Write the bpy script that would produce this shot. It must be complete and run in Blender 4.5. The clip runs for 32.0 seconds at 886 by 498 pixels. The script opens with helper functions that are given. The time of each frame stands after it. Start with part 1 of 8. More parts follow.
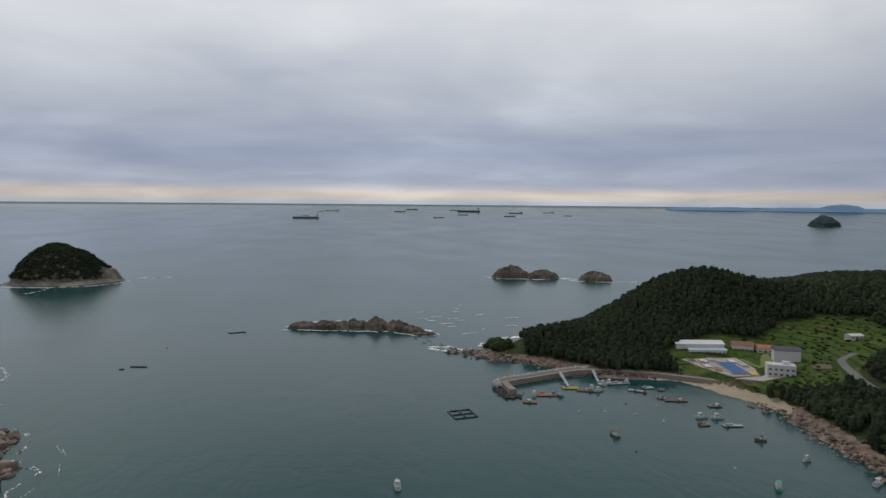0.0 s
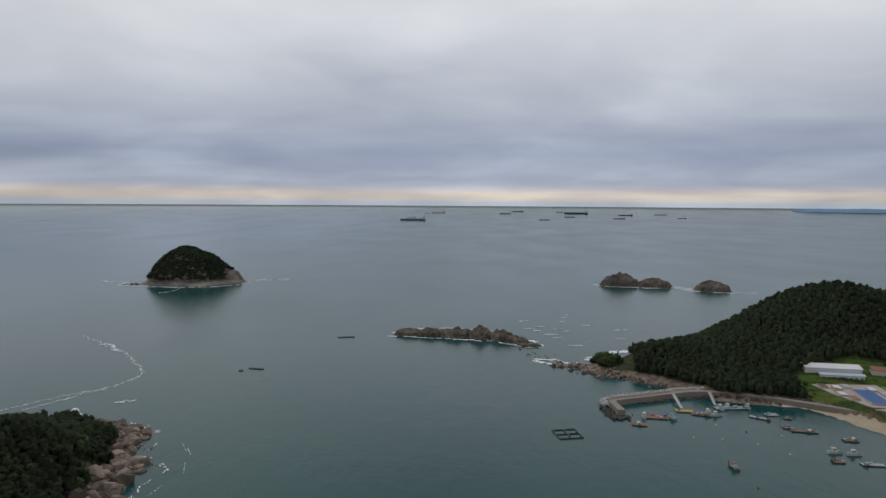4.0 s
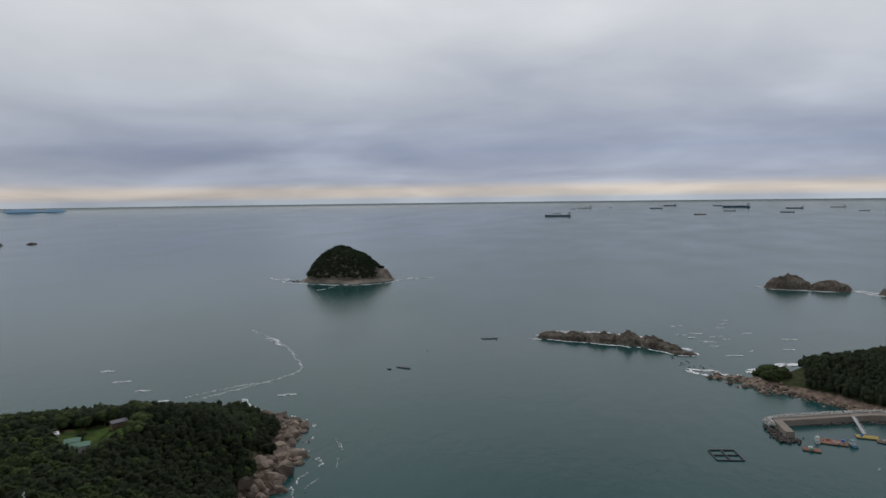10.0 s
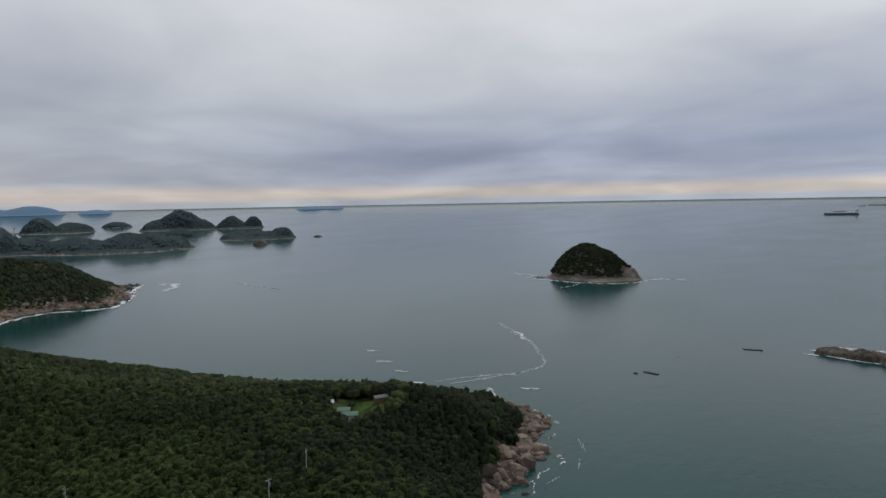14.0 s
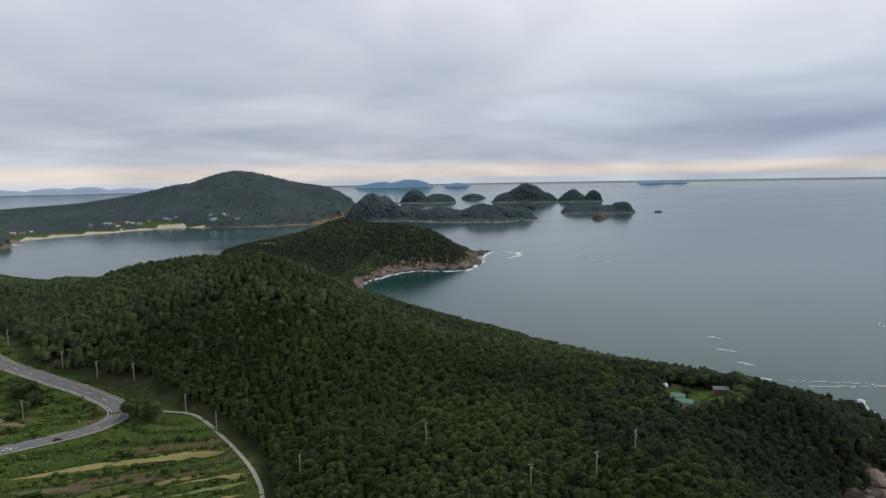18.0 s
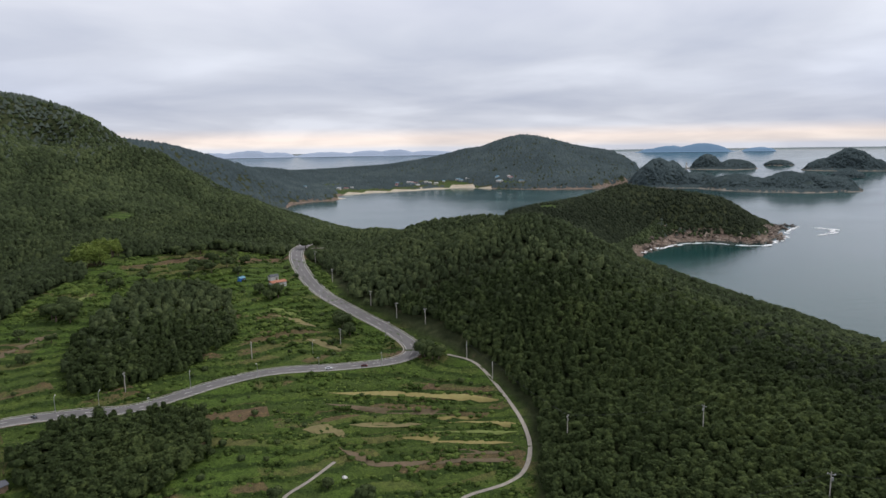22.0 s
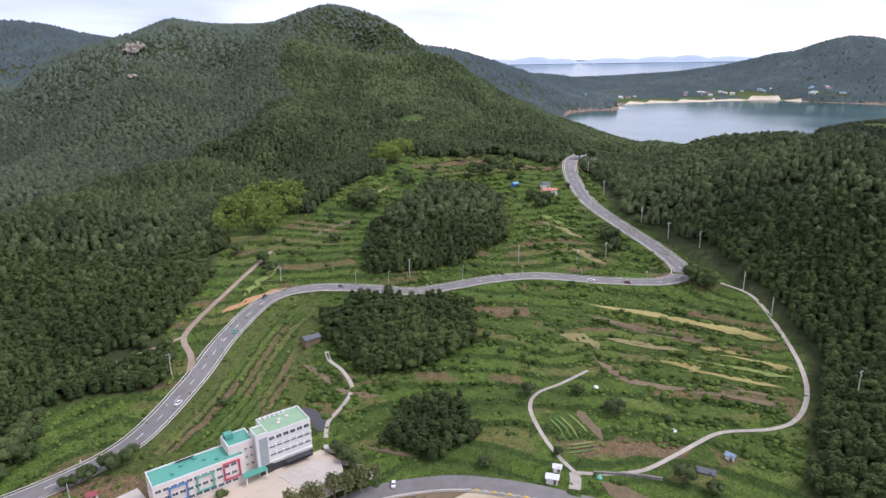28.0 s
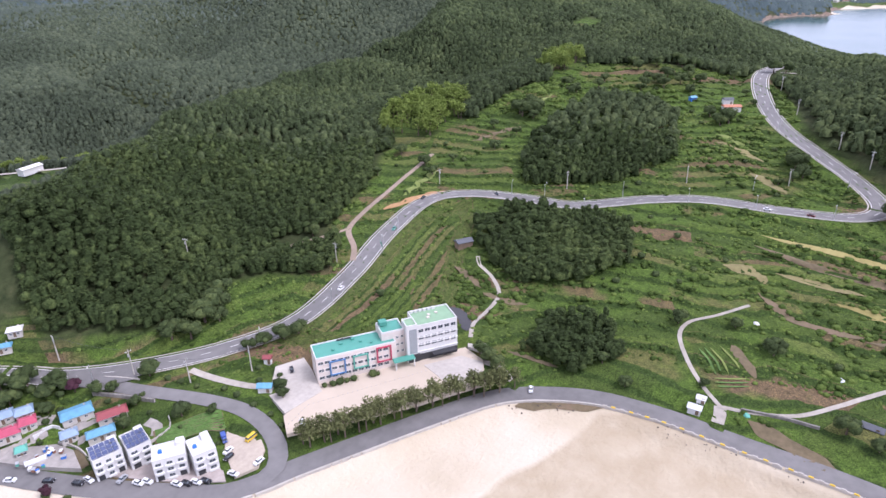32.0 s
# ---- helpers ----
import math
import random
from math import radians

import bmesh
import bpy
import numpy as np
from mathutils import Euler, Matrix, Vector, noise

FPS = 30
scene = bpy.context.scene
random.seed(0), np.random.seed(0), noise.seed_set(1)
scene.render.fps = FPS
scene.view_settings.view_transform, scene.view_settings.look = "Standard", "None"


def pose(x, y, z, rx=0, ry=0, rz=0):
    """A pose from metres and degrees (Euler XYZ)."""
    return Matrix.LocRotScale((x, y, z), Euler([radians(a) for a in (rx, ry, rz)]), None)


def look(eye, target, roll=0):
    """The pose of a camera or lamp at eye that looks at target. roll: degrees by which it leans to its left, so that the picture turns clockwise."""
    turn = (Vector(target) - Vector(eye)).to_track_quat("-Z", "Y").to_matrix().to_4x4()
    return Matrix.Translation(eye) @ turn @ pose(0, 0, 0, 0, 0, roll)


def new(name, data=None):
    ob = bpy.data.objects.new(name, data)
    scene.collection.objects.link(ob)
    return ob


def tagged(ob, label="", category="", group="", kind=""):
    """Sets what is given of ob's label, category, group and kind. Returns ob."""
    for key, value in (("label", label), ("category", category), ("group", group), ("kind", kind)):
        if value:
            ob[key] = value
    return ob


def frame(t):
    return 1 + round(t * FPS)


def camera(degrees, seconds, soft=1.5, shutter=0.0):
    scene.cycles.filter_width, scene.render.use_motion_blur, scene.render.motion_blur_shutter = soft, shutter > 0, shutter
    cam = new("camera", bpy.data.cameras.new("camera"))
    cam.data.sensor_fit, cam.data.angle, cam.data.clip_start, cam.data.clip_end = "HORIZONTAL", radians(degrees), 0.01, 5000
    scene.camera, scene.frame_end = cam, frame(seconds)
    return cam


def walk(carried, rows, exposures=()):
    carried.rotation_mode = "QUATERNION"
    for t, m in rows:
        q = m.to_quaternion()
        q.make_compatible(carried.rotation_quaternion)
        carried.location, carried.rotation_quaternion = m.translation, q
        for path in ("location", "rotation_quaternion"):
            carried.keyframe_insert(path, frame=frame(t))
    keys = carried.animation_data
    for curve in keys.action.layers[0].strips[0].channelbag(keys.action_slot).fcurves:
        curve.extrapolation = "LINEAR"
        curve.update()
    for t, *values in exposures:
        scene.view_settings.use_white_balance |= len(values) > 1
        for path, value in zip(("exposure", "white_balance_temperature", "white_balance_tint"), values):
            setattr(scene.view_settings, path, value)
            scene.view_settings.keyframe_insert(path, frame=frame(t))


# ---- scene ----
cam = camera(69.7, 32.0)
PATH = [
    (0.0, pose(3.62, -9.52, 113.54, 85.81, -0.50, -7.12)),
    (0.5, pose(3.74, -8.82, 114.42, 85.82, -0.46, -5.96)),
    (1.0, pose(3.88, -8.18, 115.30, 85.80, -0.42, -4.74)),
    (1.5, pose(4.03, -7.67, 116.15, 85.81, -0.40, -3.55)),
    (2.0, pose(4.15, -7.26, 116.98, 85.81, -0.36, -2.33)),
    (2.5, pose(4.18, -6.88, 117.80, 85.83, -0.40, -1.14)),
    (3.0, pose(4.11, -6.53, 118.63, 85.83, -0.39, -0.00)),
    (3.5, pose(4.03, -6.19, 119.49, 85.83, -0.39, 1.18)),
    (5.5, pose(4.00, -4.31, 122.48, 85.75, -0.29, 5.85)),
    (6.0, pose(3.99, -4.08, 123.25, 85.71, -0.24, 6.96)),
    (6.5, pose(3.85, -4.02, 123.96, 85.68, -0.08, 7.63)),
    (7.0, pose(3.69, -3.96, 124.60, 85.65, -0.00, 8.20)),
    (7.5, pose(3.63, -3.70, 125.07, 85.58, 0.01, 8.85)),
    (8.0, pose(3.68, -3.28, 125.32, 85.56, -0.11, 10.03)),
    (8.5, pose(3.81, -2.93, 125.41, 85.56, 0.09, 11.34)),
    (9.0, pose(4.04, -2.77, 125.46, 85.52, 0.44, 12.70)),
    (9.5, pose(4.34, -2.76, 125.47, 85.48, 0.59, 13.97)),
    (10.0, pose(4.62, -2.80, 125.47, 85.49, 0.72, 15.25)),
    (10.5, pose(4.76, -2.71, 125.42, 85.47, 0.87, 17.46)),
    (11.0, pose(4.60, -2.44, 125.29, 85.51, 1.02, 20.20)),
    (11.5, pose(4.13, -2.04, 125.13, 85.53, 1.06, 22.91)),
    (12.0, pose(3.42, -1.57, 124.94, 85.50, 1.05, 25.62)),
    (12.5, pose(2.70, -1.06, 124.70, 85.56, 1.06, 28.36)),
    (13.0, pose(2.22, -0.58, 124.51, 85.57, 1.04, 31.11)),
    (13.5, pose(1.95, -0.16, 124.42, 85.60, 1.08, 34.00)),
    (14.0, pose(1.66, 0.22, 124.39, 85.60, 1.05, 37.00)),
    (14.5, pose(1.32, 0.65, 124.34, 85.62, 1.04, 40.48)),
    (16.5, pose(0.67, 1.26, 124.40, 85.77, 1.03, 54.50)),
    (17.0, pose(0.92, 0.82, 124.80, 85.72, 1.10, 58.38)),
    (17.5, pose(1.09, 0.46, 125.07, 85.11, 1.16, 62.57)),
    (18.0, pose(1.00, 0.22, 125.14, 83.80, 1.00, 66.85)),
    (18.5, pose(0.76, 0.07, 125.09, 82.85, 0.89, 71.08)),
    (19.0, pose(0.48, -0.02, 125.04, 82.15, 0.84, 75.24)),
    (19.5, pose(0.24, -0.05, 125.02, 81.56, 0.90, 79.14)),
    (20.0, pose(0.06, -0.04, 124.99, 81.17, 0.82, 82.28)),
    (20.5, pose(-0.11, -0.05, 124.95, 81.03, 0.87, 84.67)),
    (21.0, pose(-0.26, -0.07, 124.91, 81.01, 0.82, 87.01)),
    (21.5, pose(-0.32, -0.05, 124.91, 81.02, 0.80, 89.39)),
    (22.0, pose(-0.28, -0.00, 124.94, 80.98, 0.81, 91.75)),
    (22.5, pose(-0.27, 0.04, 124.96, 80.80, 0.86, 94.10)),
    (23.0, pose(-0.32, 0.07, 124.97, 79.86, 0.85, 96.45)),
    (23.5, pose(-0.34, 0.13, 125.00, 78.49, 0.81, 98.76)),
    (24.0, pose(-0.34, 0.19, 125.03, 77.14, 0.78, 100.93)),
    (24.5, pose(-0.36, 0.22, 125.04, 76.11, 0.93, 102.91)),
    (25.0, pose(-0.40, 0.20, 125.02, 75.49, 0.89, 104.75)),
    (25.5, pose(-0.46, 0.15, 124.98, 75.21, 0.88, 106.52)),
    (27.5, pose(-0.54, 0.21, 125.00, 74.42, 0.92, 114.36)),
    (28.0, pose(-0.59, 0.28, 125.01, 73.30, 0.95, 116.23)),
    (28.5, pose(-0.65, 0.32, 125.01, 72.00, 1.02, 118.12)),
    (29.0, pose(-0.71, 0.35, 125.00, 70.79, 1.02, 120.05)),
    (29.5, pose(-0.74, 0.36, 124.99, 70.06, 1.12, 121.94)),
    (30.0, pose(-0.77, 0.38, 125.00, 69.45, 1.07, 123.86)),
    (30.5, pose(-0.80, 0.41, 125.00, 68.86, 1.14, 125.70)),
    (31.0, pose(-0.84, 0.44, 124.99, 68.23, 1.18, 127.48)),
    (31.5, pose(-0.88, 0.46, 124.98, 67.08, 1.17, 129.23)),
    (32.0, pose(-0.91, 0.47, 124.97, 65.44, 1.22, 130.98)),
]
EXPOSURES = [(0, -0.19, 6350, 11), (9, -0.25, 6350, 11), (14, -0.22, 6350, 11), (17, 0.04, 6250, 11), (20, 0.26, 6350, 12), (22, 0.42, 6350, 14), (25, 0.84, 6450, 16), (28, 1.25, 6000, 22), (29, 1.58, 5950, 25), (30, 1.64, 5900, 27), (31, 1.66, 5900, 28), (32, 1.54, 5800, 26)]
walk(cam, PATH, EXPOSURES)

# ---- world, sun ----
TAU = math.tau
world = bpy.data.worlds.new("overcast_sky")
scene.world = world
world.use_nodes = True
wn, wl = world.node_tree.nodes, world.node_tree.links
wn.clear()


def wnode(kind, **sets):
    n = wn.new(kind)
    for k, v in sets.items():
        n.inputs[k.replace("_", " ")].default_value = v
    return n


def ramp_set(node, stops, interp="LINEAR"):
    cr = node.color_ramp
    cr.interpolation = interp
    while len(cr.elements) > 1:
        cr.elements.remove(cr.elements[-1])
    cr.elements[0].position, cr.elements[0].color = stops[0][0], (*stops[0][1], 1)
    for p, c in stops[1:]:
        cr.elements.new(p).color = (*c, 1)


SUN_ELEVATION, SUN_AZIMUTH = 58.0, 20.0  # azimuth: degrees from +y towards -x
sky = wn.new("ShaderNodeTexSky")
sky.sky_type = "NISHITA"
sky.sun_disc = False
sky.sun_elevation, sky.sun_rotation = radians(SUN_ELEVATION), radians(-SUN_AZIMUTH)
tc = wn.new("ShaderNodeTexCoord")
sep = wn.new("ShaderNodeSeparateXYZ")
wl.new(tc.outputs["Generated"], sep.inputs[0])
up = wn.new("ShaderNodeMath"); up.operation = "MAXIMUM"; up.inputs[1].default_value = 0.0
wl.new(sep.outputs["Z"], up.inputs[0])
flat = wn.new("ShaderNodeMath"); flat.operation = "ADD"; flat.inputs[1].default_value = 0.13
wl.new(up.outputs[0], flat.inputs[0])
deck = wn.new("ShaderNodeVectorMath"); deck.operation = "DIVIDE"
comb = wn.new("ShaderNodeCombineXYZ")
for k in ("X", "Y", "Z"):
    wl.new(flat.outputs[0], comb.inputs[k])
wl.new(tc.outputs["Generated"], deck.inputs[0]); wl.new(comb.outputs[0], deck.inputs[1])
lay = wn.new("ShaderNodeMapping"); lay.inputs["Scale"].default_value = (0.55, 0.55, 0.0)
lay.inputs["Rotation"].default_value = (0, 0, 0.5)
wl.new(deck.outputs[0], lay.inputs[0])
clouds = wnode("ShaderNodeTexNoise", Scale=1.0, Detail=5.0, Roughness=0.46, Distortion=0.5)
wl.new(lay.outputs[0], clouds.inputs["Vector"])
# the overcast deck by height above the horizon
grad = wn.new("ShaderNodeValToRGB")
ramp_set(grad, [(0.0, (0.45, 0.50, 0.56)), (0.005, (0.60, 0.55, 0.50)), (0.014, (0.64, 0.57, 0.50)),
                (0.026, (0.40, 0.44, 0.53)), (0.075, (0.335, 0.38, 0.49)), (0.16, (0.535, 0.565, 0.615)),
                (0.30, (0.75, 0.76, 0.772)), (0.42, (0.62, 0.63, 0.66)), (0.6, (0.36, 0.37, 0.40)), (1.0, (0.30, 0.31, 0.34))])
wl.new(up.outputs[0], grad.inputs[0])
grad2 = wn.new("ShaderNodeValToRGB")
ramp_set(grad2, [(0.0, (0.50, 0.52, 0.56)), (0.006, (0.64, 0.58, 0.53)), (0.016, (0.68, 0.60, 0.54)), (0.032, (0.48, 0.505, 0.55)), (0.08, (0.455, 0.485, 0.54)), (0.16, (0.54, 0.57, 0.615)),
                 (0.30, (0.78, 0.79, 0.82)), (0.42, (0.80, 0.80, 0.82)), (0.6, (0.36, 0.37, 0.40)), (1.0, (0.30, 0.31, 0.34))])
wl.new(up.outputs[0], grad2.inputs[0])
side = wn.new("ShaderNodeMapRange"); side.interpolation_type = "SMOOTHSTEP"; side.inputs["From Min"].default_value = -0.6; side.inputs["From Max"].default_value = -0.98
wl.new(sep.outputs["X"], side.inputs["Value"])
both = wn.new("ShaderNodeMix"); both.data_type = "RGBA"
wl.new(side.outputs[0], both.inputs[0]); wl.new(grad.outputs[0], both.inputs[6]); wl.new(grad2.outputs[0], both.inputs[7])
shade = wn.new("ShaderNodeValToRGB")
ramp_set(shade, [(0.34, (0.78, 0.80, 0.85)), (0.5, (1.0, 1.0, 1.0)), (0.64, (1.24, 1.23, 1.20))])
wisp_map = wn.new("ShaderNodeMapping"); wisp_map.inputs["Scale"].default_value = (1.6, 1.6, 0.0)
wisp_map.inputs["Rotation"].default_value = (0, 0, 1.1)
wl.new(deck.outputs[0], wisp_map.inputs[0])
wisps = wnode("ShaderNodeTexNoise", Scale=0.9, Detail=5.0, Roughness=0.45, Distortion=0.5)
wl.new(wisp_map.outputs[0], wisps.inputs["Vector"])
layers = wn.new("ShaderNodeMix"); layers.data_type = "FLOAT"; layers.inputs[0].default_value = 0.22
wl.new(clouds.outputs["Fac"], layers.inputs[2]); wl.new(wisps.outputs["Fac"], layers.inputs[3])
wl.new(layers.outputs[0], shade.inputs[0])
mul = wn.new("ShaderNodeMix"); mul.data_type = "RGBA"; mul.blend_type = "MULTIPLY"; mul.inputs[0].default_value = 1.0
wl.new(both.outputs[2], mul.inputs[6]); wl.new(shade.outputs[0], mul.inputs[7])
# the cloud is thinner to the north, above the open sea
north = wn.new("ShaderNodeMapRange"); north.interpolation_type = "SMOOTHSTEP"
for key, v in (("From Min", 0.78), ("From Max", 1.0), ("To Min", 1.0), ("To Max", 1.12)):
    north.inputs[key].default_value = v
aim = wn.new("ShaderNodeVectorMath"); aim.operation = "DOT_PRODUCT"; aim.inputs[1].default_value = (0.05, 0.98, 0.17)
wl.new(tc.outputs["Generated"], aim.inputs[0]); wl.new(aim.outputs["Value"], north.inputs["Value"])
thin = wn.new("ShaderNodeVectorMath"); thin.operation = "SCALE"
wl.new(mul.outputs[2], thin.inputs[0]); wl.new(north.outputs[0], thin.inputs["Scale"])
b_clear = wn.new("ShaderNodeBackground"); b_clear.inputs[1].default_value = 0.06
b_cloud = wn.new("ShaderNodeBackground"); b_cloud.inputs[1].default_value = 1.0
wl.new(sky.outputs[0], b_clear.inputs[0]); wl.new(thin.outputs[0], b_cloud.inputs[0])
wmix = wn.new("ShaderNodeMixShader"); wmix.inputs[0].default_value = 0.93
wl.new(b_clear.outputs[0], wmix.inputs[1]); wl.new(b_cloud.outputs[0], wmix.inputs[2])
wout = wn.new("ShaderNodeOutputWorld")
wl.new(wmix.outputs[0], wout.inputs[0])

sun_data = bpy.data.lights.new("sun", "SUN")
sun_data.energy, sun_data.angle, sun_data.color = 1.3, radians(28), (1.0, 0.97, 0.92)
sun = new("sun", sun_data)
_e, _a = radians(SUN_ELEVATION), radians(SUN_AZIMUTH)
SUN_FROM = Vector((-math.sin(_a) * math.cos(_e), math.cos(_a) * math.cos(_e), math.sin(_e)))
sun.matrix_basis = look(SUN_FROM * 600, (0, 0, 0))


# ---- materials ----
def mat(name, color, rough=0.8, metal=0.0, vary=0.15, scale=1.0, bump=0.0, bump_scale=None, second=None, island=0.0, spec=0.5, coarse=None):
    """A surface with two scales of variation in object-space metres."""
    m = bpy.data.materials.new(name)
    m.use_nodes = True
    n, l = m.node_tree.nodes, m.node_tree.links
    b = n["Principled BSDF"]
    b.inputs["Roughness"].default_value, b.inputs["Metallic"].default_value = rough, metal
    b.inputs["Specular IOR Level"].default_value = spec
    g = n.new("ShaderNodeNewGeometry")
    fine = n.new("ShaderNodeTexNoise"); fine.inputs["Scale"].default_value = scale; fine.inputs["Detail"].default_value = 5
    broad = n.new("ShaderNodeTexNoise"); broad.inputs["Scale"].default_value = coarse or scale * 0.13; broad.inputs["Detail"].default_value = 3
    l.new(g.outputs["Position"], fine.inputs["Vector"]); l.new(g.outputs["Position"], broad.inputs["Vector"])
    mixn = n.new("ShaderNodeMath"); mixn.operation = "ADD"
    l.new(fine.outputs["Fac"], mixn.inputs[0]); l.new(broad.outputs["Fac"], mixn.inputs[1])
    half = n.new("ShaderNodeMath"); half.operation = "MULTIPLY"; half.inputs[1].default_value = 0.5
    l.new(mixn.outputs[0], half.inputs[0])
    last = half
    if island:
        isl = n.new("ShaderNodeMath"); isl.operation = "MULTIPLY_ADD"; isl.inputs[1].default_value = island
        l.new(g.outputs["Random Per Island"], isl.inputs[0]); l.new(half.outputs[0], isl.inputs[2])
        off = n.new("ShaderNodeMath"); off.operation = "SUBTRACT"; off.inputs[1].default_value = island * 0.5
        l.new(isl.outputs[0], off.inputs[0]); last = off
    r = n.new("ShaderNodeValToRGB")
    c = Vector(color)
    d = Vector(second) if second else c * (1 + vary)
    lo = c * (1 - vary)
    ramp_set(r, [(0.33, lo), (0.5, c), (0.67, d)])
    l.new(last.outputs[0], r.inputs[0]); l.new(r.outputs[0], b.inputs["Base Color"])
    if bump:
        bp = n.new("ShaderNodeBump"); bp.inputs["Strength"].default_value = min(1, bump); bp.inputs["Distance"].default_value = bump
        bn = n.new("ShaderNodeTexNoise"); bn.inputs["Scale"].default_value = bump_scale or scale; bn.inputs["Detail"].default_value = 6
        l.new(g.outputs["Position"], bn.inputs["Vector"]); l.new(bn.outputs["Fac"], bp.inputs["Height"]); l.new(bp.outputs[0], b.inputs["Normal"])
    return m


M = {}
M["leaf"] = mat("foliage_pine", (0.042, 0.062, 0.022), 0.9, scale=0.9, coarse=0.02, vary=0.42, second=(0.092, 0.122, 0.040), island=0.2, bump=0.9, bump_scale=1.6, spec=0.08)
M["leaf_bright"] = mat("foliage_bright", (0.150, 0.205, 0.042), 0.75, scale=0.2, vary=0.3, second=(0.22, 0.28, 0.065), island=0.3, spec=0.15)
M["grey_rock"] = mat("sea_rock", (0.115, 0.098, 0.078), 0.9, scale=0.3, vary=0.6, second=(0.26, 0.23, 0.185), bump=0.8, spec=0.2)
M["asphalt"] = mat("asphalt", (0.158, 0.152, 0.148), 0.9, scale=0.35, vary=0.2)
M["concrete"] = mat("concrete", (0.42, 0.39, 0.35), 0.9, scale=0.6, vary=0.15)



def land_material():
    """Forest floor, terraced fields, rock and sand, by where the land carries them."""
    m = bpy.data.materials.new("land")
    m.use_nodes = True
    n, l = m.node_tree.nodes, m.node_tree.links
    b = n["Principled BSDF"]
    b.inputs["Roughness"].default_value = 0.95
    b.inputs["Specular IOR Level"].default_value = 0.15
    pos = n.new("ShaderNodeNewGeometry").outputs["Position"]

    def attr(name):
        a = n.new("ShaderNodeAttribute"); a.attribute_name = name
        return a.outputs["Fac"]

    def noise_at(scale, detail=5, rough=0.55):
        t = n.new("ShaderNodeTexNoise"); t.inputs["Scale"].default_value = scale; t.inputs["Detail"].default_value = detail; t.inputs["Roughness"].default_value = rough
        l.new(pos, t.inputs["Vector"])
        return t.outputs["Fac"]

    def math_node(op, a, c=None, d=None):
        k = n.new("ShaderNodeMath"); k.operation = op
        for i, v in enumerate((a, c, d)):
            if v is None:
                continue
            if isinstance(v, (int, float)):
                k.inputs[i].default_value = v
            else:
                l.new(v, k.inputs[i])
        return k.outputs[0]

    def ramp(v, stops, interp="LINEAR"):
        r = n.new("ShaderNodeValToRGB"); ramp_set(r, stops, interp)
        l.new(v, r.inputs[0])
        return r.outputs[0]

    def blend(f, a, c, mode="MIX"):
        k = n.new("ShaderNodeMix"); k.data_type = "RGBA"; k.blend_type = mode
        for i, v in ((0, f), (6, a), (7, c)):
            if isinstance(v, (int, float)):
                k.inputs[i].default_value = v
            elif isinstance(v, tuple):
                k.inputs[i].default_value = (*v, 1)
            else:
                l.new(v, k.inputs[i])
        return k.outputs[2]

    floor_c = ramp(noise_at(0.25), [(0.3, (0.022, 0.032, 0.012)), (0.6, (0.05, 0.06, 0.025)), (0.75, (0.09, 0.075, 0.04))])
    # terraces: each strip has a crop of its own
    lev = math_node("ADD", attr("level"), math_node("MULTIPLY", math_node("SUBTRACT", noise_at(0.12, 3), 0.5), 0.5))
    step_id = math_node("FLOOR", lev)
    part_of = math_node("FRACT", lev)
    vor = n.new("ShaderNodeTexVoronoi"); vor.inputs["Scale"].default_value = 0.028
    l.new(pos, vor.inputs["Vector"])
    cell = n.new("ShaderNodeSeparateColor"); l.new(vor.outputs["Color"], cell.inputs[0])
    idv = n.new("ShaderNodeCombineXYZ"); l.new(step_id, idv.inputs[0]); l.new(cell.outputs[0], idv.inputs[1])
    wn_ = n.new("ShaderNodeTexWhiteNoise"); wn_.noise_dimensions = "3D"; l.new(idv.outputs[0], wn_.inputs["Vector"])
    crop = ramp(wn_.outputs["Value"], [(0.0, (0.052, 0.080, 0.019)), (0.16, (0.068, 0.100, 0.022)), (0.32, (0.086, 0.112, 0.030)), (0.46, (0.050, 0.078, 0.018)), (0.58, (0.112, 0.088, 0.046)), (0.70, (0.062, 0.094, 0.021)), (0.82, (0.098, 0.102, 0.036)), (0.92, (0.126, 0.090, 0.054))], "CONSTANT")
    mott = ramp(noise_at(0.45, 6, 0.7), [(0.32, (0.55, 0.6, 0.5)), (0.5, (1, 1, 1)), (0.7, (1.35, 1.3, 1.15))])
    fine = ramp(noise_at(2.2, 5, 0.8), [(0.36, (0.38, 0.42, 0.4)), (0.5, (1, 1, 1)), (0.64, (1.7, 1.65, 1.4))])
    mott = blend(1.0, mott, fine, "MULTIPLY")
    crop = blend(1.0, crop, mott, "MULTIPLY")
    wild = ramp(noise_at(0.03, 4), [(0.47, (0, 0, 0)), (0.56, (1, 1, 1))])
    weeds = blend(1.0, (0.062, 0.102, 0.020), mott, "MULTIPLY")
    grass = blend(math_node("MULTIPLY", wild, math_node("SUBTRACT", 1.0, attr("tilled"))), crop, weeds)
    bank = ramp(part_of, [(0.66, (0, 0, 0)), (0.76, (1, 1, 1)), (0.95, (1, 1, 1)), (1.0, (0, 0, 0))])
    grass = blend(bank, grass, blend(1.0, (0.034, 0.058, 0.014), mott, "MULTIPLY"))
    c = blend(attr("field"), floor_c, grass)
    rk = ramp(noise_at(0.22, 8, 0.65), [(0.33, (0.07, 0.05, 0.038)), (0.48, (0.17, 0.127, 0.097)), (0.62, (0.27, 0.208, 0.162)), (0.75, (0.16, 0.125, 0.10))])
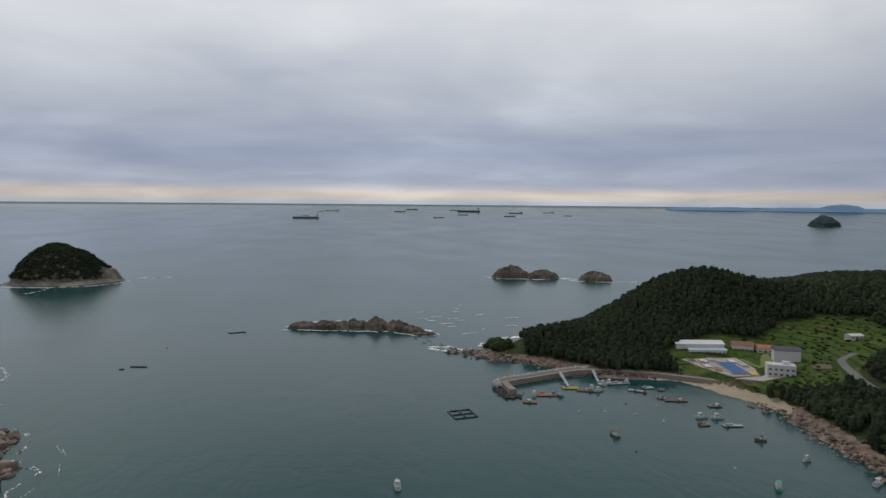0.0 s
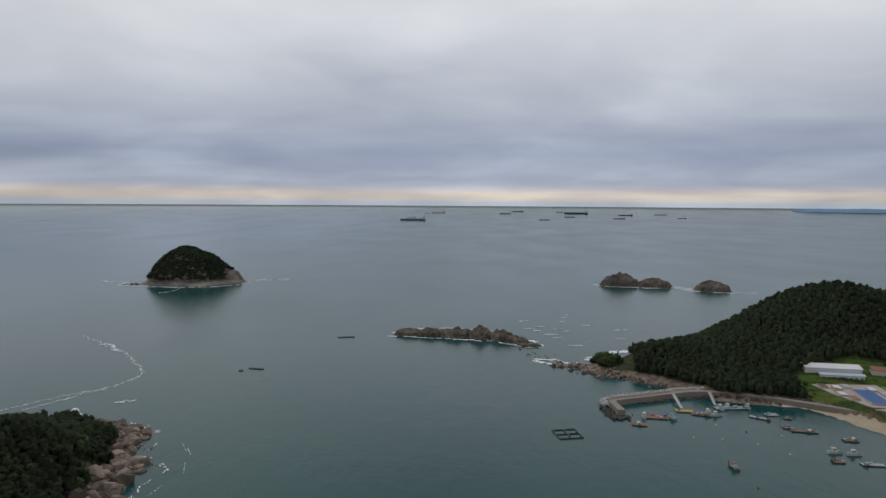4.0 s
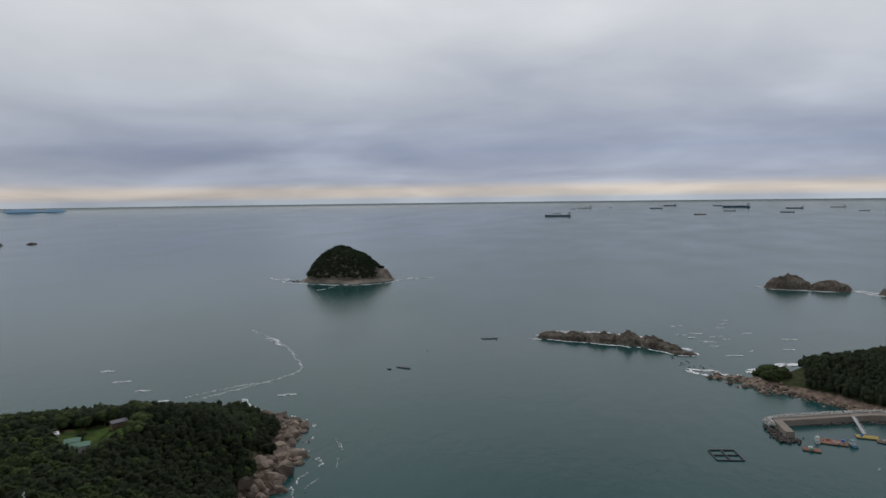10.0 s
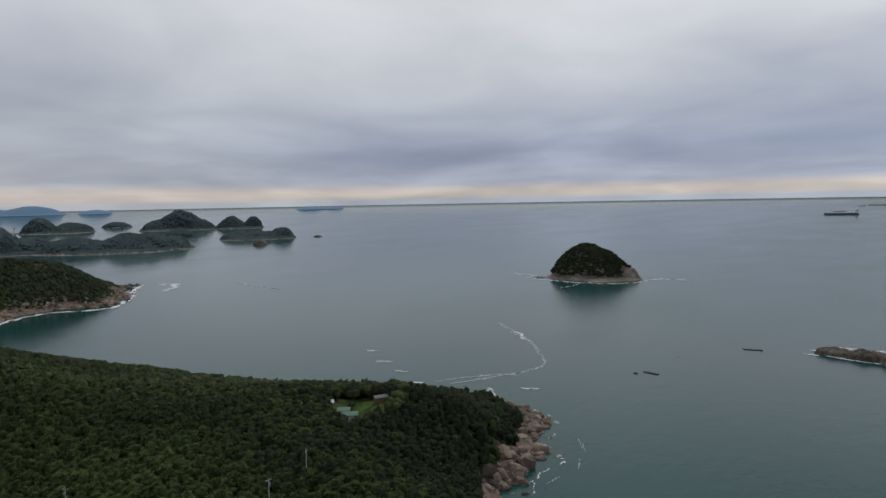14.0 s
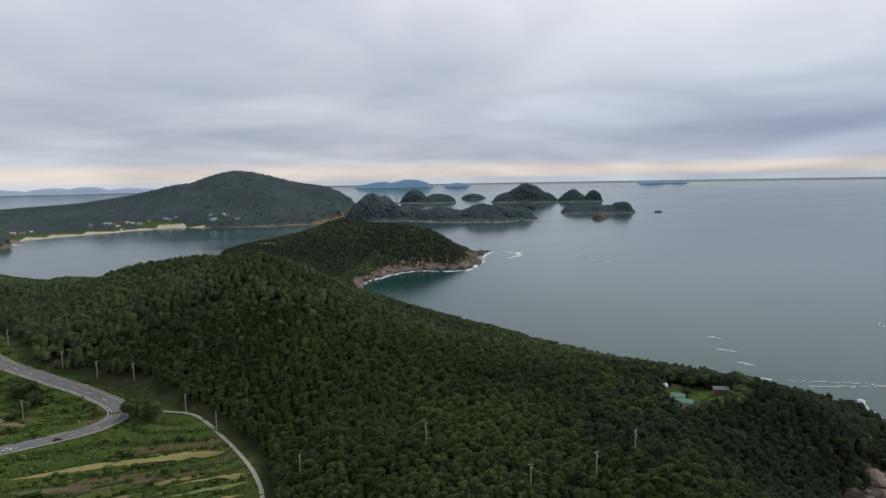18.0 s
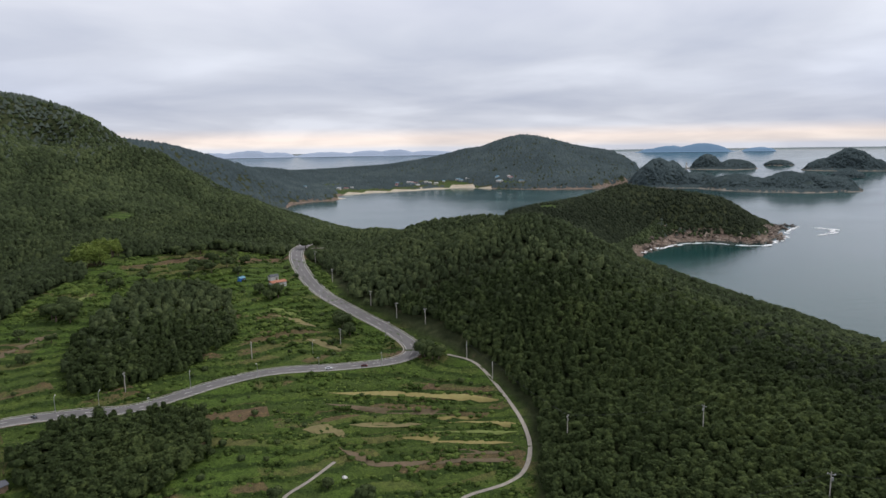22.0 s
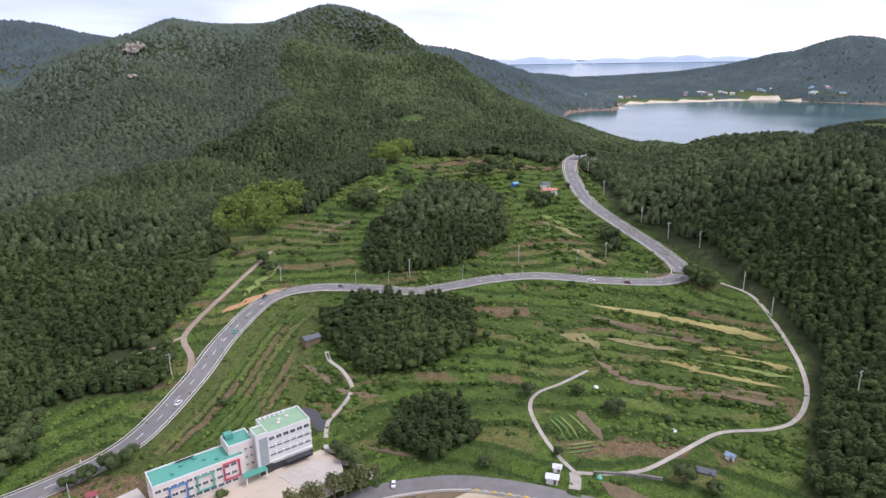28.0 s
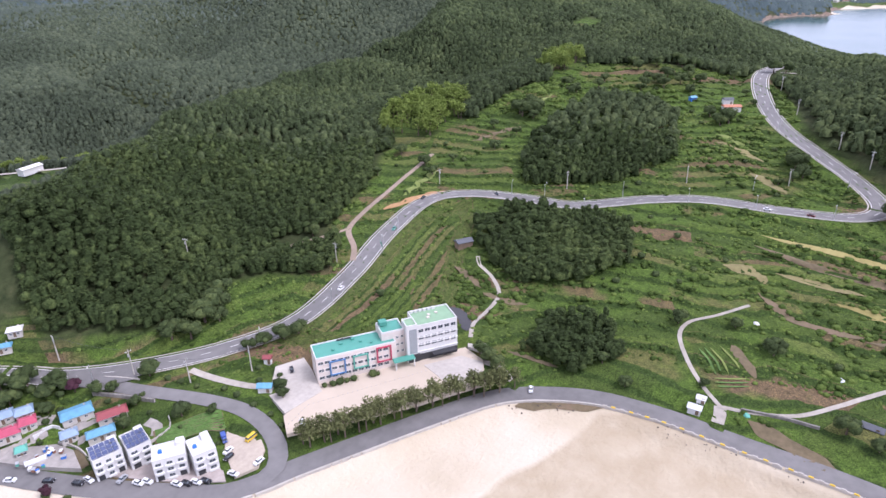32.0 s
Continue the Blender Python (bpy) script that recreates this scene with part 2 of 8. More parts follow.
    edge = math_node("MULTIPLY_ADD", math_node("SUBTRACT", noise_at(0.15, 5), 0.5), 1.2, attr("rocky"))
    rmask = ramp(edge, [(0.42, (0, 0, 0)), (0.55, (1, 1, 1))])
    c = blend(rmask, c, rk)
    sd = ramp(noise_at(0.035, 5), [(0.35, (0.45, 0.385, 0.28)), (0.5, (0.51, 0.445, 0.34)), (0.65, (0.55, 0.49, 0.39))])
    smask = ramp(math_node("MULTIPLY_ADD", math_node("SUBTRACT", noise_at(0.3, 4), 0.5), 0.5, attr("sandy")), [(0.45, (0, 0, 0)), (0.55, (1, 1, 1))])
    wet = ramp(math_node("MULTIPLY_ADD", math_node("SUBTRACT", noise_at(0.05, 5), 0.5), 0.4, attr("wet")), [(0.42, (0, 0, 0)), (0.6, (1, 1, 1))])
    sd = blend(wet, sd, ramp(noise_at(0.12, 6), [(0.35, (0.37, 0.305, 0.21)), (0.65, (0.43, 0.365, 0.265))]))
    c = blend(smask, c, sd)
    l.new(c, b.inputs["Base Color"])
    bp = n.new("ShaderNodeBump"); bp.inputs["Strength"].default_value = 0.7; bp.inputs["Distance"].default_value = 0.7
    l.new(noise_at(0.8, 6), bp.inputs["Height"]); l.new(bp.outputs[0], b.inputs["Normal"])
    return m


M["land"] = land_material()
# haze over the horizon hills, painted as blue base colour plus emission
M["haze_hill"] = mat("distant_hills_haze", (0.10, 0.14, 0.19), 1.0, scale=0.004, vary=0.1, spec=0.0)
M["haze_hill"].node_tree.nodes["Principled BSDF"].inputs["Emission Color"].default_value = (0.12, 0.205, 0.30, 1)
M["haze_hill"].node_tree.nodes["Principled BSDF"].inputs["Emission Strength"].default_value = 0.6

# a paler painted haze for the farther range, glowing likewise
M["haze_pale"] = mat("palest_hills_haze", (0.20, 0.24, 0.30), 1.0, scale=0.004, vary=0.1, spec=0.0)
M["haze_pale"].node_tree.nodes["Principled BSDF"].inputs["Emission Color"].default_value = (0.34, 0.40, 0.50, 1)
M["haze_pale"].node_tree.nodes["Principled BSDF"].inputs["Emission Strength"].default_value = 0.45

# water: dark teal with wind ripples
M["water"] = mw = bpy.data.materials.new("sea_water")
mw.use_nodes = True
_n, _l = mw.node_tree.nodes, mw.node_tree.links
_b = _n["Principled BSDF"]
_b.inputs["Roughness"].default_value = 0.22
_b.inputs["IOR"].default_value = 1.34
_g = _n.new("ShaderNodeNewGeometry")
_w1 = _n.new("ShaderNodeTexNoise"); _w1.inputs["Scale"].default_value = 0.11; _w1.inputs["Detail"].default_value = 6; _w1.inputs["Roughness"].default_value = 0.65
_w2 = _n.new("ShaderNodeTexNoise"); _w2.inputs["Scale"].default_value = 0.007; _w2.inputs["Detail"].default_value = 7
_map = _n.new("ShaderNodeMapping"); _map.inputs["Scale"].default_value = (1.0, 0.45, 1.0); _map.inputs["Rotation"].default_value = (0, 0, 0.3)
_l.new(_g.outputs["Position"], _map.inputs[0])
_l.new(_map.outputs[0], _w1.inputs["Vector"]); _l.new(_map.outputs[0], _w2.inputs["Vector"])
_bp = _n.new("ShaderNodeBump"); _bp.inputs["Strength"].default_value = 0.045; _bp.inputs["Distance"].default_value = 0.8
_l.new(_w1.outputs["Fac"], _bp.inputs["Height"]); _l.new(_bp.outputs[0], _b.inputs["Normal"])
_len = _n.new("ShaderNodeVectorMath"); _len.operation = "LENGTH"
_l.new(_g.outputs["Position"], _len.inputs[0])
# the swell lies down far out
_calm = _n.new("ShaderNodeMapRange"); _calm.inputs["From Min"].default_value = 250; _calm.inputs["From Max"].default_value = 1500; _calm.inputs["To Min"].default_value = 0.4; _calm.inputs["To Max"].default_value = 0.0
_l.new(_len.outputs["Value"], _calm.inputs["Value"]); _l.new(_calm.outputs[0], _bp.inputs["Strength"])
_r = _n.new("ShaderNodeValToRGB"); ramp_set(_r, [(0.35, (0.004, 0.050, 0.051)), (0.65, (0.010, 0.066, 0.062))])
_l.new(_w2.outputs["Fac"], _r.inputs[0]); _l.new(_r.outputs[0], _b.inputs["Base Color"])
_rr = _n.new("ShaderNodeMapRange"); _rr.inputs["From Min"].default_value = 0.3; _rr.inputs["From Max"].default_value = 0.7; _rr.inputs["To Min"].default_value = 0.16; _rr.inputs["To Max"].default_value = 0.25
_l.new(_w2.outputs["Fac"], _rr.inputs["Value"])
# the sheltered water among the islands is calmer
_sx = _n.new("ShaderNodeSeparateXYZ"); _l.new(_g.outputs["Position"], _sx.inputs[0])
_lee = _n.new("ShaderNodeMapRange"); _lee.interpolation_type = "SMOOTHSTEP"
for _k, _v in (("From Min", -150), ("From Max", -700), ("To Min", 1.0), ("To Max", 0.62)):
    _lee.inputs[_k].default_value = _v
_l.new(_sx.outputs["X"], _lee.inputs["Value"])
_ro = _n.new("ShaderNodeMath"); _ro.operation = "MULTIPLY"
_l.new(_rr.outputs[0], _ro.inputs[0]); _l.new(_lee.outputs[0], _ro.inputs[1]); _l.new(_ro.outputs[0], _b.inputs["Roughness"])


# ---- mesh helpers ----
def mesh_from(name, verts, faces, materials=(), smooth=False):
    me = bpy.data.meshes.new(name)
    me.from_pydata([tuple(v) for v in verts], [], [tuple(f) for f in faces])
    for m in materials:
        me.materials.append(m)
    if smooth:
        me.shade_smooth()
    return me


def mesh_np(name, V, loops, nper, materials, index=None, smooth=False):
    """A mesh from arrays: faces all of nper corners."""
    me = bpy.data.meshes.new(name)
    nf = len(loops) // nper
    me.vertices.add(len(V)); me.vertices.foreach_set("co", np.asarray(V, np.float32).ravel())
    me.loops.add(len(loops)); me.loops.foreach_set("vertex_index", np.asarray(loops, np.int32))
    me.polygons.add(nf); me.polygons.foreach_set("loop_start", np.arange(0, nf * nper, nper, dtype=np.int32))
    for m in materials:
        me.materials.append(m)
    if index is not None:
        me.polygons.foreach_set("material_index", np.asarray(index, np.int32))
    me.polygons.foreach_set("use_smooth", np.full(nf, smooth))
    me.update(calc_edges=True)
    me.validate()
    return me


def vnoise(x, y, scale, seed=0, octaves=4):
    """Smooth value noise on arrays, about -1 to 1."""
    out, amp, tot = np.zeros(np.broadcast(x, y).shape), 1.0, 0.0
    for o in range(octaves):
        px, py = x / scale * 2 ** o + 17.3 * o + seed * 7.7, y / scale * 2 ** o - 9.1 * o + seed * 3.1
        ix, iy = np.floor(px), np.floor(py)
        fx, fy = px - ix, py - iy
        fx, fy = fx * fx * (3 - 2 * fx), fy * fy * (3 - 2 * fy)

        def h(a, b):
            v = np.sin(a * 127.1 + b * 311.7 + seed * 74.7 + o * 19.9) * 43758.5453
            return v - np.floor(v)
        n = h(ix, iy) * (1 - fx) * (1 - fy) + h(ix + 1, iy) * fx * (1 - fy) + h(ix, iy + 1) * (1 - fx) * fy + h(ix + 1, iy + 1) * fx * fy
        out += amp * (2 * n - 1); tot += amp; amp *= 0.5
    return out / tot


def sstep(a, b, v):
    t = np.clip((v - a) / (b - a), 0, 1)
    return t * t * (3 - 2 * t)


def inside(poly, x, y):
    """Which of the places lie in the polygon."""
    c = np.zeros(np.shape(x), bool)
    n = len(poly)
    for i in range(n):
        (x0, y0), (x1, y1) = poly[i], poly[i - 1]
        if y0 != y1:
            c ^= ((y0 > y) != (y1 > y)) & (x < (x1 - x0) * (y - y0) / (y1 - y0) + x0)
    return c


def to_line(pts, x, y, closed=False):
    """The distance from the places to a polyline."""
    best = np.full(np.shape(x), 1e9)
    for i in range(0 if closed else 1, len(pts)):
        (ax, ay), (bx, by) = pts[i - 1][:2], pts[i][:2]
        dx, dy = bx - ax, by - ay
        t = np.clip(((x - ax) * dx + (y - ay) * dy) / (dx * dx + dy * dy + 1e-9), 0, 1)
        best = np.minimum(best, np.hypot(x - ax - t * dx, y - ay - t * dy))
    return best


def spline(pts, step=4.0):
    """Catmull-Rom through the points, resampled."""
    P = [np.array(p, float) for p in pts]
    P = [2 * P[0] - P[1]] + P + [2 * P[-1] - P[-2]]
    out = []
    for i in range(1, len(P) - 2):
        n = max(1, int(np.linalg.norm((P[i + 1] - P[i])[:2]) / step))
        for k in range(n):
            t = k / n
            out.append(0.5 * (2 * P[i] + (P[i + 1] - P[i - 1]) * t + (2 * P[i - 1] - 5 * P[i] + 4 * P[i + 1] - P[i + 2]) * t * t
                              + (3 * P[i] - P[i - 1] - 3 * P[i + 1] + P[i + 2]) * t ** 3))
    out.append(P[-2])
    return np.array(out)


# ---- plan ----
EYE_H = 125.0


def squeeze(d):
    """Where a place at a true distance d stands: beyond 1.8 km the sea is drawn together."""
    return np.where(d < 1800, d, 1800 + 3100 * (1 - np.exp(-(np.maximum(d, 1800) - 1800) / 3100)))


_D = np.concatenate([np.linspace(0, 1800, 20), np.geomspace(1810, 21500, 160)])
_R = squeeze(_D)
_Z = EYE_H * (1 - _R / np.maximum(_D, 1e-6)); _Z[_D <= 1800] = 0


def sea_level(x, y):
    return np.interp(np.hypot(x, y), _R, _Z)


def far(az, d):
    """A place by its bearing (degrees from +y towards -x) and true distance."""
    r = float(squeeze(np.array(d)))
    return -math.sin(radians(az)) * r, math.cos(radians(az)) * r, r / d


WEST_COAST = [(60, -200), (20, -150), (-30, -110), (-80, -72), (-115, -40), (-125, -10), (-120, 30), (-100, 80), (-90, 130), (-105, 180),
              (-139, 224), (-135, 240), (-151, 249), (-140, 265), (-159, 283), (-158, 294), (-167, 309), (-195, 324), (-260, 305), (-330, 265),
              (-400, 245), (-480, 220), (-600, 185), (-700, 196), (-747, 208), (-781, 234), (-834, 281), (-838, 335), (-815, 372), (-860, 420), (-920, 440), (-963, 476), (-1010, 470), (-1050, 400), (-1060, 250)]
BAY_COAST = [(-1010, 120), (-960, -40), (-940, -160), (-1000, -240), (-1150, -290), (-1350, -380), (-1464, -395), (-1532, -371), (-1557, -331), (-1616, -292), (-1650, -310), (-1700, -352), (-1765, -313), (-1827, -233), (-1889, -137), (-1994, 3), (-1915, 131), (-1880, 244), (-1887, 382), (-1990, 450), (-2100, 560),
             (-2300, 640), (-2900, 600), (-3200, 300), (-3300, -200), (-3000, -600), (-2600, -900), (-2600, -3000), (1500, -3000), (1500, -900), (150, -260)]
LAND_A = WEST_COAST + BAY_COAST
LAND_B = [(79, 460), (92, 446), (107, 431), (125, 420), (146, 397), (156, 384), (180, 378), (205, 371), (217, 351), (231, 307), (226, 274), (222, 233), (240, 150), (330, 60), (900, 0),
          (1200, 400), (900, 800), (560, 700), (430, 640), (330, 640), (250, 590), (190, 540), (140, 500), (110, 478)]
ROAD_MAIN = [(30, -262, 22), (-31, -210, 12), (-43, -198, 10), (-60, -186, 9), (-85, -173, 9), (-112, -167, 10), (-143, -173, 14.5), (-172, -183, 19), (-203, -188, 23.5), (-220, -175, 25),
             (-231, -152, 24.5), (-238, -131, 24), (-262, -107, 25), (-274, -86, 26), (-280, -56, 26), (-286, -32, 27), (-299, -25, 28.5), (-318, -38, 32), (-338, -58, 36),
             (-366, -85, 42), (-401, -105, 49), (-434, -116, 55), (-470, -116, 56)]
ROAD_SHORE = [(60, -245, 5), (-2, -192, 4.3), (-18, -174, 4.2), (-24, -164, 4.1), (-30, -154, 4), (-37, -143, 4), (-45, -132, 4), (-53, -122, 4), (-61, -118, 4), (-70.5, -115, 4), (-88, -108.6, 4), (-108, -101, 4), (-125, -93.8, 4), (-134, -87, 4), (-142, -77, 4), (-147, -68, 4), (-150, -58, 4),
              (-152.3, -46, 4), (-153.5, -30, 4), (-154.5, -16, 4.4), (-155, 5, 5), (-150, 40, 8)]
ROAD_VILLAGE = [(-44, -195, 9.75), (-51, -185, 9.2), (-57, -174, 8.7), (-64, -162, 8.2), (-69, -153.5, 7.6), (-73.5, -144, 6.5), (-74.6, -134, 5.3), (-72, -124.5, 4.6), (-67, -118.8, 4.15), (-60, -118, 4.0)]
LANE_EAST = [(-287, -8), (-279, 2), (-271, 8), (-255, 16), (-240, 22), (-224, 24), (-210, 21), (-203, 14), (-197, 0), (-189, -7), (-182, -12), (-172, -20), (-166, -30), (-163, -38)]
LANES = [(LANE_EAST, 1.6, "concrete", "pale concrete farm lane round the terraces"), ([(-163, -38), (-160, -37), (-156.6, -36.4)], 3.4, "concrete", "concrete mouth of the farm lane"),
         ([(-163, -38), (-168, -45), (-176, -53), (-186, -60), (-194, -60), (-202, -54), (-213, -47)], 1.4, "concrete", "pale curved farm lane"),
         ([(-184, -143), (-180, -139), (-177, -131), (-170, -122), (-160, -119), (-150, -118), (-143, -114)], 1.5, "concrete", "narrow concrete lane behind the school"),
         ([(-149, -179), (-156, -186), (-163, -197), (-175, -202), (-187, -205), (-200, -208), (-212, -211), (-226, -214), (-240, -217)], 2.4, "track", "stony track climbing beside the wood"),
         ([(-163, -198), (-150, -202), (-138, -206)], 2.2, "track", "short stony track into the wood"), ([(-73, -171), (-75, -165), (-78, -157), (-81, -150), (-84, -145)], 2.6, "concrete", "concrete drive up to the school"),
         ([(-136, -105), (-138, -98), (-136, -92)], 2.4, "concrete", "short concrete path to the shore road"), ([(-446, -113), (-449, -107), (-452, -101)], 2.4, "concrete", "side track at the top of the pass"),
         ([(-70, -420), (-90, -404), (-112, -392), (-128, -380)], 3.0, "concrete", "pale track in the side valley")]
ROADS = [(ROAD_MAIN, 8.0), (ROAD_SHORE, 6.5), (ROAD_VILLAGE, 5.2)]
# open valley floor, with its woods
VALLEY = [(40, -228), (-25, -224), (-45, -210), (-65, -196), (-83, -188), (-92, -188), (-106, -199), (-122, -197), (-128, -188), (-138, -181), (-150, -190), (-158, -204), (-172, -211), (-192, -218), (-227, -240), (-279, -228), (-326, -230), (-388, -222), (-425, -186),
          (-446, -126), (-421, -100), (-363, -72), (-329, -38), (-304, -16), (-286, -3), (-271, 9), (-244, 24), (-213, 25), (-178, 22), (-150, 40), (-100, 60), (-60, -60), (40, -150)]
GROVES = [[(-240, -158), (-262, -126), (-300, -112), (-345, -132), (-356, -150), (-345, -180), (-300, -184), (-262, -176)],
          [(-201, -158), (-176, -132), (-186, -106), (-212, -90), (-238, -103), (-235, -137), (-222, -152)],
          [(-148, -97), (-150, -80), (-166, -70), (-182, -84), (-168, -100)]]

SPOTS = {
    "shore": [(-18, -171, 5), (-54, -123, 4), (-101, -109, 4), (-142, -77, 4), (-156, -18, 4), (-150, 20, 6), (-80, -72, 1.5), (-115, -40, 1.5), (0, -240, 12)],
    "school": [(-93, -133, 8), (-133, -112, 8), (-105, -150, 9.5), (-115, -115, 6.5), (-60, -150, 6)],
    "valley": [(-85, -172, 9), (-147, -173, 15), (-187, -187, 21), (-218, -176, 24), (-235, -132, 24), (-270, -98, 26), (-281, -46, 26), (-299, -27, 28), (-335, -58, 35), (-364, -88, 42),
               (-403, -108, 50), (-434, -118, 55), (-197, 0, 10), (-163, -38, 6), (-213, -47, 14), (-177, -131, 13), (-163, -199, 20), (-239, -217, 32), (-310, -152, 42), (-205, -125, 18)],
    "west_edge": [(-33, -216, 13), (-120, -200, 16), (-188, -230, 28), (-279, -232, 40), (-326, -236, 48), (-388, -235, 57), (-480, -130, 55), (-640, -120, 40), (-690, -90, 45), (-800, -120, 14)],
    "east_hill": [(-398, 44, 80), (-420, 9, 75), (-439, -34, 66), (-445, -66, 56), (-384, 70, 68), (-364, 89, 57), (-336, 114, 46), (-307, 134, 39), (-278, 148, 34), (-254, 160, 34), (-236, 172, 35),
                  (-219, 186, 33), (-200, 203, 30), (-188, 214, 33), (-175, 231, 29), (-160, 240, 21), (-340, 165, 28), (-300, 190, 24), (-270, 215, 22), (-235, 245, 20), (-400, 150, 34), (-450, 90, 52), (-240, 27, 19), (-178, 24, 9), (-130, 145, 28), (-150, 90, 25), (-190, 120, 34), (-300, 40, 48), (-560, 90, 50)],
    "peninsula": [(-922, 230, 69), (-843, 110, 48), (-960, 390, 40), (-700, 120, 30), (-890, 330, 48), (-1000, 300, 40)],
    "mountain": [(-811, -585, 200), (-811, -495, 164), (-846, -569, 200), (-856, -536, 189), (-763, -374, 126), (-708, -277, 93), (-614, -182, 63), (-547, -125, 51), (-792, -689, 177), (-780, -775, 176), (-694, -788, 181), (-673, -806, 168), (-645, -829, 155), (-596, -865, 136), (-561, -888, 133), (-524, -910, 112), (-987, -1481, 208), (-1036, -1447, 186), (-1094, -1404, 166), (-700, -1150, 80),
                 (-545, -296, 70), (-640, -420, 118), (-1100, -700, 120), (-900, -420, 110), (-916, -1549, 221), (-500, -1200, 70), (-1050, -330, 24)],
    "spur": [(-51, -245, 43), (-65, -249, 48), (-108, -296, 46), (-159, -340, 48), (-214, -367, 51), (-276, -393, 55), (-347, -414, 58), (-398, -435, 65), (-456, -457, 73), (-532, -474, 78), (-582, -466, 82)],
    "spur_front": [(-130, -262, 32), (-190, -290, 36), (-255, -315, 42), (-330, -340, 50), (-400, -360, 58), (-470, -380, 66), (-520, -330, 64)],
    "gully": [(-60, -298, 26), (-88, -326, 23), (-132, -352, 27), (-182, -392, 29), (-50, -330, 25), (-90, -372, 23), (-116, -404, 22), (-160, -440, 19), (-237, -507, 18), (-225, -430, 24), (-300, -519, 21), (-285, -455, 31), (-338, -520, 27), (-376, -518, 31), (-443, -529, 40), (-491, -527, 53), (-539, -536, 67), (-580, -600, 88), (-639, -644, 117), (-726, -702, 163), (-110, -450, 22), (-170, -520, 22)],
    "mountain_ridges": [(-679, -559, 147), (-602, -514, 110), (-693, -775, 181), (-574, -693, 138), (-490, -634, 97), (-446, -616, 66), (-393, -603, 38), (-607, -893, 112), (-471, -775, 68), (-387, -690, 43), (-634, -824, 156), (-552, -834, 126), (-465, -835, 94),
                        (-350, -800, 62), (-250, -640, 34), (-300, -720, 42), (-795, -520, 133), (-672, -434, 78), (-621, -439, 92), (-741, -417, 113), (-657, -341, 80), (-240, -870, 60), (0, -500, 25), (300, -900, 60)],
    "far": [(-2060, -616, 57), (-2166, -609, 57), (-2228, -572, 37), (-2342, -524, 41), (-2421, -377, 54), (-2434, -277, 43), (-2440, -218, 70), (-2497, -114, 59), (-2550, -32, 93), (-2600, 27, 121), (-2599, 65, 106), (-2616, 144, 146), (-2610, 233, 168), (-2563, 295, 156), (-2472, 371, 118), (-2332, 475, 65), (-2241, 518, 45), (-2176, 572, 36),
            (-2100, -60, 14), (-2080, -180, 13), (-2120, -330, 18), (-2160, 60, 30), (-2130, 150, 34), (-2180, -420, 24), (-2280, 30, 48), (-2330, 120, 70), (-2280, 260, 90), (-2120, 280, 42), (-2080, 400, 36),
            (-1900, -400, 9), (-2000, -380, 12), (-2050, -480, 16), (-2200, -350, 20), (-2250, -200, 24), (-2300, -100, 28), (-2000, -250, 9), (-1640, -340, 22), (-1680, -420, 12), (-1560, -540, 88), (-1850, -350, 12), (-1500, -500, 66), (-1450, -640, 134), (-1380, -730, 150), (-1900, -700, 70), (-2600, -1600, 120), (-1340, -460, 30), (-1000, -2500, 150), (-3100, 100, 25), (-3100, -300, 12), (-2950, -550, 12), (-2800, -800, 15), (-2500, -1000, 25)],
    "harbour": [(316, 549, 50), (264, 531, 40), (223, 506, 22), (143, 471, 12), (373, 538, 40), (438, 514, 48), (407, 435, 34), (340, 430, 18), (230, 400, 7), (280, 400, 9), (250, 350, 6), (290, 320, 14),
                (300, 250, 18), (500, 300, 40), (700, 500, 70), (450, 600, 35), (180, 420, 9), (115, 445, 4)],
}
_shore = [(x, y, 3.0) for x, y in (WEST_COAST[9:] + BAY_COAST[:18] + LAND_B[:14] + LAND_B[17:])]
_ctrl = np.array([p for group in SPOTS.values() for p in group] + _shore, float)
_d = np.sqrt((_ctrl[:, None, 0] - _ctrl[None, :, 0]) ** 2 + (_ctrl[:, None, 1] - _ctrl[None, :, 1]) ** 2 + 15.0 ** 2)
_wt = np.linalg.solve(_d + np.eye(len(_ctrl)) * -0.5, _ctrl[:, 2])


def landform(x, y):
    out = np.zeros(np.shape(x))
    for (cx, cy, _), w in zip(_ctrl, _wt):
        out += w * np.sqrt((x - cx) ** 2 + (y - cy) ** 2 + 225.0)
    return out


def coast_in(x, y):
    """Metres inland of the nearest coast; negative at sea."""
    ina, inb = inside(LAND_A, x, y), inside(LAND_B, x, y)
    d = np.minimum(to_line(LAND_A, x, y, True), to_line(LAND_B, x, y, True))
    return np.where(ina | inb, d, -d)


BEACH = WEST_COAST[:6] + [(-130, 25), (-152, 25)] + [(x, y) for x, y, _ in ROAD_SHORE[::-1][1:]] + [(70, -240)]


COVE = [(196, 372), (207, 364), (217, 350), (225, 332), (231, 314)]
COAST_ROAD = [(330, 372), (312, 362), (300, 344), (292, 328), (284, 310), (281, 294), (283, 276), (290, 250), (300, 225)]


def is_beach(x, y):
    return inside(BEACH, x, y) | (to_line(COVE, x, y) < 10) | ((x < -1600) & (y > -330) & (y < 90) & (x > -2100))


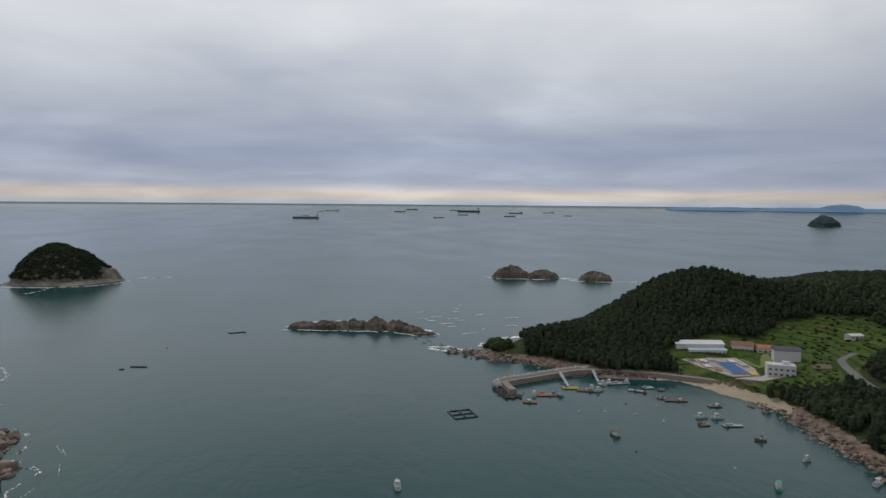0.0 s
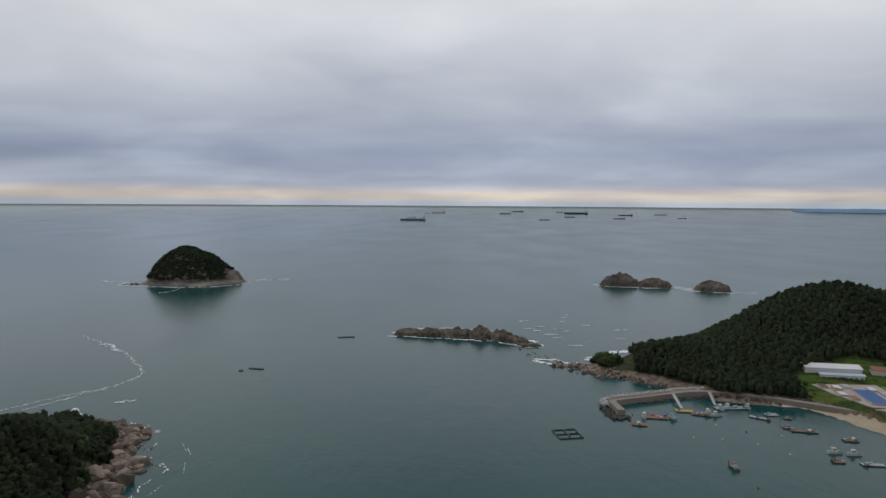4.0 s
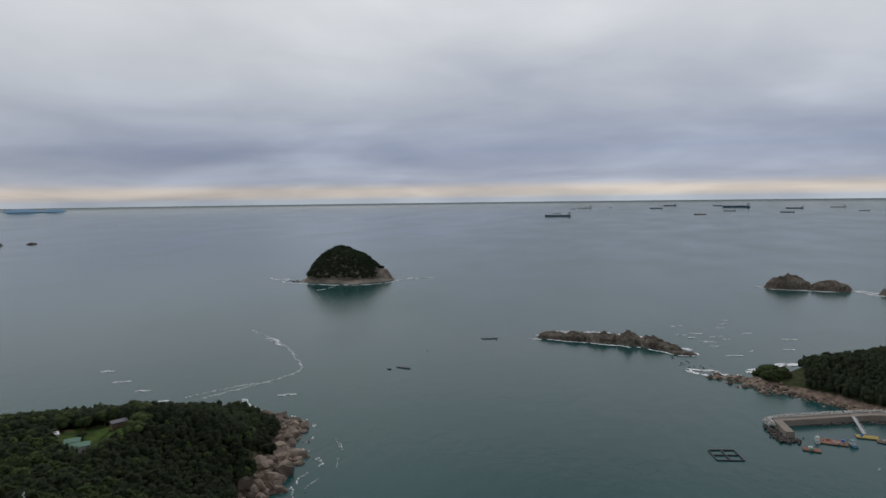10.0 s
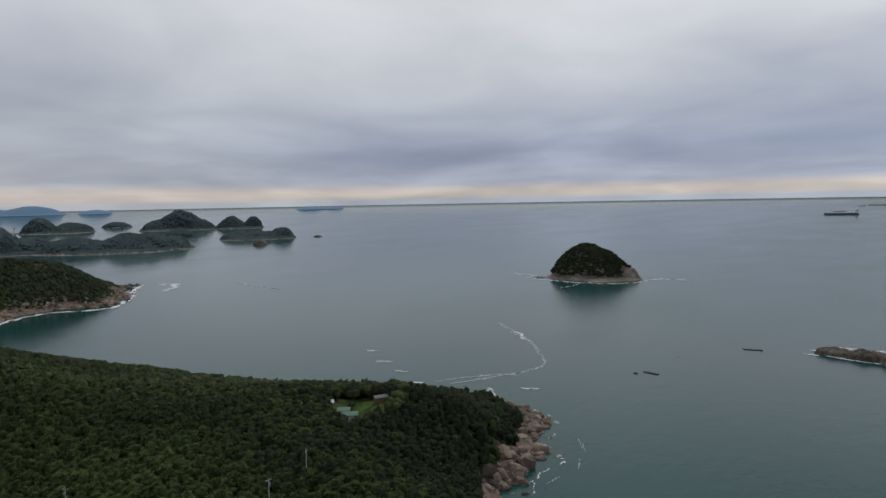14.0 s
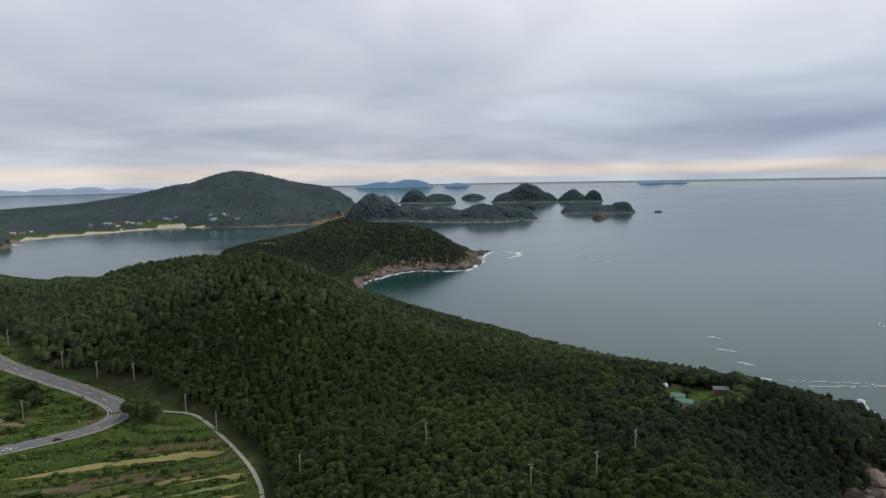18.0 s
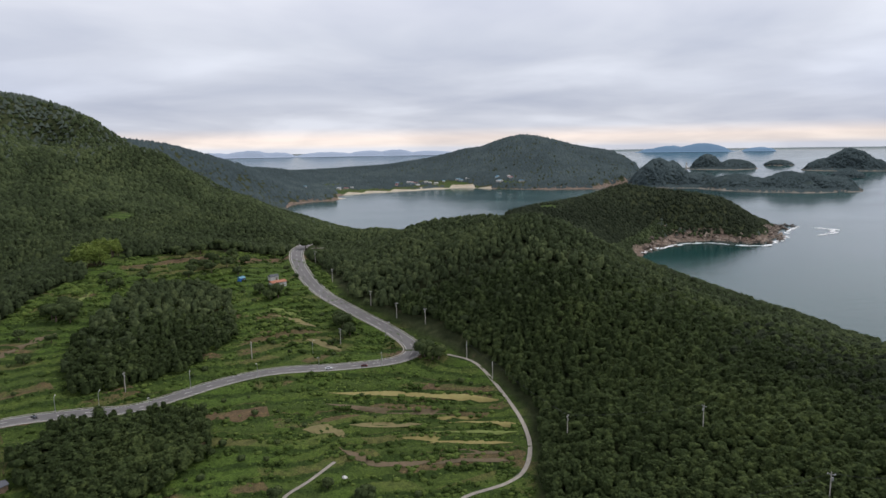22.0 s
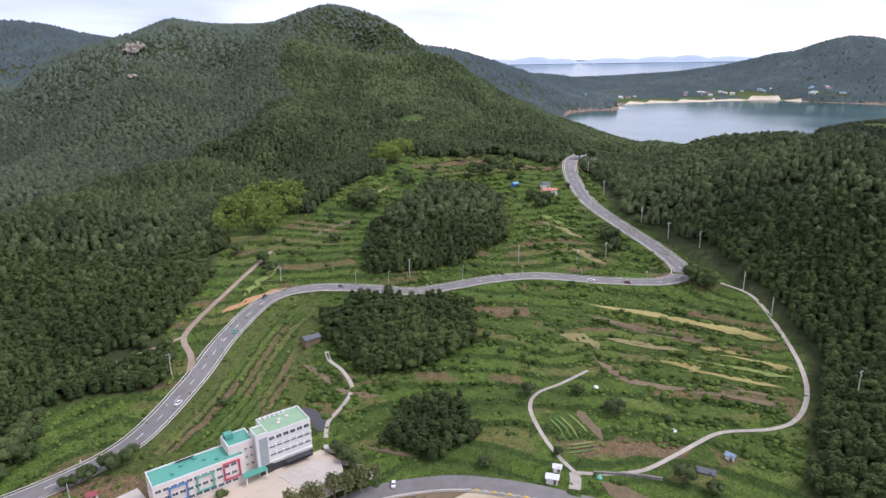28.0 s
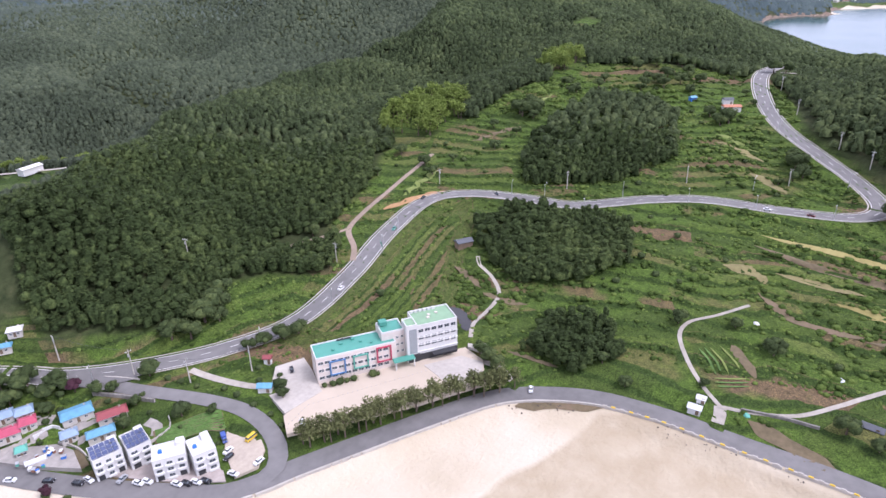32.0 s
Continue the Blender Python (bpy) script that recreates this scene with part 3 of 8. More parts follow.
_lane_pts = [[(x, y, float(landform(np.array(x), np.array(y)))) for x, y in pts] for pts, _, _, _ in LANES]
_road_lines = [(spline(r, 3.0), w) for r, w in ROADS] + [(spline(p, 2.0), l[1]) for p, l in zip(_lane_pts, LANES)]
TERRACE = 1.6
YARD_MAIN = [(-75, -124), (-79, -131), (-88, -132.5), (-94, -138), (-139, -113), (-137, -104), (-128, -96), (-108, -105), (-88, -116)]
YARD_SIDE = [(-93.4, -131.4), (-80, -131.5), (-82, -142), (-92, -153), (-101, -150), (-98.5, -142.6)]
FORECOURT = [(-37, -150.5), (-43, -141), (-50, -131), (-56, -124.5), (-60, -134), (-56, -139), (-48, -147), (-42, -156), (-38, -157)]
GRAVEL = [(-58, -123.6), (-61.5, -134), (-67, -141.5), (-70, -139), (-71.6, -132.5), (-69, -126), (-64, -122)]
HOUSE_YARD = [(-35, -166), (-33.5, -157), (-29, -163), (-23.5, -171), (-20, -177), (-24, -180), (-33, -172)]
FARM_TERRACE = [(222, 400), (224, 380), (232, 354), (250, 355), (258, 372), (262, 400)]
PADS = [(YARD_MAIN, 7.3), (YARD_SIDE, 7.35), (FORECOURT, 4.25), (GRAVEL, 4.85), (HOUSE_YARD, 5.3), (FARM_TERRACE, 7.0)]


ARC_FIELD = [(-95, -168), (-118, -164), (-145, -171), (-190, -184), (-216, -172), (-204, -160), (-184, -150), (-170, -140), (-156, -132), (-140, -128), (-112, -142)]


def terrace_level(x, y, z):
    q = (z + vnoise(x, y, 60, 3) * 2.4) / TERRACE
    # behind the school the terraces run beside the road
    m = inside(ARC_FIELD, x, y) * sstep(0, 7, to_line(ARC_FIELD, x, y, True))
    if np.any(m > 0):
        d = to_line(spline(ROAD_MAIN[4:10], 6.0), x, y)
        q = q * (1 - m) + (200 - (d + vnoise(x, y, 40, 8) * 3.0) / 3.4) * m
    return q


def height(x, y):
    x, y = np.asarray(x, float), np.asarray(y, float)
    s = coast_in(x + 5 * vnoise(x, y, 30, 5), y + 5 * vnoise(x, y, 30, 6))
    r = np.hypot(x, y)
    z = landform(x, y) + vnoise(x, y, 160, 1) * np.clip(s / 80, 0, 1) * (np.clip((r - 250) / 500, 0.12, 1) * 6 + 11 * sstep(420, 620, r) * (1 - sstep(1500, 1900, r)) * (0.5 - np.abs(vnoise(x, y, 170, 13, 2))))
    # ravines down the hillsides
    cut = np.clip(1 - np.abs(vnoise(x, y, 190, 21, 2)) * 2.6, 0, 1) ** 1.2
    z = z - 24 * cut * sstep(360, 520, r) * (1 - sstep(1350, 1700, r)) * sstep(0, 45, 175 - z) * sstep(40, 140, s) * (y < 60)
    valley = inside(VALLEY, x, y) & (to_line(VALLEY, x, y, True) > 6)
    q = terrace_level(x, y, z)
    stepped = z + (np.floor(q) + sstep(0.72, 1.0, q - np.floor(q)) - q) * TERRACE
    z = np.where(valley & (z > 7), stepped, z)
    w = np.where(is_beach(x, y), 70.0, 16.0)
    z = np.where(s > 0, np.maximum(z, 1.0) * sstep(-2, w, s) + 0.25, np.maximum(-9, s * 0.25))
    for pad, pz in PADS:
        px, py = [p[0] for p in pad], [p[1] for p in pad]
        near = (x > min(px) - 6) & (x < max(px) + 6) & (y > min(py) - 6) & (y < max(py) + 6)
        if near.any():
            X, Y = x[near], y[near]
            d = np.where(inside(pad, X, Y), 0.0, to_line(pad, X, Y, True))
            f = 1 - sstep(1.0, 5.0, d)
            z[near] = z[near] * (1 - f) + (pz - 0.35) * f
    gap, to_z = np.full(np.shape(x), 1e9), np.zeros(np.shape(x))
    reach = np.full(np.shape(x), 3.5)
    for line, width in _road_lines:
        near = (x > line[:, 0].min() - 12) & (x < line[:, 0].max() + 12) & (y > line[:, 1].min() - 12) & (y < line[:, 1].max() + 12)
        if not near.any():
            continue
        X, Y = x[near], y[near]
        dd = np.hypot(X[:, None] - line[None, :, 0], Y[:, None] - line[None, :, 1])
        i = dd.argmin(1)
        dn = dd[np.arange(len(i)), i] - width / 2
        closer = dn < gap[near]
        gap[near] = np.where(closer, dn, gap[near])
        to_z[near] = np.where(closer, line[i, 2], to_z[near])
        reach[near] = np.where(closer, 7.0 if width > 5 else 3.5, reach[near])
    f = 1 - sstep(0.8, reach, gap)
    z = z * (1 - f) + (to_z - 0.12) * f
    return z + sea_level(x, y)


def ground_at(x, y):
    return float(height(np.array([float(x)]), np.array([float(y)]))[0])


# ---- ground and sea ----
def axis(lo, a, b, hi, fine, n):
    g = np.geomspace(1, 40, n) - 1
    g /= g[-1]
    return np.concatenate([(a - (a - lo) * g)[::-1][:-1], np.arange(a, b, fine), b + (hi - b) * g])


gx = np.concatenate([axis(-4700, -470, -10, -10, 1.9, 100)[:-100], np.arange(-10, 60, 5.0), np.arange(60, 300, 3.5), 300 + 1300 * (np.geomspace(1, 40, 50) - 1) / 39])
gy = np.concatenate([axis(-3200, -260, 60, 60, 1.9, 90)[:-90], np.arange(60, 200, 5.0), np.arange(200, 490, 3.5), 490 + 700 * (np.geomspace(1, 30, 50) - 1) / 29])
GX, GY = np.meshgrid(gx, gy)
GZ = height(GX.ravel(), GY.ravel()).reshape(GX.shape)
nx, ny = len(gx), len(gy)
V = np.stack([GX.ravel(), GY.ravel(), GZ.ravel()], 1)
I = np.arange(nx * ny).reshape(ny, nx)
Q = np.stack([I[:-1, :-1], I[:-1, 1:], I[1:, 1:], I[1:, :-1]], -1).reshape(-1, 4)
C = V[Q].mean(1)
cs = coast_in(C[:, 0], C[:, 1])
FIELD_B = [(228, 347), (208, 378), (214, 412), (262, 432), (294, 424), (331, 447), (359, 447), (385, 430), (380, 396), (350, 362), (312, 340), (292, 322), (268, 308), (250, 314), (238, 328)]
CLEARINGS = [[(-55, -372), (-80, -358), (-112, -372), (-138, -400), (-134, -428), (-100, -444), (-55, -440)], [(-236, -242), (-250, -266), (-285, -280), (-310, -264), (-298, -240), (-270, -226)], [(-366, -222), (-372, -246), (-398, -244), (-412, -232), (-404, -216)], [(-562, -312), (-528, -316), (-522, -284), (-556, -280)], [(-850, 100), (-826, 100), (-826, 122), (-850, 124)], [(-955, 395), (-935, 395), (-935, 410), (-955, 410)], [(-30, -211), (-46, -208), (-48, -221), (-30, -224)], [(-183, 180), (-182, 200), (-190, 214), (-206, 218), (-222, 212), (-218, 196), (-204, 190), (-197, 180)], [(95, 440), (117, 428), (126, 455), (128, 490), (95, 490)]]
vx, vy, vz = V[:, 0], V[:, 1], V[:, 2]
vs = coast_in(vx, vy)


def signed(poly, x, y):
    d = to_line(poly, x, y, True)
    return np.where(inside(poly, x, y), d, -d)


far_farm = (np.hypot(vx + 1950, vy + 120) < 330) & (landform(vx, vy) < 16) & (vnoise(vx, vy, 90, 31) > 0.02)
field = np.maximum(sstep(-3, 3, signed(VALLEY, vx, vy)), np.maximum(sstep(-6, 6, signed(FIELD_B, vx, vy)), far_farm * 1.0))
for _c in CLEARINGS[:-1]:
    field = np.maximum(field, sstep(-4, 4, signed(_c, vx, vy)))
low = vz - sea_level(vx, vy)
rocky = 1 - sstep(6, 15, vs)
sandy = np.where(inside(BEACH, vx, vy), 1.0, np.where(is_beach(vx, vy), 1 - sstep(2.9, 4.2, low), 0.0))
ground_me = mesh_np("ground", V, Q.ravel(), 4, [M["land"]], None, True)
WET = [(-88, -74), (-106, -72), (-126, -67), (-141, -65), (-150, -53), (-149, -28), (-150, 20), (-110, 20), (-80, -40)]
wet = np.maximum(sstep(-8, 8, signed(WET, vx, vy)), np.hypot(vx - 226, vy - 334) < 40)
TILLED = [ARC_FIELD,
          [(-262, -60), (-262, 10), (-240, 22), (-215, 22), (-205, 5), (-198, -25), (-205, -40), (-225, -60)], [(-270, -100), (-290, -60), (-310, -55), (-340, -90), (-300, -108)]]
tilled = np.max([sstep(-5, 5, signed(p, vx, vy)) for p in TILLED], axis=0)
for nm, vals in (("tilled", tilled), ("wet", wet), ("field", field), ("rocky", rocky), ("sandy", sandy), ("level", terrace_level(vx, vy, landform(vx, vy)))):
    ground_me.attributes.new(nm, "FLOAT", "POINT").data.foreach_set("value", np.asarray(vals, np.float32))
ground = tagged(new("ground", ground_me), "hilly green coastal land with terraced fields and rocky shores", "ground", kind="structure")

ang = np.linspace(0, TAU, 193)[:-1]
rr = np.concatenate([np.linspace(0, 1800, 30)[1:], np.linspace(1800, 4893, 70)[1:]])
V = np.concatenate([[[0, 0, 0]], np.stack([np.outer(rr, -np.sin(ang)), np.outer(rr, np.cos(ang)), np.repeat(np.interp(rr, _R, _Z)[:, None], 192, 1)], -1).reshape(-1, 3)])
F = [(0, 1 + k, 1 + (k + 1) % 192) for k in range(192)]
for j in range(len(rr) - 1):
    a = 1 + j * 192
    F += [(a + k, a + 192 + k, a + 192 + (k + 1) % 192, a + (k + 1) % 192) for k in range(192)]
sea = tagged(new("water", mesh_from("water", V, F, [M["water"]], True)), "calm grey-green sea with light ripples", "sea", kind="structure")


# ---- roads ----
def ribbon(name, pts, width, material, lift=0.0, follow=False, step=3.0, shift=0.0, taper=False):
    L = spline(pts, step)
    t = np.gradient(L[:, :2], axis=0)
    t /= np.linalg.norm(t, axis=1)[:, None] + 1e-9
    nrm = np.stack([-t[:, 1], t[:, 0]], 1)
    vs = []
    wide = np.full(len(L), float(width))
    if taper:
        u = np.linspace(0, 1, len(L))
        wide *= np.clip(np.minimum(u, 1 - u) * 6, 0.12, 1) * (0.85 + 0.3 * vnoise(L[:, 0], L[:, 1], 6, 4))
    for side in (-0.5, -0.17, 0.17, 0.5):
        p = L[:, :2] + nrm * (side * wide + shift)[:, None]
        z = height(p[:, 0], p[:, 1]) if follow else L[:, 2]
        vs.append(np.stack([p[:, 0], p[:, 1], z + lift], 1))
    n = len(L)
    V = np.concatenate(vs)
    F = [(i + k * n, i + 1 + k * n, i + 1 + (k + 1) * n, i + (k + 1) * n) for k in range(3) for i in range(n - 1)]
    return new(name, mesh_from(name, V, F, [material], True))


tagged(ribbon("road", ROAD_MAIN, 8.0, M["asphalt"], 0.05), "grey two-lane asphalt road winding up the valley", "road", kind="structure")
tagged(ribbon("road", ROAD_SHORE, 6.5, M["asphalt"], 0.05), "grey asphalt shore road behind the beach", "road", kind="structure")
tagged(ribbon("road", ROAD_VILLAGE, 5.2, M["asphalt"], 0.09), "narrow asphalt road between the houses", "road", kind="structure")


# ---- islands ----
def islet(name, x, y, rx, ry, h, turn, seed, material, label, peaks=((0, 0, 1, 1),), power=0.8, rough=0.25, n=48, cliff=0.0, crack=0.16, category="island", top=None):
    """A rocky island: rings round a centre, heights from peaks (u, v, height, radius), a broken outline and a cliff foot. Gives the object and its height by unit place."""
    z0 = float(sea_level(np.array(x), np.array(y)))
    s = min(rx, ry)

    def rise(u, v):
        R = np.hypot(u, v)
        prof = np.zeros_like(u)
        for a, b, k, rad in peaks:
            d2 = ((u - a) ** 2 + (v - b) ** 2) / rad ** 2
            prof = np.maximum(prof, k * np.clip(1 - d2, 0, 1) ** power)
        foot = 1 - sstep(0.80, 1.0, R)
        Z = (h * prof * (1 + rough * 1.2 * vnoise(u * rx, v * ry, s * 0.5, seed + 2)) + cliff * (1 + 0.5 * vnoise(u * rx, v * ry, s * 0.3, seed + 3))) * foot
        ridge = 1 - np.abs(vnoise(u * rx, v * ry, s * crack * 2, seed + 4, 3)) * 2
        return Z + rough * s * 0.2 * ridge * foot * np.clip(prof * 4 + 0.3, 0, 1) - 3.0 * sstep(0.97, 1.1, R)
    rings = n // 2
    rho = np.linspace(0, 1.12, rings)
    th = np.linspace(0, TAU, n + 1)[:-1]
    R, T = np.meshgrid(rho, th, indexing="ij")
    u, v = R * np.cos(T), R * np.sin(T)

    def place(u, v):
        T = np.arctan2(v, u)
        edge = 1 + 0.22 * vnoise(np.cos(T) * 2, np.sin(T) * 2, 1.0, seed) + 0.08 * vnoise(np.cos(T) * 9, np.sin(T) * 9, 1.0, seed)
        X, Y = u * rx * edge, v * ry * edge
        c, sn = math.cos(radians(turn)), math.sin(radians(turn))
        return np.stack([X * c - Y * sn + x, X * sn + Y * c + y, rise(u, v) + z0], -1)
    V = place(u, v).reshape(-1, 3) - np.array([x, y, z0])
    F = [(i * n + j, (i + 1) * n + j, (i + 1) * n + (j + 1) % n, i * n + (j + 1) % n) for i in range(rings - 1) for j in range(n)]
    me = mesh_from(name, V, F, [material] + ([top] if top else []))
    if top:
        fz = V[np.array(F)][:, :, 2].mean(1)
        me.polygons.foreach_set("material_index", (fz > max(2.0, h * 0.10)).astype(np.int32))
    ob = new(name, me)
    ob.location = (x, y, z0)
    tagged(ob, label, category)
    return place


# scrub of the far islands, with blue-grey haze painted into its colour
M["scrub"] = mat("island_scrub_haze", (0.056, 0.078, 0.078), 0.95, scale=0.05, vary=0.25, second=(0.08, 0.105, 0.085), spec=0.05)
WOODED_ISLES = []  # (place function, crown radius, number, lowest, reach)
M["isle_rock"] = mat("island_rock", (0.19, 0.165, 0.135), 0.9, scale=0.2, vary=0.5, second=(0.31, 0.27, 0.22), bump=0.8, spec=0.2)
ISLE = islet("island", -405, 928, 73, 56, 45, 8, 11, M["isle_rock"], "round wooded island with a bare rocky shore", peaks=((-0.16, 0, 1, 0.70), (0.12, 0, 0.80, 0.66), (-0.45, 0, 0.5, 0.45), (0.66, 0, 0.28, 0.36)), power=1.0, rough=0.2, n=96, cliff=3)
WOODED_ISLES.append((ISLE, 3.0, 3200, 4.5, 0.86))
for k, (x, y, rx, ry, h, tn, sd) in enumerate([(-50, 566, 12, 8, 4.5, -10, 21), (-28, 564, 15, 9, 6, 4, 31), (-6, 560, 16, 9, 7, 8, 22), (15, 556, 11, 9, 8.5, 0, 28), (33, 550, 11, 8, 7.5, -20, 23), (46, 542, 11, 7, 4, -30, 29), (56, 527, 10, 4, 1.5, -10, 24),
                                  (228, 940, 28, 20, 15, 6, 25), (276, 926, 23, 17, 11, -10, 26), (345, 890, 24, 15, 11.5, -12, 27)]):
    islet("rock", x, y, rx * 1.12, ry * 1.1, h, tn, sd, M["grey_rock"], "bare grey-brown sea rock washed by surf", peaks=((0, 0, 1, 1.05), (0.4, 0.1, 0.75, 0.5), (-0.5, 0, 0.7, 0.45)), power=0.8, rough=0.42, n=72, cliff=0.5, crack=0.3, category="rock")
# the chain of islands in the east and beyond: bearing range, true distance, height, peaks
for (a0, a1, d, h, peaks, cl, cr, num) in [
        (75.9, 68.0, 2080, 74, ((-0.25, 0, 1, 0.75), (0.45, 0, 0.5, 0.5)), 4, 7, 900), (69.5, 58.2, 1990, 44, ((0.2, 0, 1, 0.6), (-0.5, 0, 0.7, 0.5), (0.6, 0, 0.7, 0.45)), 4, 6, 900),
        (56.6, 50.1, 2350, 26, ((0.62, 0, 1.1, 0.36), (-0.35, 0, 0.7, 0.65), (0.1, 0, 0.75, 0.6)), 5, 6, 600), (60.7, 58.3, 2750, 26, ((0, 0, 1, 1),), 3, 6, 200),
        (62.5, 56.4, 3500, 86, ((0.05, 0, 1, 0.75), (-0.55, 0, 0.5, 0.5), (0.5, 0, 0.5, 0.5)), 3, 9, 500), (56.8, 52.6, 3450, 50, ((-0.3, 0, 1, 0.6), (0.55, 0, 0.95, 0.45)), 5, 8, 300),
        (70.8, 65.6, 3600, 66, ((-0.45, 0, 1, 0.5), (0.35, 0, 0.6, 0.65)), 3, 9, 350), (65.3, 63.1, 4180, 24, ((0, 0, 1, 1),), 5, 9, 70), (-37.1, -39.3, 4070, 46, ((0, 0, 1, 1),), 6, 9, 150)]:
    x, y, k = far((a0 + a1) / 2, d)
    half = abs(radians(a0 - a1)) * d * k / 2
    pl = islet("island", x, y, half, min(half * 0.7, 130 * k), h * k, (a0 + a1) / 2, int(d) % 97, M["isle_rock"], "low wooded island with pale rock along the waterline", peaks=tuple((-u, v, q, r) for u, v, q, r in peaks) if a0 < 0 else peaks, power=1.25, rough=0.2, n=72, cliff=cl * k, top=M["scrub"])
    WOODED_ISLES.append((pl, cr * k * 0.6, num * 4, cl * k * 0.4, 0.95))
x, y, k = far(53.1, 1985)
islet("rock", x, y, 22, 14, 13, 53, 61, M["grey_rock"], "small steep sea rock beside an island", power=0.7, rough=0.3, n=40, category="rock")
x, y, k = far(48.2, 2350)
islet("rock", x, y, 16, 9, 5, 48, 62, M["grey_rock"], "small dark reef rock", power=0.7, rough=0.3, n=32, category="rock")
# hills on the horizon, as a plain distance, haze put in by colour and glow
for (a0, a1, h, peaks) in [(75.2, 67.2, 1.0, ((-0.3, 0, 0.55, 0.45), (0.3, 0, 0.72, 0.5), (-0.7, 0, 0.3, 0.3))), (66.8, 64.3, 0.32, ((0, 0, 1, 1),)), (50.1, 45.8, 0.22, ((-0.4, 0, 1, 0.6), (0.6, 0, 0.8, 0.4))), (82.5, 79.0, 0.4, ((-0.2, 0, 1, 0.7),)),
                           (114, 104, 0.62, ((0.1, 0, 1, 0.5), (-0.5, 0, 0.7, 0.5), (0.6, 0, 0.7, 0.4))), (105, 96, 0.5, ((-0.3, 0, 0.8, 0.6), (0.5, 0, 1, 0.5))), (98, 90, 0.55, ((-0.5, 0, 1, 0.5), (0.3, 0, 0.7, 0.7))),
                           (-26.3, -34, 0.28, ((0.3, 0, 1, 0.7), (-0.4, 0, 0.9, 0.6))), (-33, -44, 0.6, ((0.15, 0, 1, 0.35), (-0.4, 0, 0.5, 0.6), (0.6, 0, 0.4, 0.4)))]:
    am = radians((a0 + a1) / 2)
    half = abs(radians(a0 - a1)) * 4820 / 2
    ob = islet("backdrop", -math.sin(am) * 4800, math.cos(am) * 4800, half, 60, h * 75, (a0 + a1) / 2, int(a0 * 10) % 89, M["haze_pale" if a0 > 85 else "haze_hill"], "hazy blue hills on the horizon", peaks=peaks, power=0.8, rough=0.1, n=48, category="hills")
for ob in [o for o in scene.objects if o.name.startswith("backdrop")]:
    ob["kind"] = "structure"


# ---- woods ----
# distance haze is painted into these leaf colours: paler and greyer farther out
M["leaf_far"] = mat("foliage_far_haze", (0.070, 0.090, 0.070), 0.9, scale=0.12, coarse=0.008, vary=0.25, second=(0.10, 0.12, 0.090), island=0.15, bump=0.5, bump_scale=0.35, spec=0.1)
M["leaf_mid"] = mat("foliage_mid_haze", (0.053, 0.068, 0.042), 0.9, scale=0.3, coarse=0.01, vary=0.3, second=(0.088, 0.106, 0.064), island=0.18, bump=0.9, bump_scale=0.5, spec=0.1)
# a slight step from the plain leaf towards the hazed leaf_mid
M["leaf_slope"] = mat("foliage_wood", (0.046, 0.064, 0.028), 0.9, scale=0.6, coarse=0.014, vary=0.38, second=(0.092, 0.117, 0.048), island=0.2, spec=0.08, bump=0.9, bump_scale=1.1)
# farthest woods, bluest with painted haze
M["leaf_haze"] = mat("foliage_distant_haze", (0.064, 0.088, 0.092), 0.95, scale=0.03, coarse=0.006, vary=0.2, second=(0.090, 0.118, 0.116), island=0.05, spec=0.05)
# darker version of the wood's foliage, for headlands, harbour hill and home island
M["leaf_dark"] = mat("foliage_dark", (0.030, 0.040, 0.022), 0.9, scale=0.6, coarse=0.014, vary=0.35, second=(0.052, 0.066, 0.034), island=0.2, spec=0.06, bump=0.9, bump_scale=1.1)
# trees of the far islands, their leaf colour blued by painted haze
M["leaf_isle"] = mat("foliage_island_haze", (0.060, 0.084, 0.088), 0.95, scale=0.05, coarse=0.008, vary=0.2, second=(0.084, 0.112, 0.114), island=0.06, spec=0.05)
M["weed"] = mat("foliage_weeds", (0.060, 0.096, 0.021), 0.85, scale=0.25, vary=0.45, second=(0.118, 0.165, 0.038), island=0.3, bump=0.6, bump_scale=2.0, spec=0.1)

rng = np.random.default_rng(5)


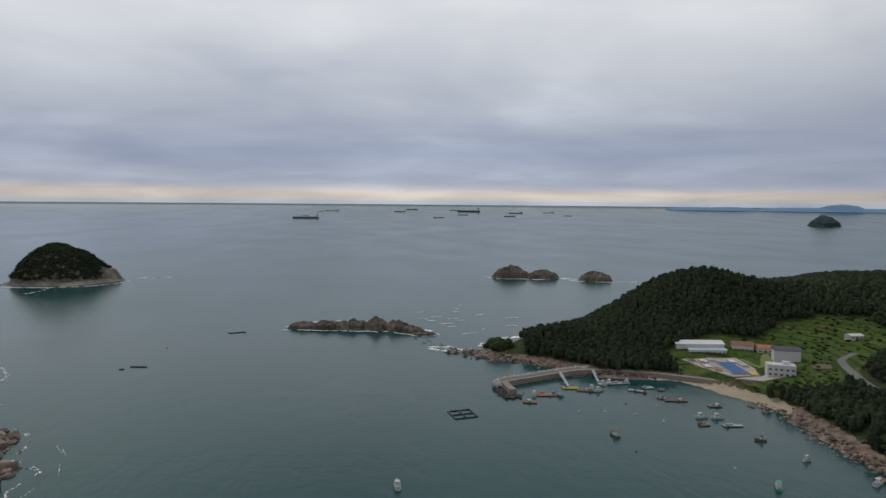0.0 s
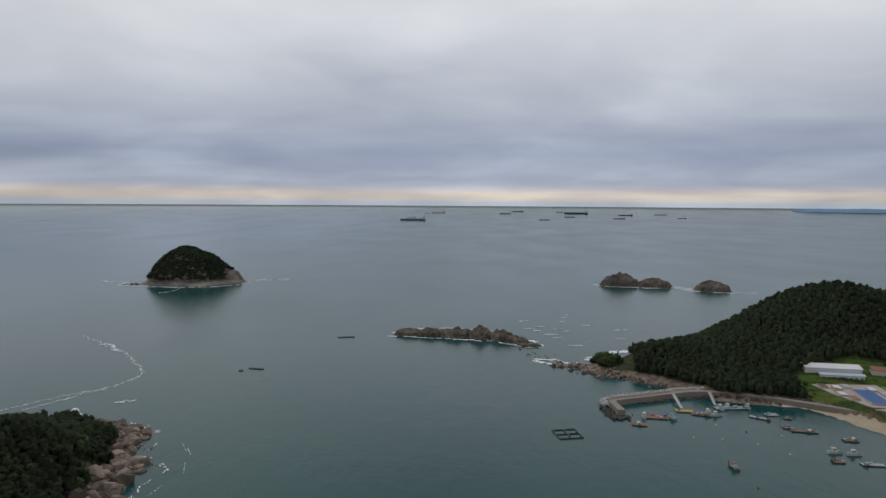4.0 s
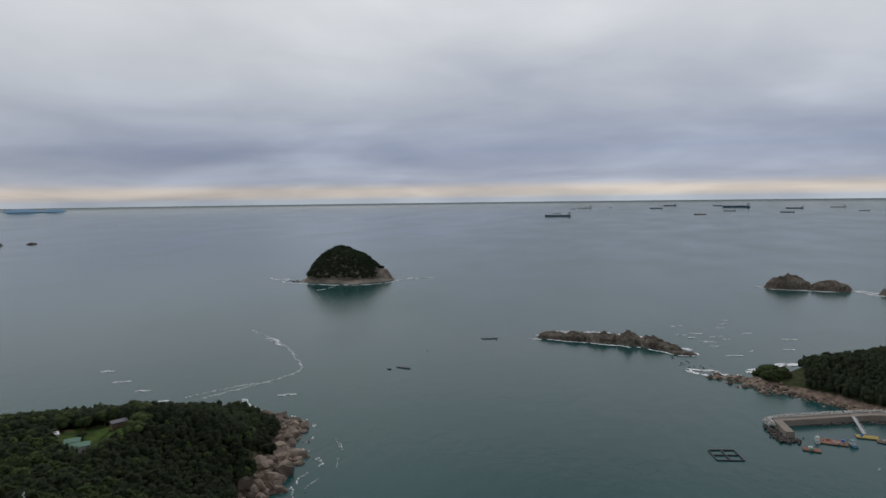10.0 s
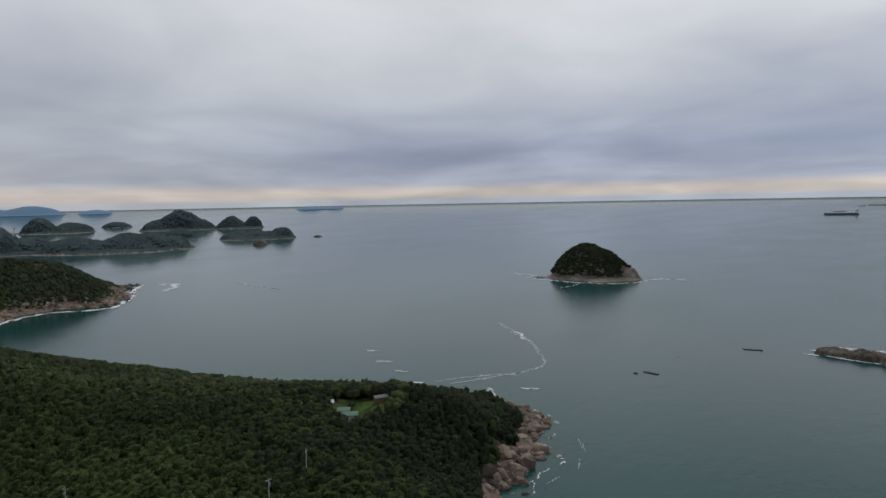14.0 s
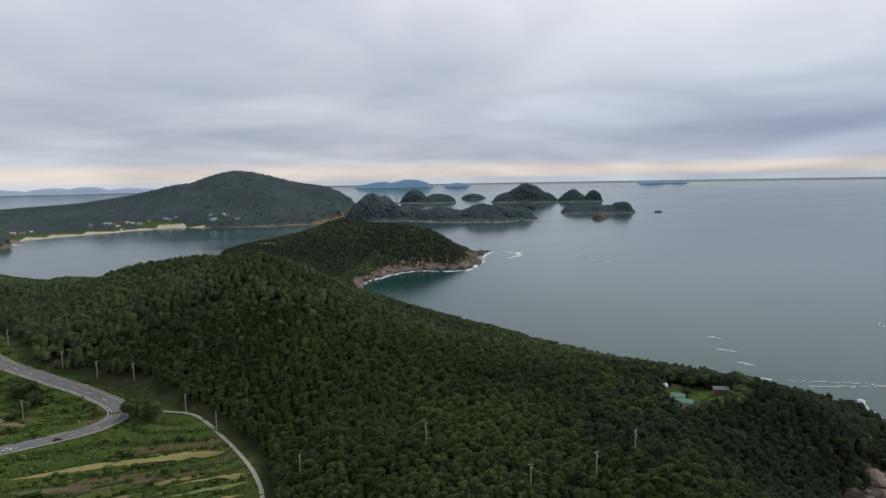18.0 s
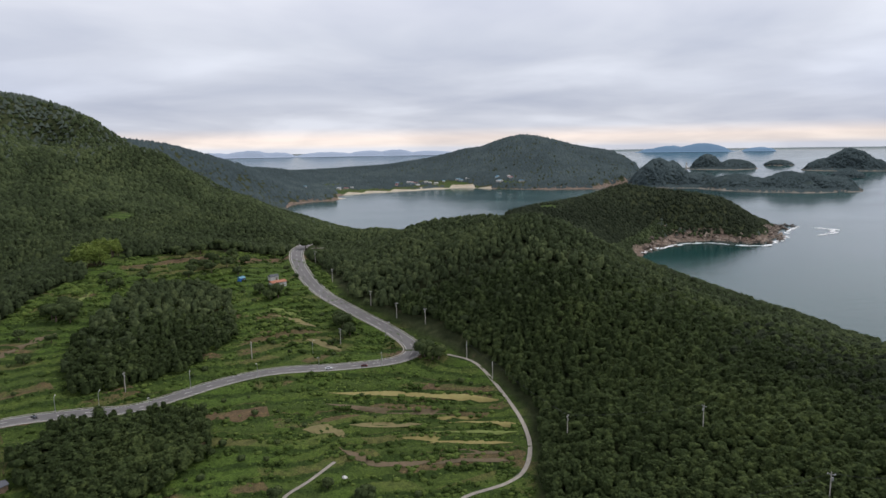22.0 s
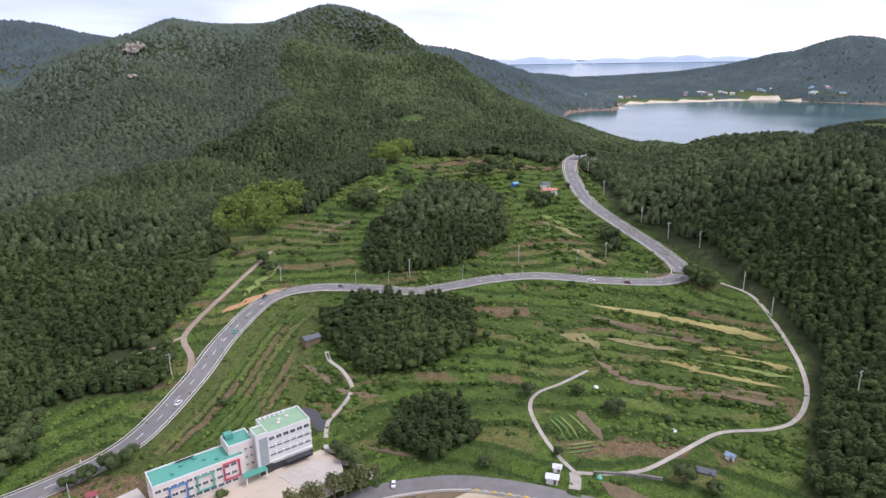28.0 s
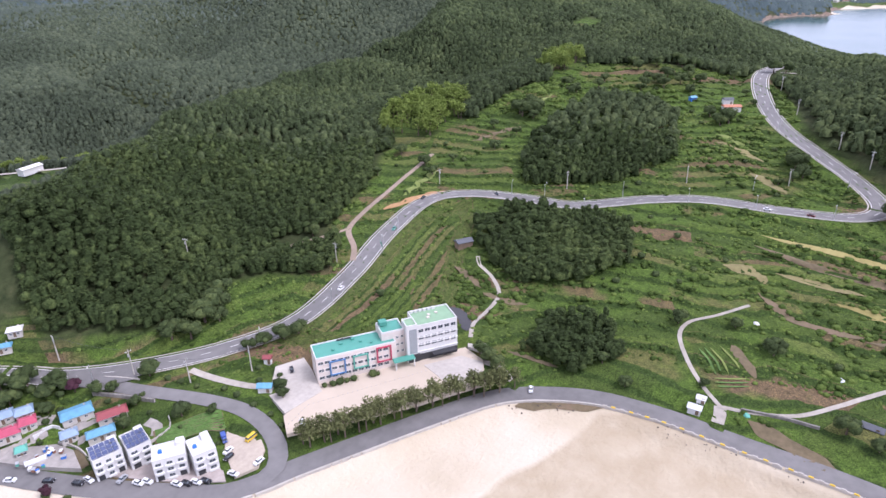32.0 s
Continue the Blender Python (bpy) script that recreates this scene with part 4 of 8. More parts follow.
def crown_shape(leaves, core, seed, flatten=0.8, size=0.2, lumps=7):
    """One crown of unit radius: a core swollen into boughs, with leafy flakes lying on it. Triangles."""
    g = np.random.default_rng(seed)
    B = g.normal(size=(lumps, 3)); B[:, 2] = np.abs(B[:, 2]) * 0.8; B /= np.linalg.norm(B, axis=1)[:, None]
    fat = 0.2 + 0.2 * g.random(lumps)

    def reach(d):
        return 0.72 + np.max(fat * np.clip(1 - (1 - B @ d) * 3.2, 0, 1) ** 0.6)
    bm = bmesh.new()
    bmesh.ops.create_icosphere(bm, subdivisions=core, radius=1.0)
    for v in bm.verts:
        v.co *= reach(np.array(v.co)) * (0.95 + 0.1 * g.random())
        v.co.z *= flatten
    bmesh.ops.delete(bm, geom=[f for f in bm.faces if f.calc_center_median().z < -0.4 * flatten], context="FACES")
    bm.verts.index_update()
    V = [tuple(v.co) for v in bm.verts]
    F = [tuple(w.index for w in f.verts) for f in bm.faces]
    bm.free()
    for _ in range(leaves):
        d = g.normal(size=3); d /= np.linalg.norm(d)
        if d[2] < -0.1:
            d[2] *= -1
        c = d * reach(d) * (0.97 + 0.12 * g.random()) * (1, 1, flatten)
        a = np.cross(d, g.normal(size=3)); a /= np.linalg.norm(a)
        b = np.cross(d, a)
        s = size * (0.6 + 0.8 * g.random())
        tip = d * s * (0.5 * g.random() + 0.15)
        k = len(V)
        V += [tuple(c + a * s + tip), tuple(c - 0.5 * a * s + b * s * 0.8), tuple(c - 0.5 * a * s - b * s * 0.8)]
        F.append((k, k + 1, k + 2))
    return np.array(V), np.array(F)


def wood(name, places, shapes, material, label, kind="stuff"):
    """Many crowns joined: places are rows of x, y, z of the crown's middle, radius, height factor."""
    Vs, Fs, base = [], [], 0
    pick = rng.integers(0, len(shapes), len(places))
    for s, (V, F) in enumerate(shapes):
        p = places[pick == s]
        if not len(p):
            continue
        a = rng.random(len(p)) * TAU
        c, sn = np.cos(a)[:, None], np.sin(a)[:, None]
        X = (V[None, :, 0] * c - V[None, :, 1] * sn) * p[:, 3:4] + p[:, 0:1]
        Y = (V[None, :, 0] * sn + V[None, :, 1] * c) * p[:, 3:4] + p[:, 1:2]
        Z = V[None, :, 2] * p[:, 3:4] * p[:, 4:5] + p[:, 2:3]
        Vs.append(np.stack([X, Y, Z], -1).reshape(-1, 3))
        Fs.append((F[None] + (np.arange(len(p)) * len(V))[:, None, None] + base).reshape(-1, 3))
        base += len(p) * len(V)
    me = mesh_np(name, np.concatenate(Vs), np.concatenate(Fs).ravel(), 3, [material], None, True)
    ob = new(name, me)
    return tagged(ob, label, "trees", kind=kind)


def dome_shape(seed, flatten, dent=0.25):
    """A small uneven leafy dome for trees that stand far off."""
    g = np.random.default_rng(seed)
    V = [(g.normal() * 0.1, g.normal() * 0.1, flatten * (0.9 + 0.2 * g.random()))]
    for z, w in ((0.45, 0.72), (-0.9, 1.0)):
        for k in range(4):
            a, q = TAU * (k + 0.6 * g.random() + 0.3 * z) / 4, w * (0.85 + 0.35 * g.random())
            V.append((math.cos(a) * q, math.sin(a) * q, flatten * (z + dent * g.normal() * (z > 0))))
    F = [(0, 1 + k, 1 + (k + 1) % 4) for k in range(4)]
    for k in range(4):
        a, b, c, d = 1 + k, 1 + (k + 1) % 4, 5 + k, 5 + (k + 1) % 4
        F += [(a, c, d), (a, d, b)]
    return np.array(V), np.array(F)


def tuft_shape(seed, flatten, n=5):
    """A low leafy hummock for woods on the far shores."""
    g = np.random.default_rng(seed)
    V = [(g.normal() * 0.15, g.normal() * 0.15, flatten * (0.85 + 0.3 * g.random()))]
    V += [(math.cos(TAU * k / n) * (0.85 + 0.3 * g.random()), math.sin(TAU * k / n) * (0.85 + 0.3 * g.random()), -1.3 * flatten) for k in range(n)]
    return np.array(V), np.array([(0, 1 + k, 1 + (k + 1) % n) for k in range(n)])


def pine_shape(seed, boughs, flatten=0.9):
    """A pointed crown of boughs that reach out and droop, round a plain core."""
    g = np.random.default_rng(seed)
    V, F = dome_shape(seed + 200, flatten)
    V, F = [tuple(v * (0.86, 0.86, 1.0)) for v in V], [tuple(f) for f in F]
    for _ in range(boughs):
        t = g.random() ** 0.8 * 1.35 - 0.4
        w = np.interp(t, [-0.4, 0.45, 1.0], [0.92, 0.62, 0.1]) * (0.85 + 0.3 * g.random())
        a = g.random() * TAU
        out, side = np.array([math.cos(a), math.sin(a), 0.0]), np.array([-math.sin(a), math.cos(a), 0.0])
        c = out * w + (0, 0, t * flatten)
        q = 0.16 + 0.1 * g.random()
        k = len(V)
        V += [tuple(c + out * q * 1.5 + (0, 0, q * (0.9 * g.random() - 0.2))), tuple(c + side * q - out * q * 0.4 + (0, 0, 0.04)), tuple(c - side * q - out * q * 0.4 + (0, 0, 0.04))]
        F.append((k, k + 1, k + 2))
    return np.array(V), np.array(F)


PINES = [pine_shape(300 + k, 42) for k in range(6)]
PINES_MID = [pine_shape(320 + k, 14, 0.8) for k in range(6)]
NEAR = [crown_shape(56, 1, k, 0.85, 0.13) for k in range(5)]
WOODY = [crown_shape(44, 1, 70 + k, 0.6, 0.13) for k in range(7)]
MID = [crown_shape(6, 1, 10 + k, 0.55, 0.16, 5) for k in range(5)]
MIDFAR = [dome_shape(40 + k, 0.6, 0.1) for k in range(6)]
FAR = [tuft_shape(20 + k, 0.5, 6) for k in range(6)]
HAZE = [tuft_shape(60 + k, 0.42) for k in range(6)]
TUFT = [crown_shape(9, 1, 30 + k, 0.8) for k in range(4)]


def scatter(x0, x1, y0, y1, step):
    X, Y = np.meshgrid(np.arange(x0, x1, step), np.arange(y0, y1, step))
    return X.ravel() + rng.uniform(-0.45, 0.45, X.size) * step, Y.ravel() + rng.uniform(-0.45, 0.45, X.size) * step


def wooded(x, y):
    ok = coast_in(x, y) > 9.5 + 4 * vnoise(x, y, 20, 9)
    ragged = np.where(x < -190, 13.0, 2.0)
    v = inside(VALLEY, x + ragged * vnoise(x, y, 34, 51, 2), y + ragged * vnoise(x, y, 34, 52, 2))
    gv = np.zeros(x.shape, bool)
    for g in GROVES:
        gv |= inside(g, x, y)
    ok &= ~v | gv
    for b in CLEARINGS + [FIELD_B]:
        ok &= ~inside(b, x, y)
    for line, w in _road_lines:
        ok &= to_line(line[::3], x, y) > w / 2 + 4
    ok &= to_line(COAST_ROAD, x, y) > 6.5
    ok &= ~is_beach(x, y) | ((x < -1500) & (coast_in(x, y) > 40))
    # farmland on the far shore
    farm = (np.hypot(x + 1950, y + 120) < 330) & (landform(x, y) < 16) & (vnoise(x, y, 90, 31) > 0.08)
    return ok & ~farm


def drawn_ground(x, y):
    """The height of the ground's own mesh."""
    i, j = np.clip(np.searchsorted(gx, x) - 1, 0, nx - 2), np.clip(np.searchsorted(gy, y) - 1, 0, ny - 2)
    u, v = (x - gx[i]) / (gx[i + 1] - gx[i]), (y - gy[j]) / (gy[j + 1] - gy[j])
    return GZ[j, i] * (1 - u) * (1 - v) + GZ[j, i + 1] * u * (1 - v) + GZ[j + 1, i] * (1 - u) * v + GZ[j + 1, i + 1] * u * v


def grow(x, y, rad, spread=0.35, lift=1.6, share=0.6):
    r = rad * (1 + spread * (rng.random(len(x)) * 2 - 1))
    z = drawn_ground(x, y) + lift + r * share + rng.random(len(x)) * 0.8
    return np.stack([x, y, z, r, 1.0 + 0.35 * rng.random(len(x))], 1)


FOV_A = (-45, 168)


def seen_side(x, y):
    a = np.degrees(np.arctan2(-x, y))
    return (a > FOV_A[0]) & (a < FOV_A[1]) | (a < -180 + 0)


CREST_X = [-1000, -811, -679, -602, -582, -532, -456, -398, -347, -276, -214, -159, -108, -65, -40]
CREST_Y = [-700, -590, -559, -514, -466, -474, -457, -435, -414, -393, -367, -340, -296, -249, -240]
HEADLAND = [(-620, 130), (-760, 190), (-860, 260), (-830, 370), (-960, 500), (-1080, 420), (-1080, 200), (-900, 60), (-760, 60)]
# each farther band takes leaves with more haze in their colour
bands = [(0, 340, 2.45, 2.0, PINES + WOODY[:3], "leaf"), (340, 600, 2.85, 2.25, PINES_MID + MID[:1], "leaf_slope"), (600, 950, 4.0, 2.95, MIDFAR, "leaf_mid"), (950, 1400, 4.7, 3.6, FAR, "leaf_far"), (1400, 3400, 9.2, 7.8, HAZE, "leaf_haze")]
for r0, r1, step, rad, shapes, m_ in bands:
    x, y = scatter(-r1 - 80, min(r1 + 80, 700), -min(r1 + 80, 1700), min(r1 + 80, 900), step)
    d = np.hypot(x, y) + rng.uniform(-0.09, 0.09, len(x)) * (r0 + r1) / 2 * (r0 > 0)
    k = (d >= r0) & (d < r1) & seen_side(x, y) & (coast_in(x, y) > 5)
    x, y = x[k], y[k]
    k = wooded(x, y)
    x, y = x[k], y[k]
    if not len(x):
        continue
    # stands of older and younger trees
    stand = 1 + 0.22 * vnoise(x, y, 26, 81, 2) * (r0 < 900)
    rows_ = grow(x, y, rad * stand, 0.4) if r0 < 600 else grow(x, y, rad * stand, lift=0.3, share=0.25 if r0 < 1400 else 0.2)
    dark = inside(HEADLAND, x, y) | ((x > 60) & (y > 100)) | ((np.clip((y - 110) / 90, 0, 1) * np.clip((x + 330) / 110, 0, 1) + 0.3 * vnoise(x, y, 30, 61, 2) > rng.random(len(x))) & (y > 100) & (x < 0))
    front = (y > np.interp(x, CREST_X, CREST_Y)) & (x < -40)
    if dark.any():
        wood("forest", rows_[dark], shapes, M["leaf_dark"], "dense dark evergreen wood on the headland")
    # leaves behind the crest take the haze-tinted colour, which sets the ridge off
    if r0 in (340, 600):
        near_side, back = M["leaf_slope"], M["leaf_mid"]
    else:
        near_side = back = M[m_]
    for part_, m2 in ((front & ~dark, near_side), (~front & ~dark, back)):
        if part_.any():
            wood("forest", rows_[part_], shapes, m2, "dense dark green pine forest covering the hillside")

# island woods
for pl, cr, num, low, reach in WOODED_ISLES:
    a = rng.random(num) * TAU
    q = np.sqrt(rng.random(num)) * reach
    if pl is ISLE:
        bare = q * np.cos(a) > 0.66 + 0.08 * np.sin(a * 7)
        a, q = a[~bare], q[~bare]
    P = pl(q * np.cos(a), q * np.sin(a))
    lift = P[:, 2] - sea_level(P[:, 0], P[:, 1])
    P = P[lift > low]
    n = len(P)
    r = cr * (0.7 + 0.6 * rng.random(n))
    home = pl is ISLE
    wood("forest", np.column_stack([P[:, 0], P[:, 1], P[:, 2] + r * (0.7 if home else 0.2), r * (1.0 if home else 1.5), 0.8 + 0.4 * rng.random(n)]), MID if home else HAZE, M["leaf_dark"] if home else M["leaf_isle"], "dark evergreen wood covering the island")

# scattered bushes round the harbour fields
x, y = scatter(210, 405, 285, 450, 4.2)
k = inside(FIELD_B, x, y) & (to_line(COAST_ROAD, x, y) > 6) & (rng.random(len(x)) < np.where(y < 345, 0.8, 0.42)) & ~((x > 218) & (x < 268) & (y > 340) & (y < 430)) & ~((x > 255) & (x < 300) & (y > 365) & (y < 420))
x, y = x[k], y[k]
r = 0.8 + 1.4 * rng.random(len(x))
wood("shrubs", np.column_stack([x, y, height(x, y) + r * 0.3, r, np.full(len(x), 0.9)]), MID, M["leaf"], "dark bushes scattered over the harbour fields")


# ---- small builders ----
def colour(name, c, rough=0.7, metal=0.0, vary=0.08, scale=0.8, **k):
    if name not in M:
        M[name] = mat(name, c, rough, metal, vary=vary, scale=scale, **k)
    return M[name]


WHITE = colour("white_paint", (0.62, 0.61, 0.59), 0.6, vary=0.06, scale=0.4)
CREAM = colour("cream_wall", (0.62, 0.55, 0.50), 0.7, vary=0.07, scale=0.4)
GREENROOF = colour("green_roof_coat", (0.07, 0.27, 0.21), 0.6, vary=0.10, scale=0.5)
PALEGREEN = colour("pale_green_roof_coat", (0.21, 0.34, 0.21), 0.6, vary=0.12, scale=0.5)
GLASS = colour("window_glass", (0.07, 0.085, 0.10), 0.12, vary=0.3, scale=0.3, spec=0.6)
DARK = colour("dark_trim", (0.035, 0.036, 0.04), 0.5)
BLUE = colour("blue_paint", (0.03, 0.15, 0.50), 0.5)
TEAL = colour("green_paint", (0.10, 0.34, 0.27), 0.5)
RED = colour("red_paint", (0.50, 0.02, 0.05), 0.5)
BLUEROOF = colour("blue_metal_roof", (0.11, 0.28, 0.40), 0.5, vary=0.2)
GREYBLUE = colour("grey_blue_roof", (0.22, 0.30, 0.40), 0.6, vary=0.15)
REDROOF = colour("red_metal_roof", (0.24, 0.055, 0.06), 0.55, vary=0.15)
PINKROOF = colour("crimson_metal_roof", (0.40, 0.065, 0.11), 0.5, vary=0.15)
METAL = colour("galvanised_steel", (0.45, 0.46, 0.47), 0.45, 0.6)
WOOD = colour("weathered_wood", (0.17, 0.12, 0.08), 0.85, vary=0.3)
RUST = colour("rusty_deck", (0.25, 0.12, 0.08), 0.85, vary=0.4)
SOIL = colour("bare_soil", (0.135, 0.105, 0.058), 0.95, vary=0.3, scale=0.7, second=(0.175, 0.122, 0.078), bump=0.3)
YELLOWCROP = colour("ripening_crop", (0.26, 0.22, 0.075), 0.95, vary=0.2, scale=0.5, second=(0.30, 0.27, 0.10), bump=0.3)
LIMECROP = colour("lime_crop", (0.16, 0.20, 0.05), 0.95, vary=0.25, scale=0.5, bump=0.3)
YARD = colour("school_yard_sand", (0.48, 0.41, 0.325), 0.95, vary=0.07, scale=0.2, spec=0.15)
YELLOW = colour("yellow_paint", (0.62, 0.42, 0.03), 0.5)
LINE = colour("road_line_white", (0.62, 0.61, 0.58), 0.7, vary=0.15)
SOLAR = colour("solar_glass", (0.07, 0.09, 0.18), 0.3, vary=0.2, spec=0.6)
BARK = colour("bark", (0.11, 0.08, 0.06), 0.95, vary=0.3)
RUBBER = colour("rubber", (0.025, 0.025, 0.025), 0.9)
BLACKNET = colour("black_ground_sheet", (0.05, 0.05, 0.055), 0.8)
FOAM = colour("sea_foam", (0.82, 0.84, 0.84), 0.7, vary=0.2, scale=0.6)
VINYL = colour("white_vinyl_sheet", (0.62, 0.64, 0.66), 0.45, vary=0.1)


def add_box(bm, c, s, rz=0.0, taper=1.0):
    """A box by its middle and size; taper narrows the top."""
    m = Matrix.Translation(c) @ Matrix.Rotation(rz, 4, "Z")
    vs = []
    for dz in (-0.5, 0.5):
        k = taper if dz > 0 else 1.0
        for dx, dy in ((-0.5, -0.5), (0.5, -0.5), (0.5, 0.5), (-0.5, 0.5)):
            vs.append(bm.verts.new(m @ Vector((dx * s[0] * k, dy * s[1] * k, dz * s[2]))))
    a, b = vs[:4], vs[4:]
    bm.faces.new(a[::-1]); bm.faces.new(b)
    for i in range(4):
        bm.faces.new((a[i], a[(i + 1) % 4], b[(i + 1) % 4], b[i]))
    return vs


def add_prism(bm, c, s, rise, rz=0.0, along="x", hip=0.0):
    """A pitched roof: eaves at c, ridge along x or y."""
    m = Matrix.Translation(c) @ Matrix.Rotation(rz, 4, "Z")
    hx, hy = s[0] / 2, s[1] / 2
    e = [(-hx, -hy, 0), (hx, -hy, 0), (hx, hy, 0), (-hx, hy, 0)]
    r = [(-hx + hip, 0, rise), (hx - hip, 0, rise)] if along == "x" else [(0, -hy + hip, rise), (0, hy - hip, rise)]
    t = 0.18
    v = [bm.verts.new(m @ Vector(p)) for p in e + r]
    lo = [bm.verts.new(m @ Vector((p[0], p[1], -t))) for p in e]
    if along == "x":
        fs = [(v[0], v[1], v[5], v[4]), (v[2], v[3], v[4], v[5]), (v[3], v[0], v[4]), (v[1], v[2], v[5])]
    else:
        fs = [(v[1], v[2], v[5], v[4]), (v[3], v[0], v[4], v[5]), (v[0], v[1], v[4]), (v[2], v[3], v[5])]
    for f in fs:
        bm.faces.new(f)
    bm.faces.new(lo[::-1])
    for i in range(4):
        bm.faces.new((lo[i], lo[(i + 1) % 4], v[(i + 1) % 4], v[i]))


def add_tube(bm, a, b, r0, r1=None, n=8):
    """A tapered round bar from a to b."""
    a, b = Vector(a), Vector(b)
    q = (b - a).to_track_quat("Z", "Y").to_matrix()
    r1 = r0 if r1 is None else r1
    ra = [bm.verts.new(a + q @ Vector((math.cos(k * TAU / n) * r0, math.sin(k * TAU / n) * r0, 0))) for k in range(n)]
    rb = [bm.verts.new(b + q @ Vector((math.cos(k * TAU / n) * r1, math.sin(k * TAU / n) * r1, 0))) for k in range(n)]
    for k in range(n):
        bm.faces.new((ra[k], ra[(k + 1) % n], rb[(k + 1) % n], rb[k]))
    bm.faces.new(ra[::-1]); bm.faces.new(rb)


def part(name, bm, material, parent, label=""):
    me = bpy.data.meshes.new(name)
    bm.to_mesh(me); bm.free()
    me.materials.append(material)
    ob = new(name, me)
    ob.parent = parent
    if label:
        ob["label"] = label
    return ob


def box(name, c, s, material, parent, label="", rz=0.0, taper=1.0):
    bm = bmesh.new()
    add_box(bm, c, s, rz, taper)
    return part(name, bm, material, parent, label)


def thing(name, x, y, z=None, rz=0.0, label="", category="", group="", kind=""):
    ob = new(name)
    ob.empty_display_size = 0.5
    ob.matrix_basis = pose(x, y, ground_at(x, y) if z is None else z, 0, 0, rz)
    return tagged(ob, label, category, group, kind)


_shared = {}


def shared(name, key, make, material, parent, at, rz=0.0):
    """A part on a mesh that alike parts share."""
    if key not in _shared:
        bm = bmesh.new(); make(bm)
        me = bpy.data.meshes.new(name); bm.to_mesh(me); bm.free()
        me.materials.append(material)
        _shared[key] = me
    ob = new(name, _shared[key])
    ob.parent = parent
    ob.matrix_basis = Matrix.Translation(at) @ Matrix.Rotation(rz, 4, "Z")
    return ob


def window(parent, x, y, z, w, h, face="-y"):
    """A window: frame with its pane, set in a wall that faces -y, +y, -x or +x."""
    rz = {"-y": 0.0, "+x": math.pi / 2, "+y": math.pi, "-x": -math.pi / 2}[face]

    def frame_mesh(bm):
        t = 0.09
        add_box(bm, (0, -0.03, h / 2 - t / 2), (w, 0.14, t)); add_box(bm, (0, -0.03, -h / 2 + t / 2), (w + 0.1, 0.2, t))
        add_box(bm, (-w / 2 + t / 2, -0.03, 0), (t, 0.14, h - 2 * t)); add_box(bm, (w / 2 - t / 2, -0.03, 0), (t, 0.14, h - 2 * t)); add_box(bm, (0, -0.03, 0), (t * 0.7, 0.12, h - 2 * t))
    f = shared("window", ("wf", w, h), frame_mesh, WHITE, parent, (x, y, z), rz)
    shared("pane", ("wp", w, h), lambda bm: add_box(bm, (0, -0.012, 0), (w - 0.18, 0.03, h - 0.18)), GLASS, f, (0, 0, 0))
    return f


def parapet_roof(parent, x0, x1, y0, y1, z, material, lip=0.5, wall=WHITE):
    """A coated flat roof inside a low parapet."""
    box("roof", ((x0 + x1) / 2, (y0 + y1) / 2, z + 0.02), (x1 - x0 - 0.5, y1 - y0 - 0.5, 0.12), material, parent, "coated flat roof")
    bm = bmesh.new()
    t = 0.25
    add_box(bm, ((x0 + x1) / 2, y0 + t / 2, z + lip / 2), (x1 - x0, t, lip)); add_box(bm, ((x0 + x1) / 2, y1 - t / 2, z + lip / 2), (x1 - x0, t, lip))
    add_box(bm, (x0 + t / 2, (y0 + y1) / 2, z + lip / 2), (t, y1 - y0 - 2 * t, lip)); add_box(bm, (x1 - t / 2, (y0 + y1) / 2, z + lip / 2), (t, y1 - y0 - 2 * t, lip))
    part("parapet", bm, wall, parent)


# ---- school ----
SCHOOL = (-95, -135, 152.4)
sch = thing("school", SCHOOL[0], SCHOOL[1], 7.6, SCHOOL[2], "long white school with green flat roofs and coloured window surrounds", "school")
sch.scale = (1, 1, 0.84)
box("wall", (12.6, 4.2, 4.7), (25.2, 8.4, 10.6), CREAM, sch, "cream rendered three-storey wing")
parapet_roof(sch, 0, 25.2, 0, 8.4, 10.0, GREENROOF, 0.5)
box("wall", (25.0, 5.6, 6.2), (7.4, 7.0, 13.6), CREAM, sch, "cream stair block")
parapet_roof(sch, 21.4, 28.7, 2.1, 9.1, 13.0, GREENROOF, 0.6)
box("roof_hut", (23.2, 7.3, 14.2), (2.4, 2.2, 1.6), GREENROOF, sch, "small green roof housing")
box("tower", (30.6, 2.3, 7.4), (3.6, 5.0, 15.8), WHITE, sch, "white stair tower with a glazed front")
box("tower_glass", (30.9, -0.24, 8.6), (2.5, 0.12, 10.5), colour("grey_glazing", (0.30, 0.32, 0.33), 0.25), sch, "tall grey glazing strip")
parapet_roof(sch, 28.8, 32.4, -0.2, 4.8, 15.3, PALEGREEN, 0.5)
box("plinth", (31.0, -0.35, 1.2), (3.8, 0.5, 3.4), DARK, sch, "black tiled ground floor")
box("wall", (39.2, 4.8, 6.9), (13.6, 9.6, 15.0), WHITE, sch, "white four-storey block")
parapet_roof(sch, 32.4, 46.0, 0, 9.6, 14.4, PALEGREEN, 0.6)
box("plinth", (39.4, -0.12, 0.9), (13.0, 0.3, 2.8), DARK, sch, "dark glazed ground floor")
box("canopy", (41.0, -1.2, 2.2), (8.0, 2.2, 0.25), DARK, sch, "dark entrance canopy")
box("canopy", (27.2, -1.3, 2.9), (7.0, 2.8, 0.3), GREENROOF, sch, "green entrance canopy")
for sx in (24.2, 30.2):
    box("canopy_post", (sx, -2.7, 1.3), (0.3, 0.3, 3.1), WHITE, sch)
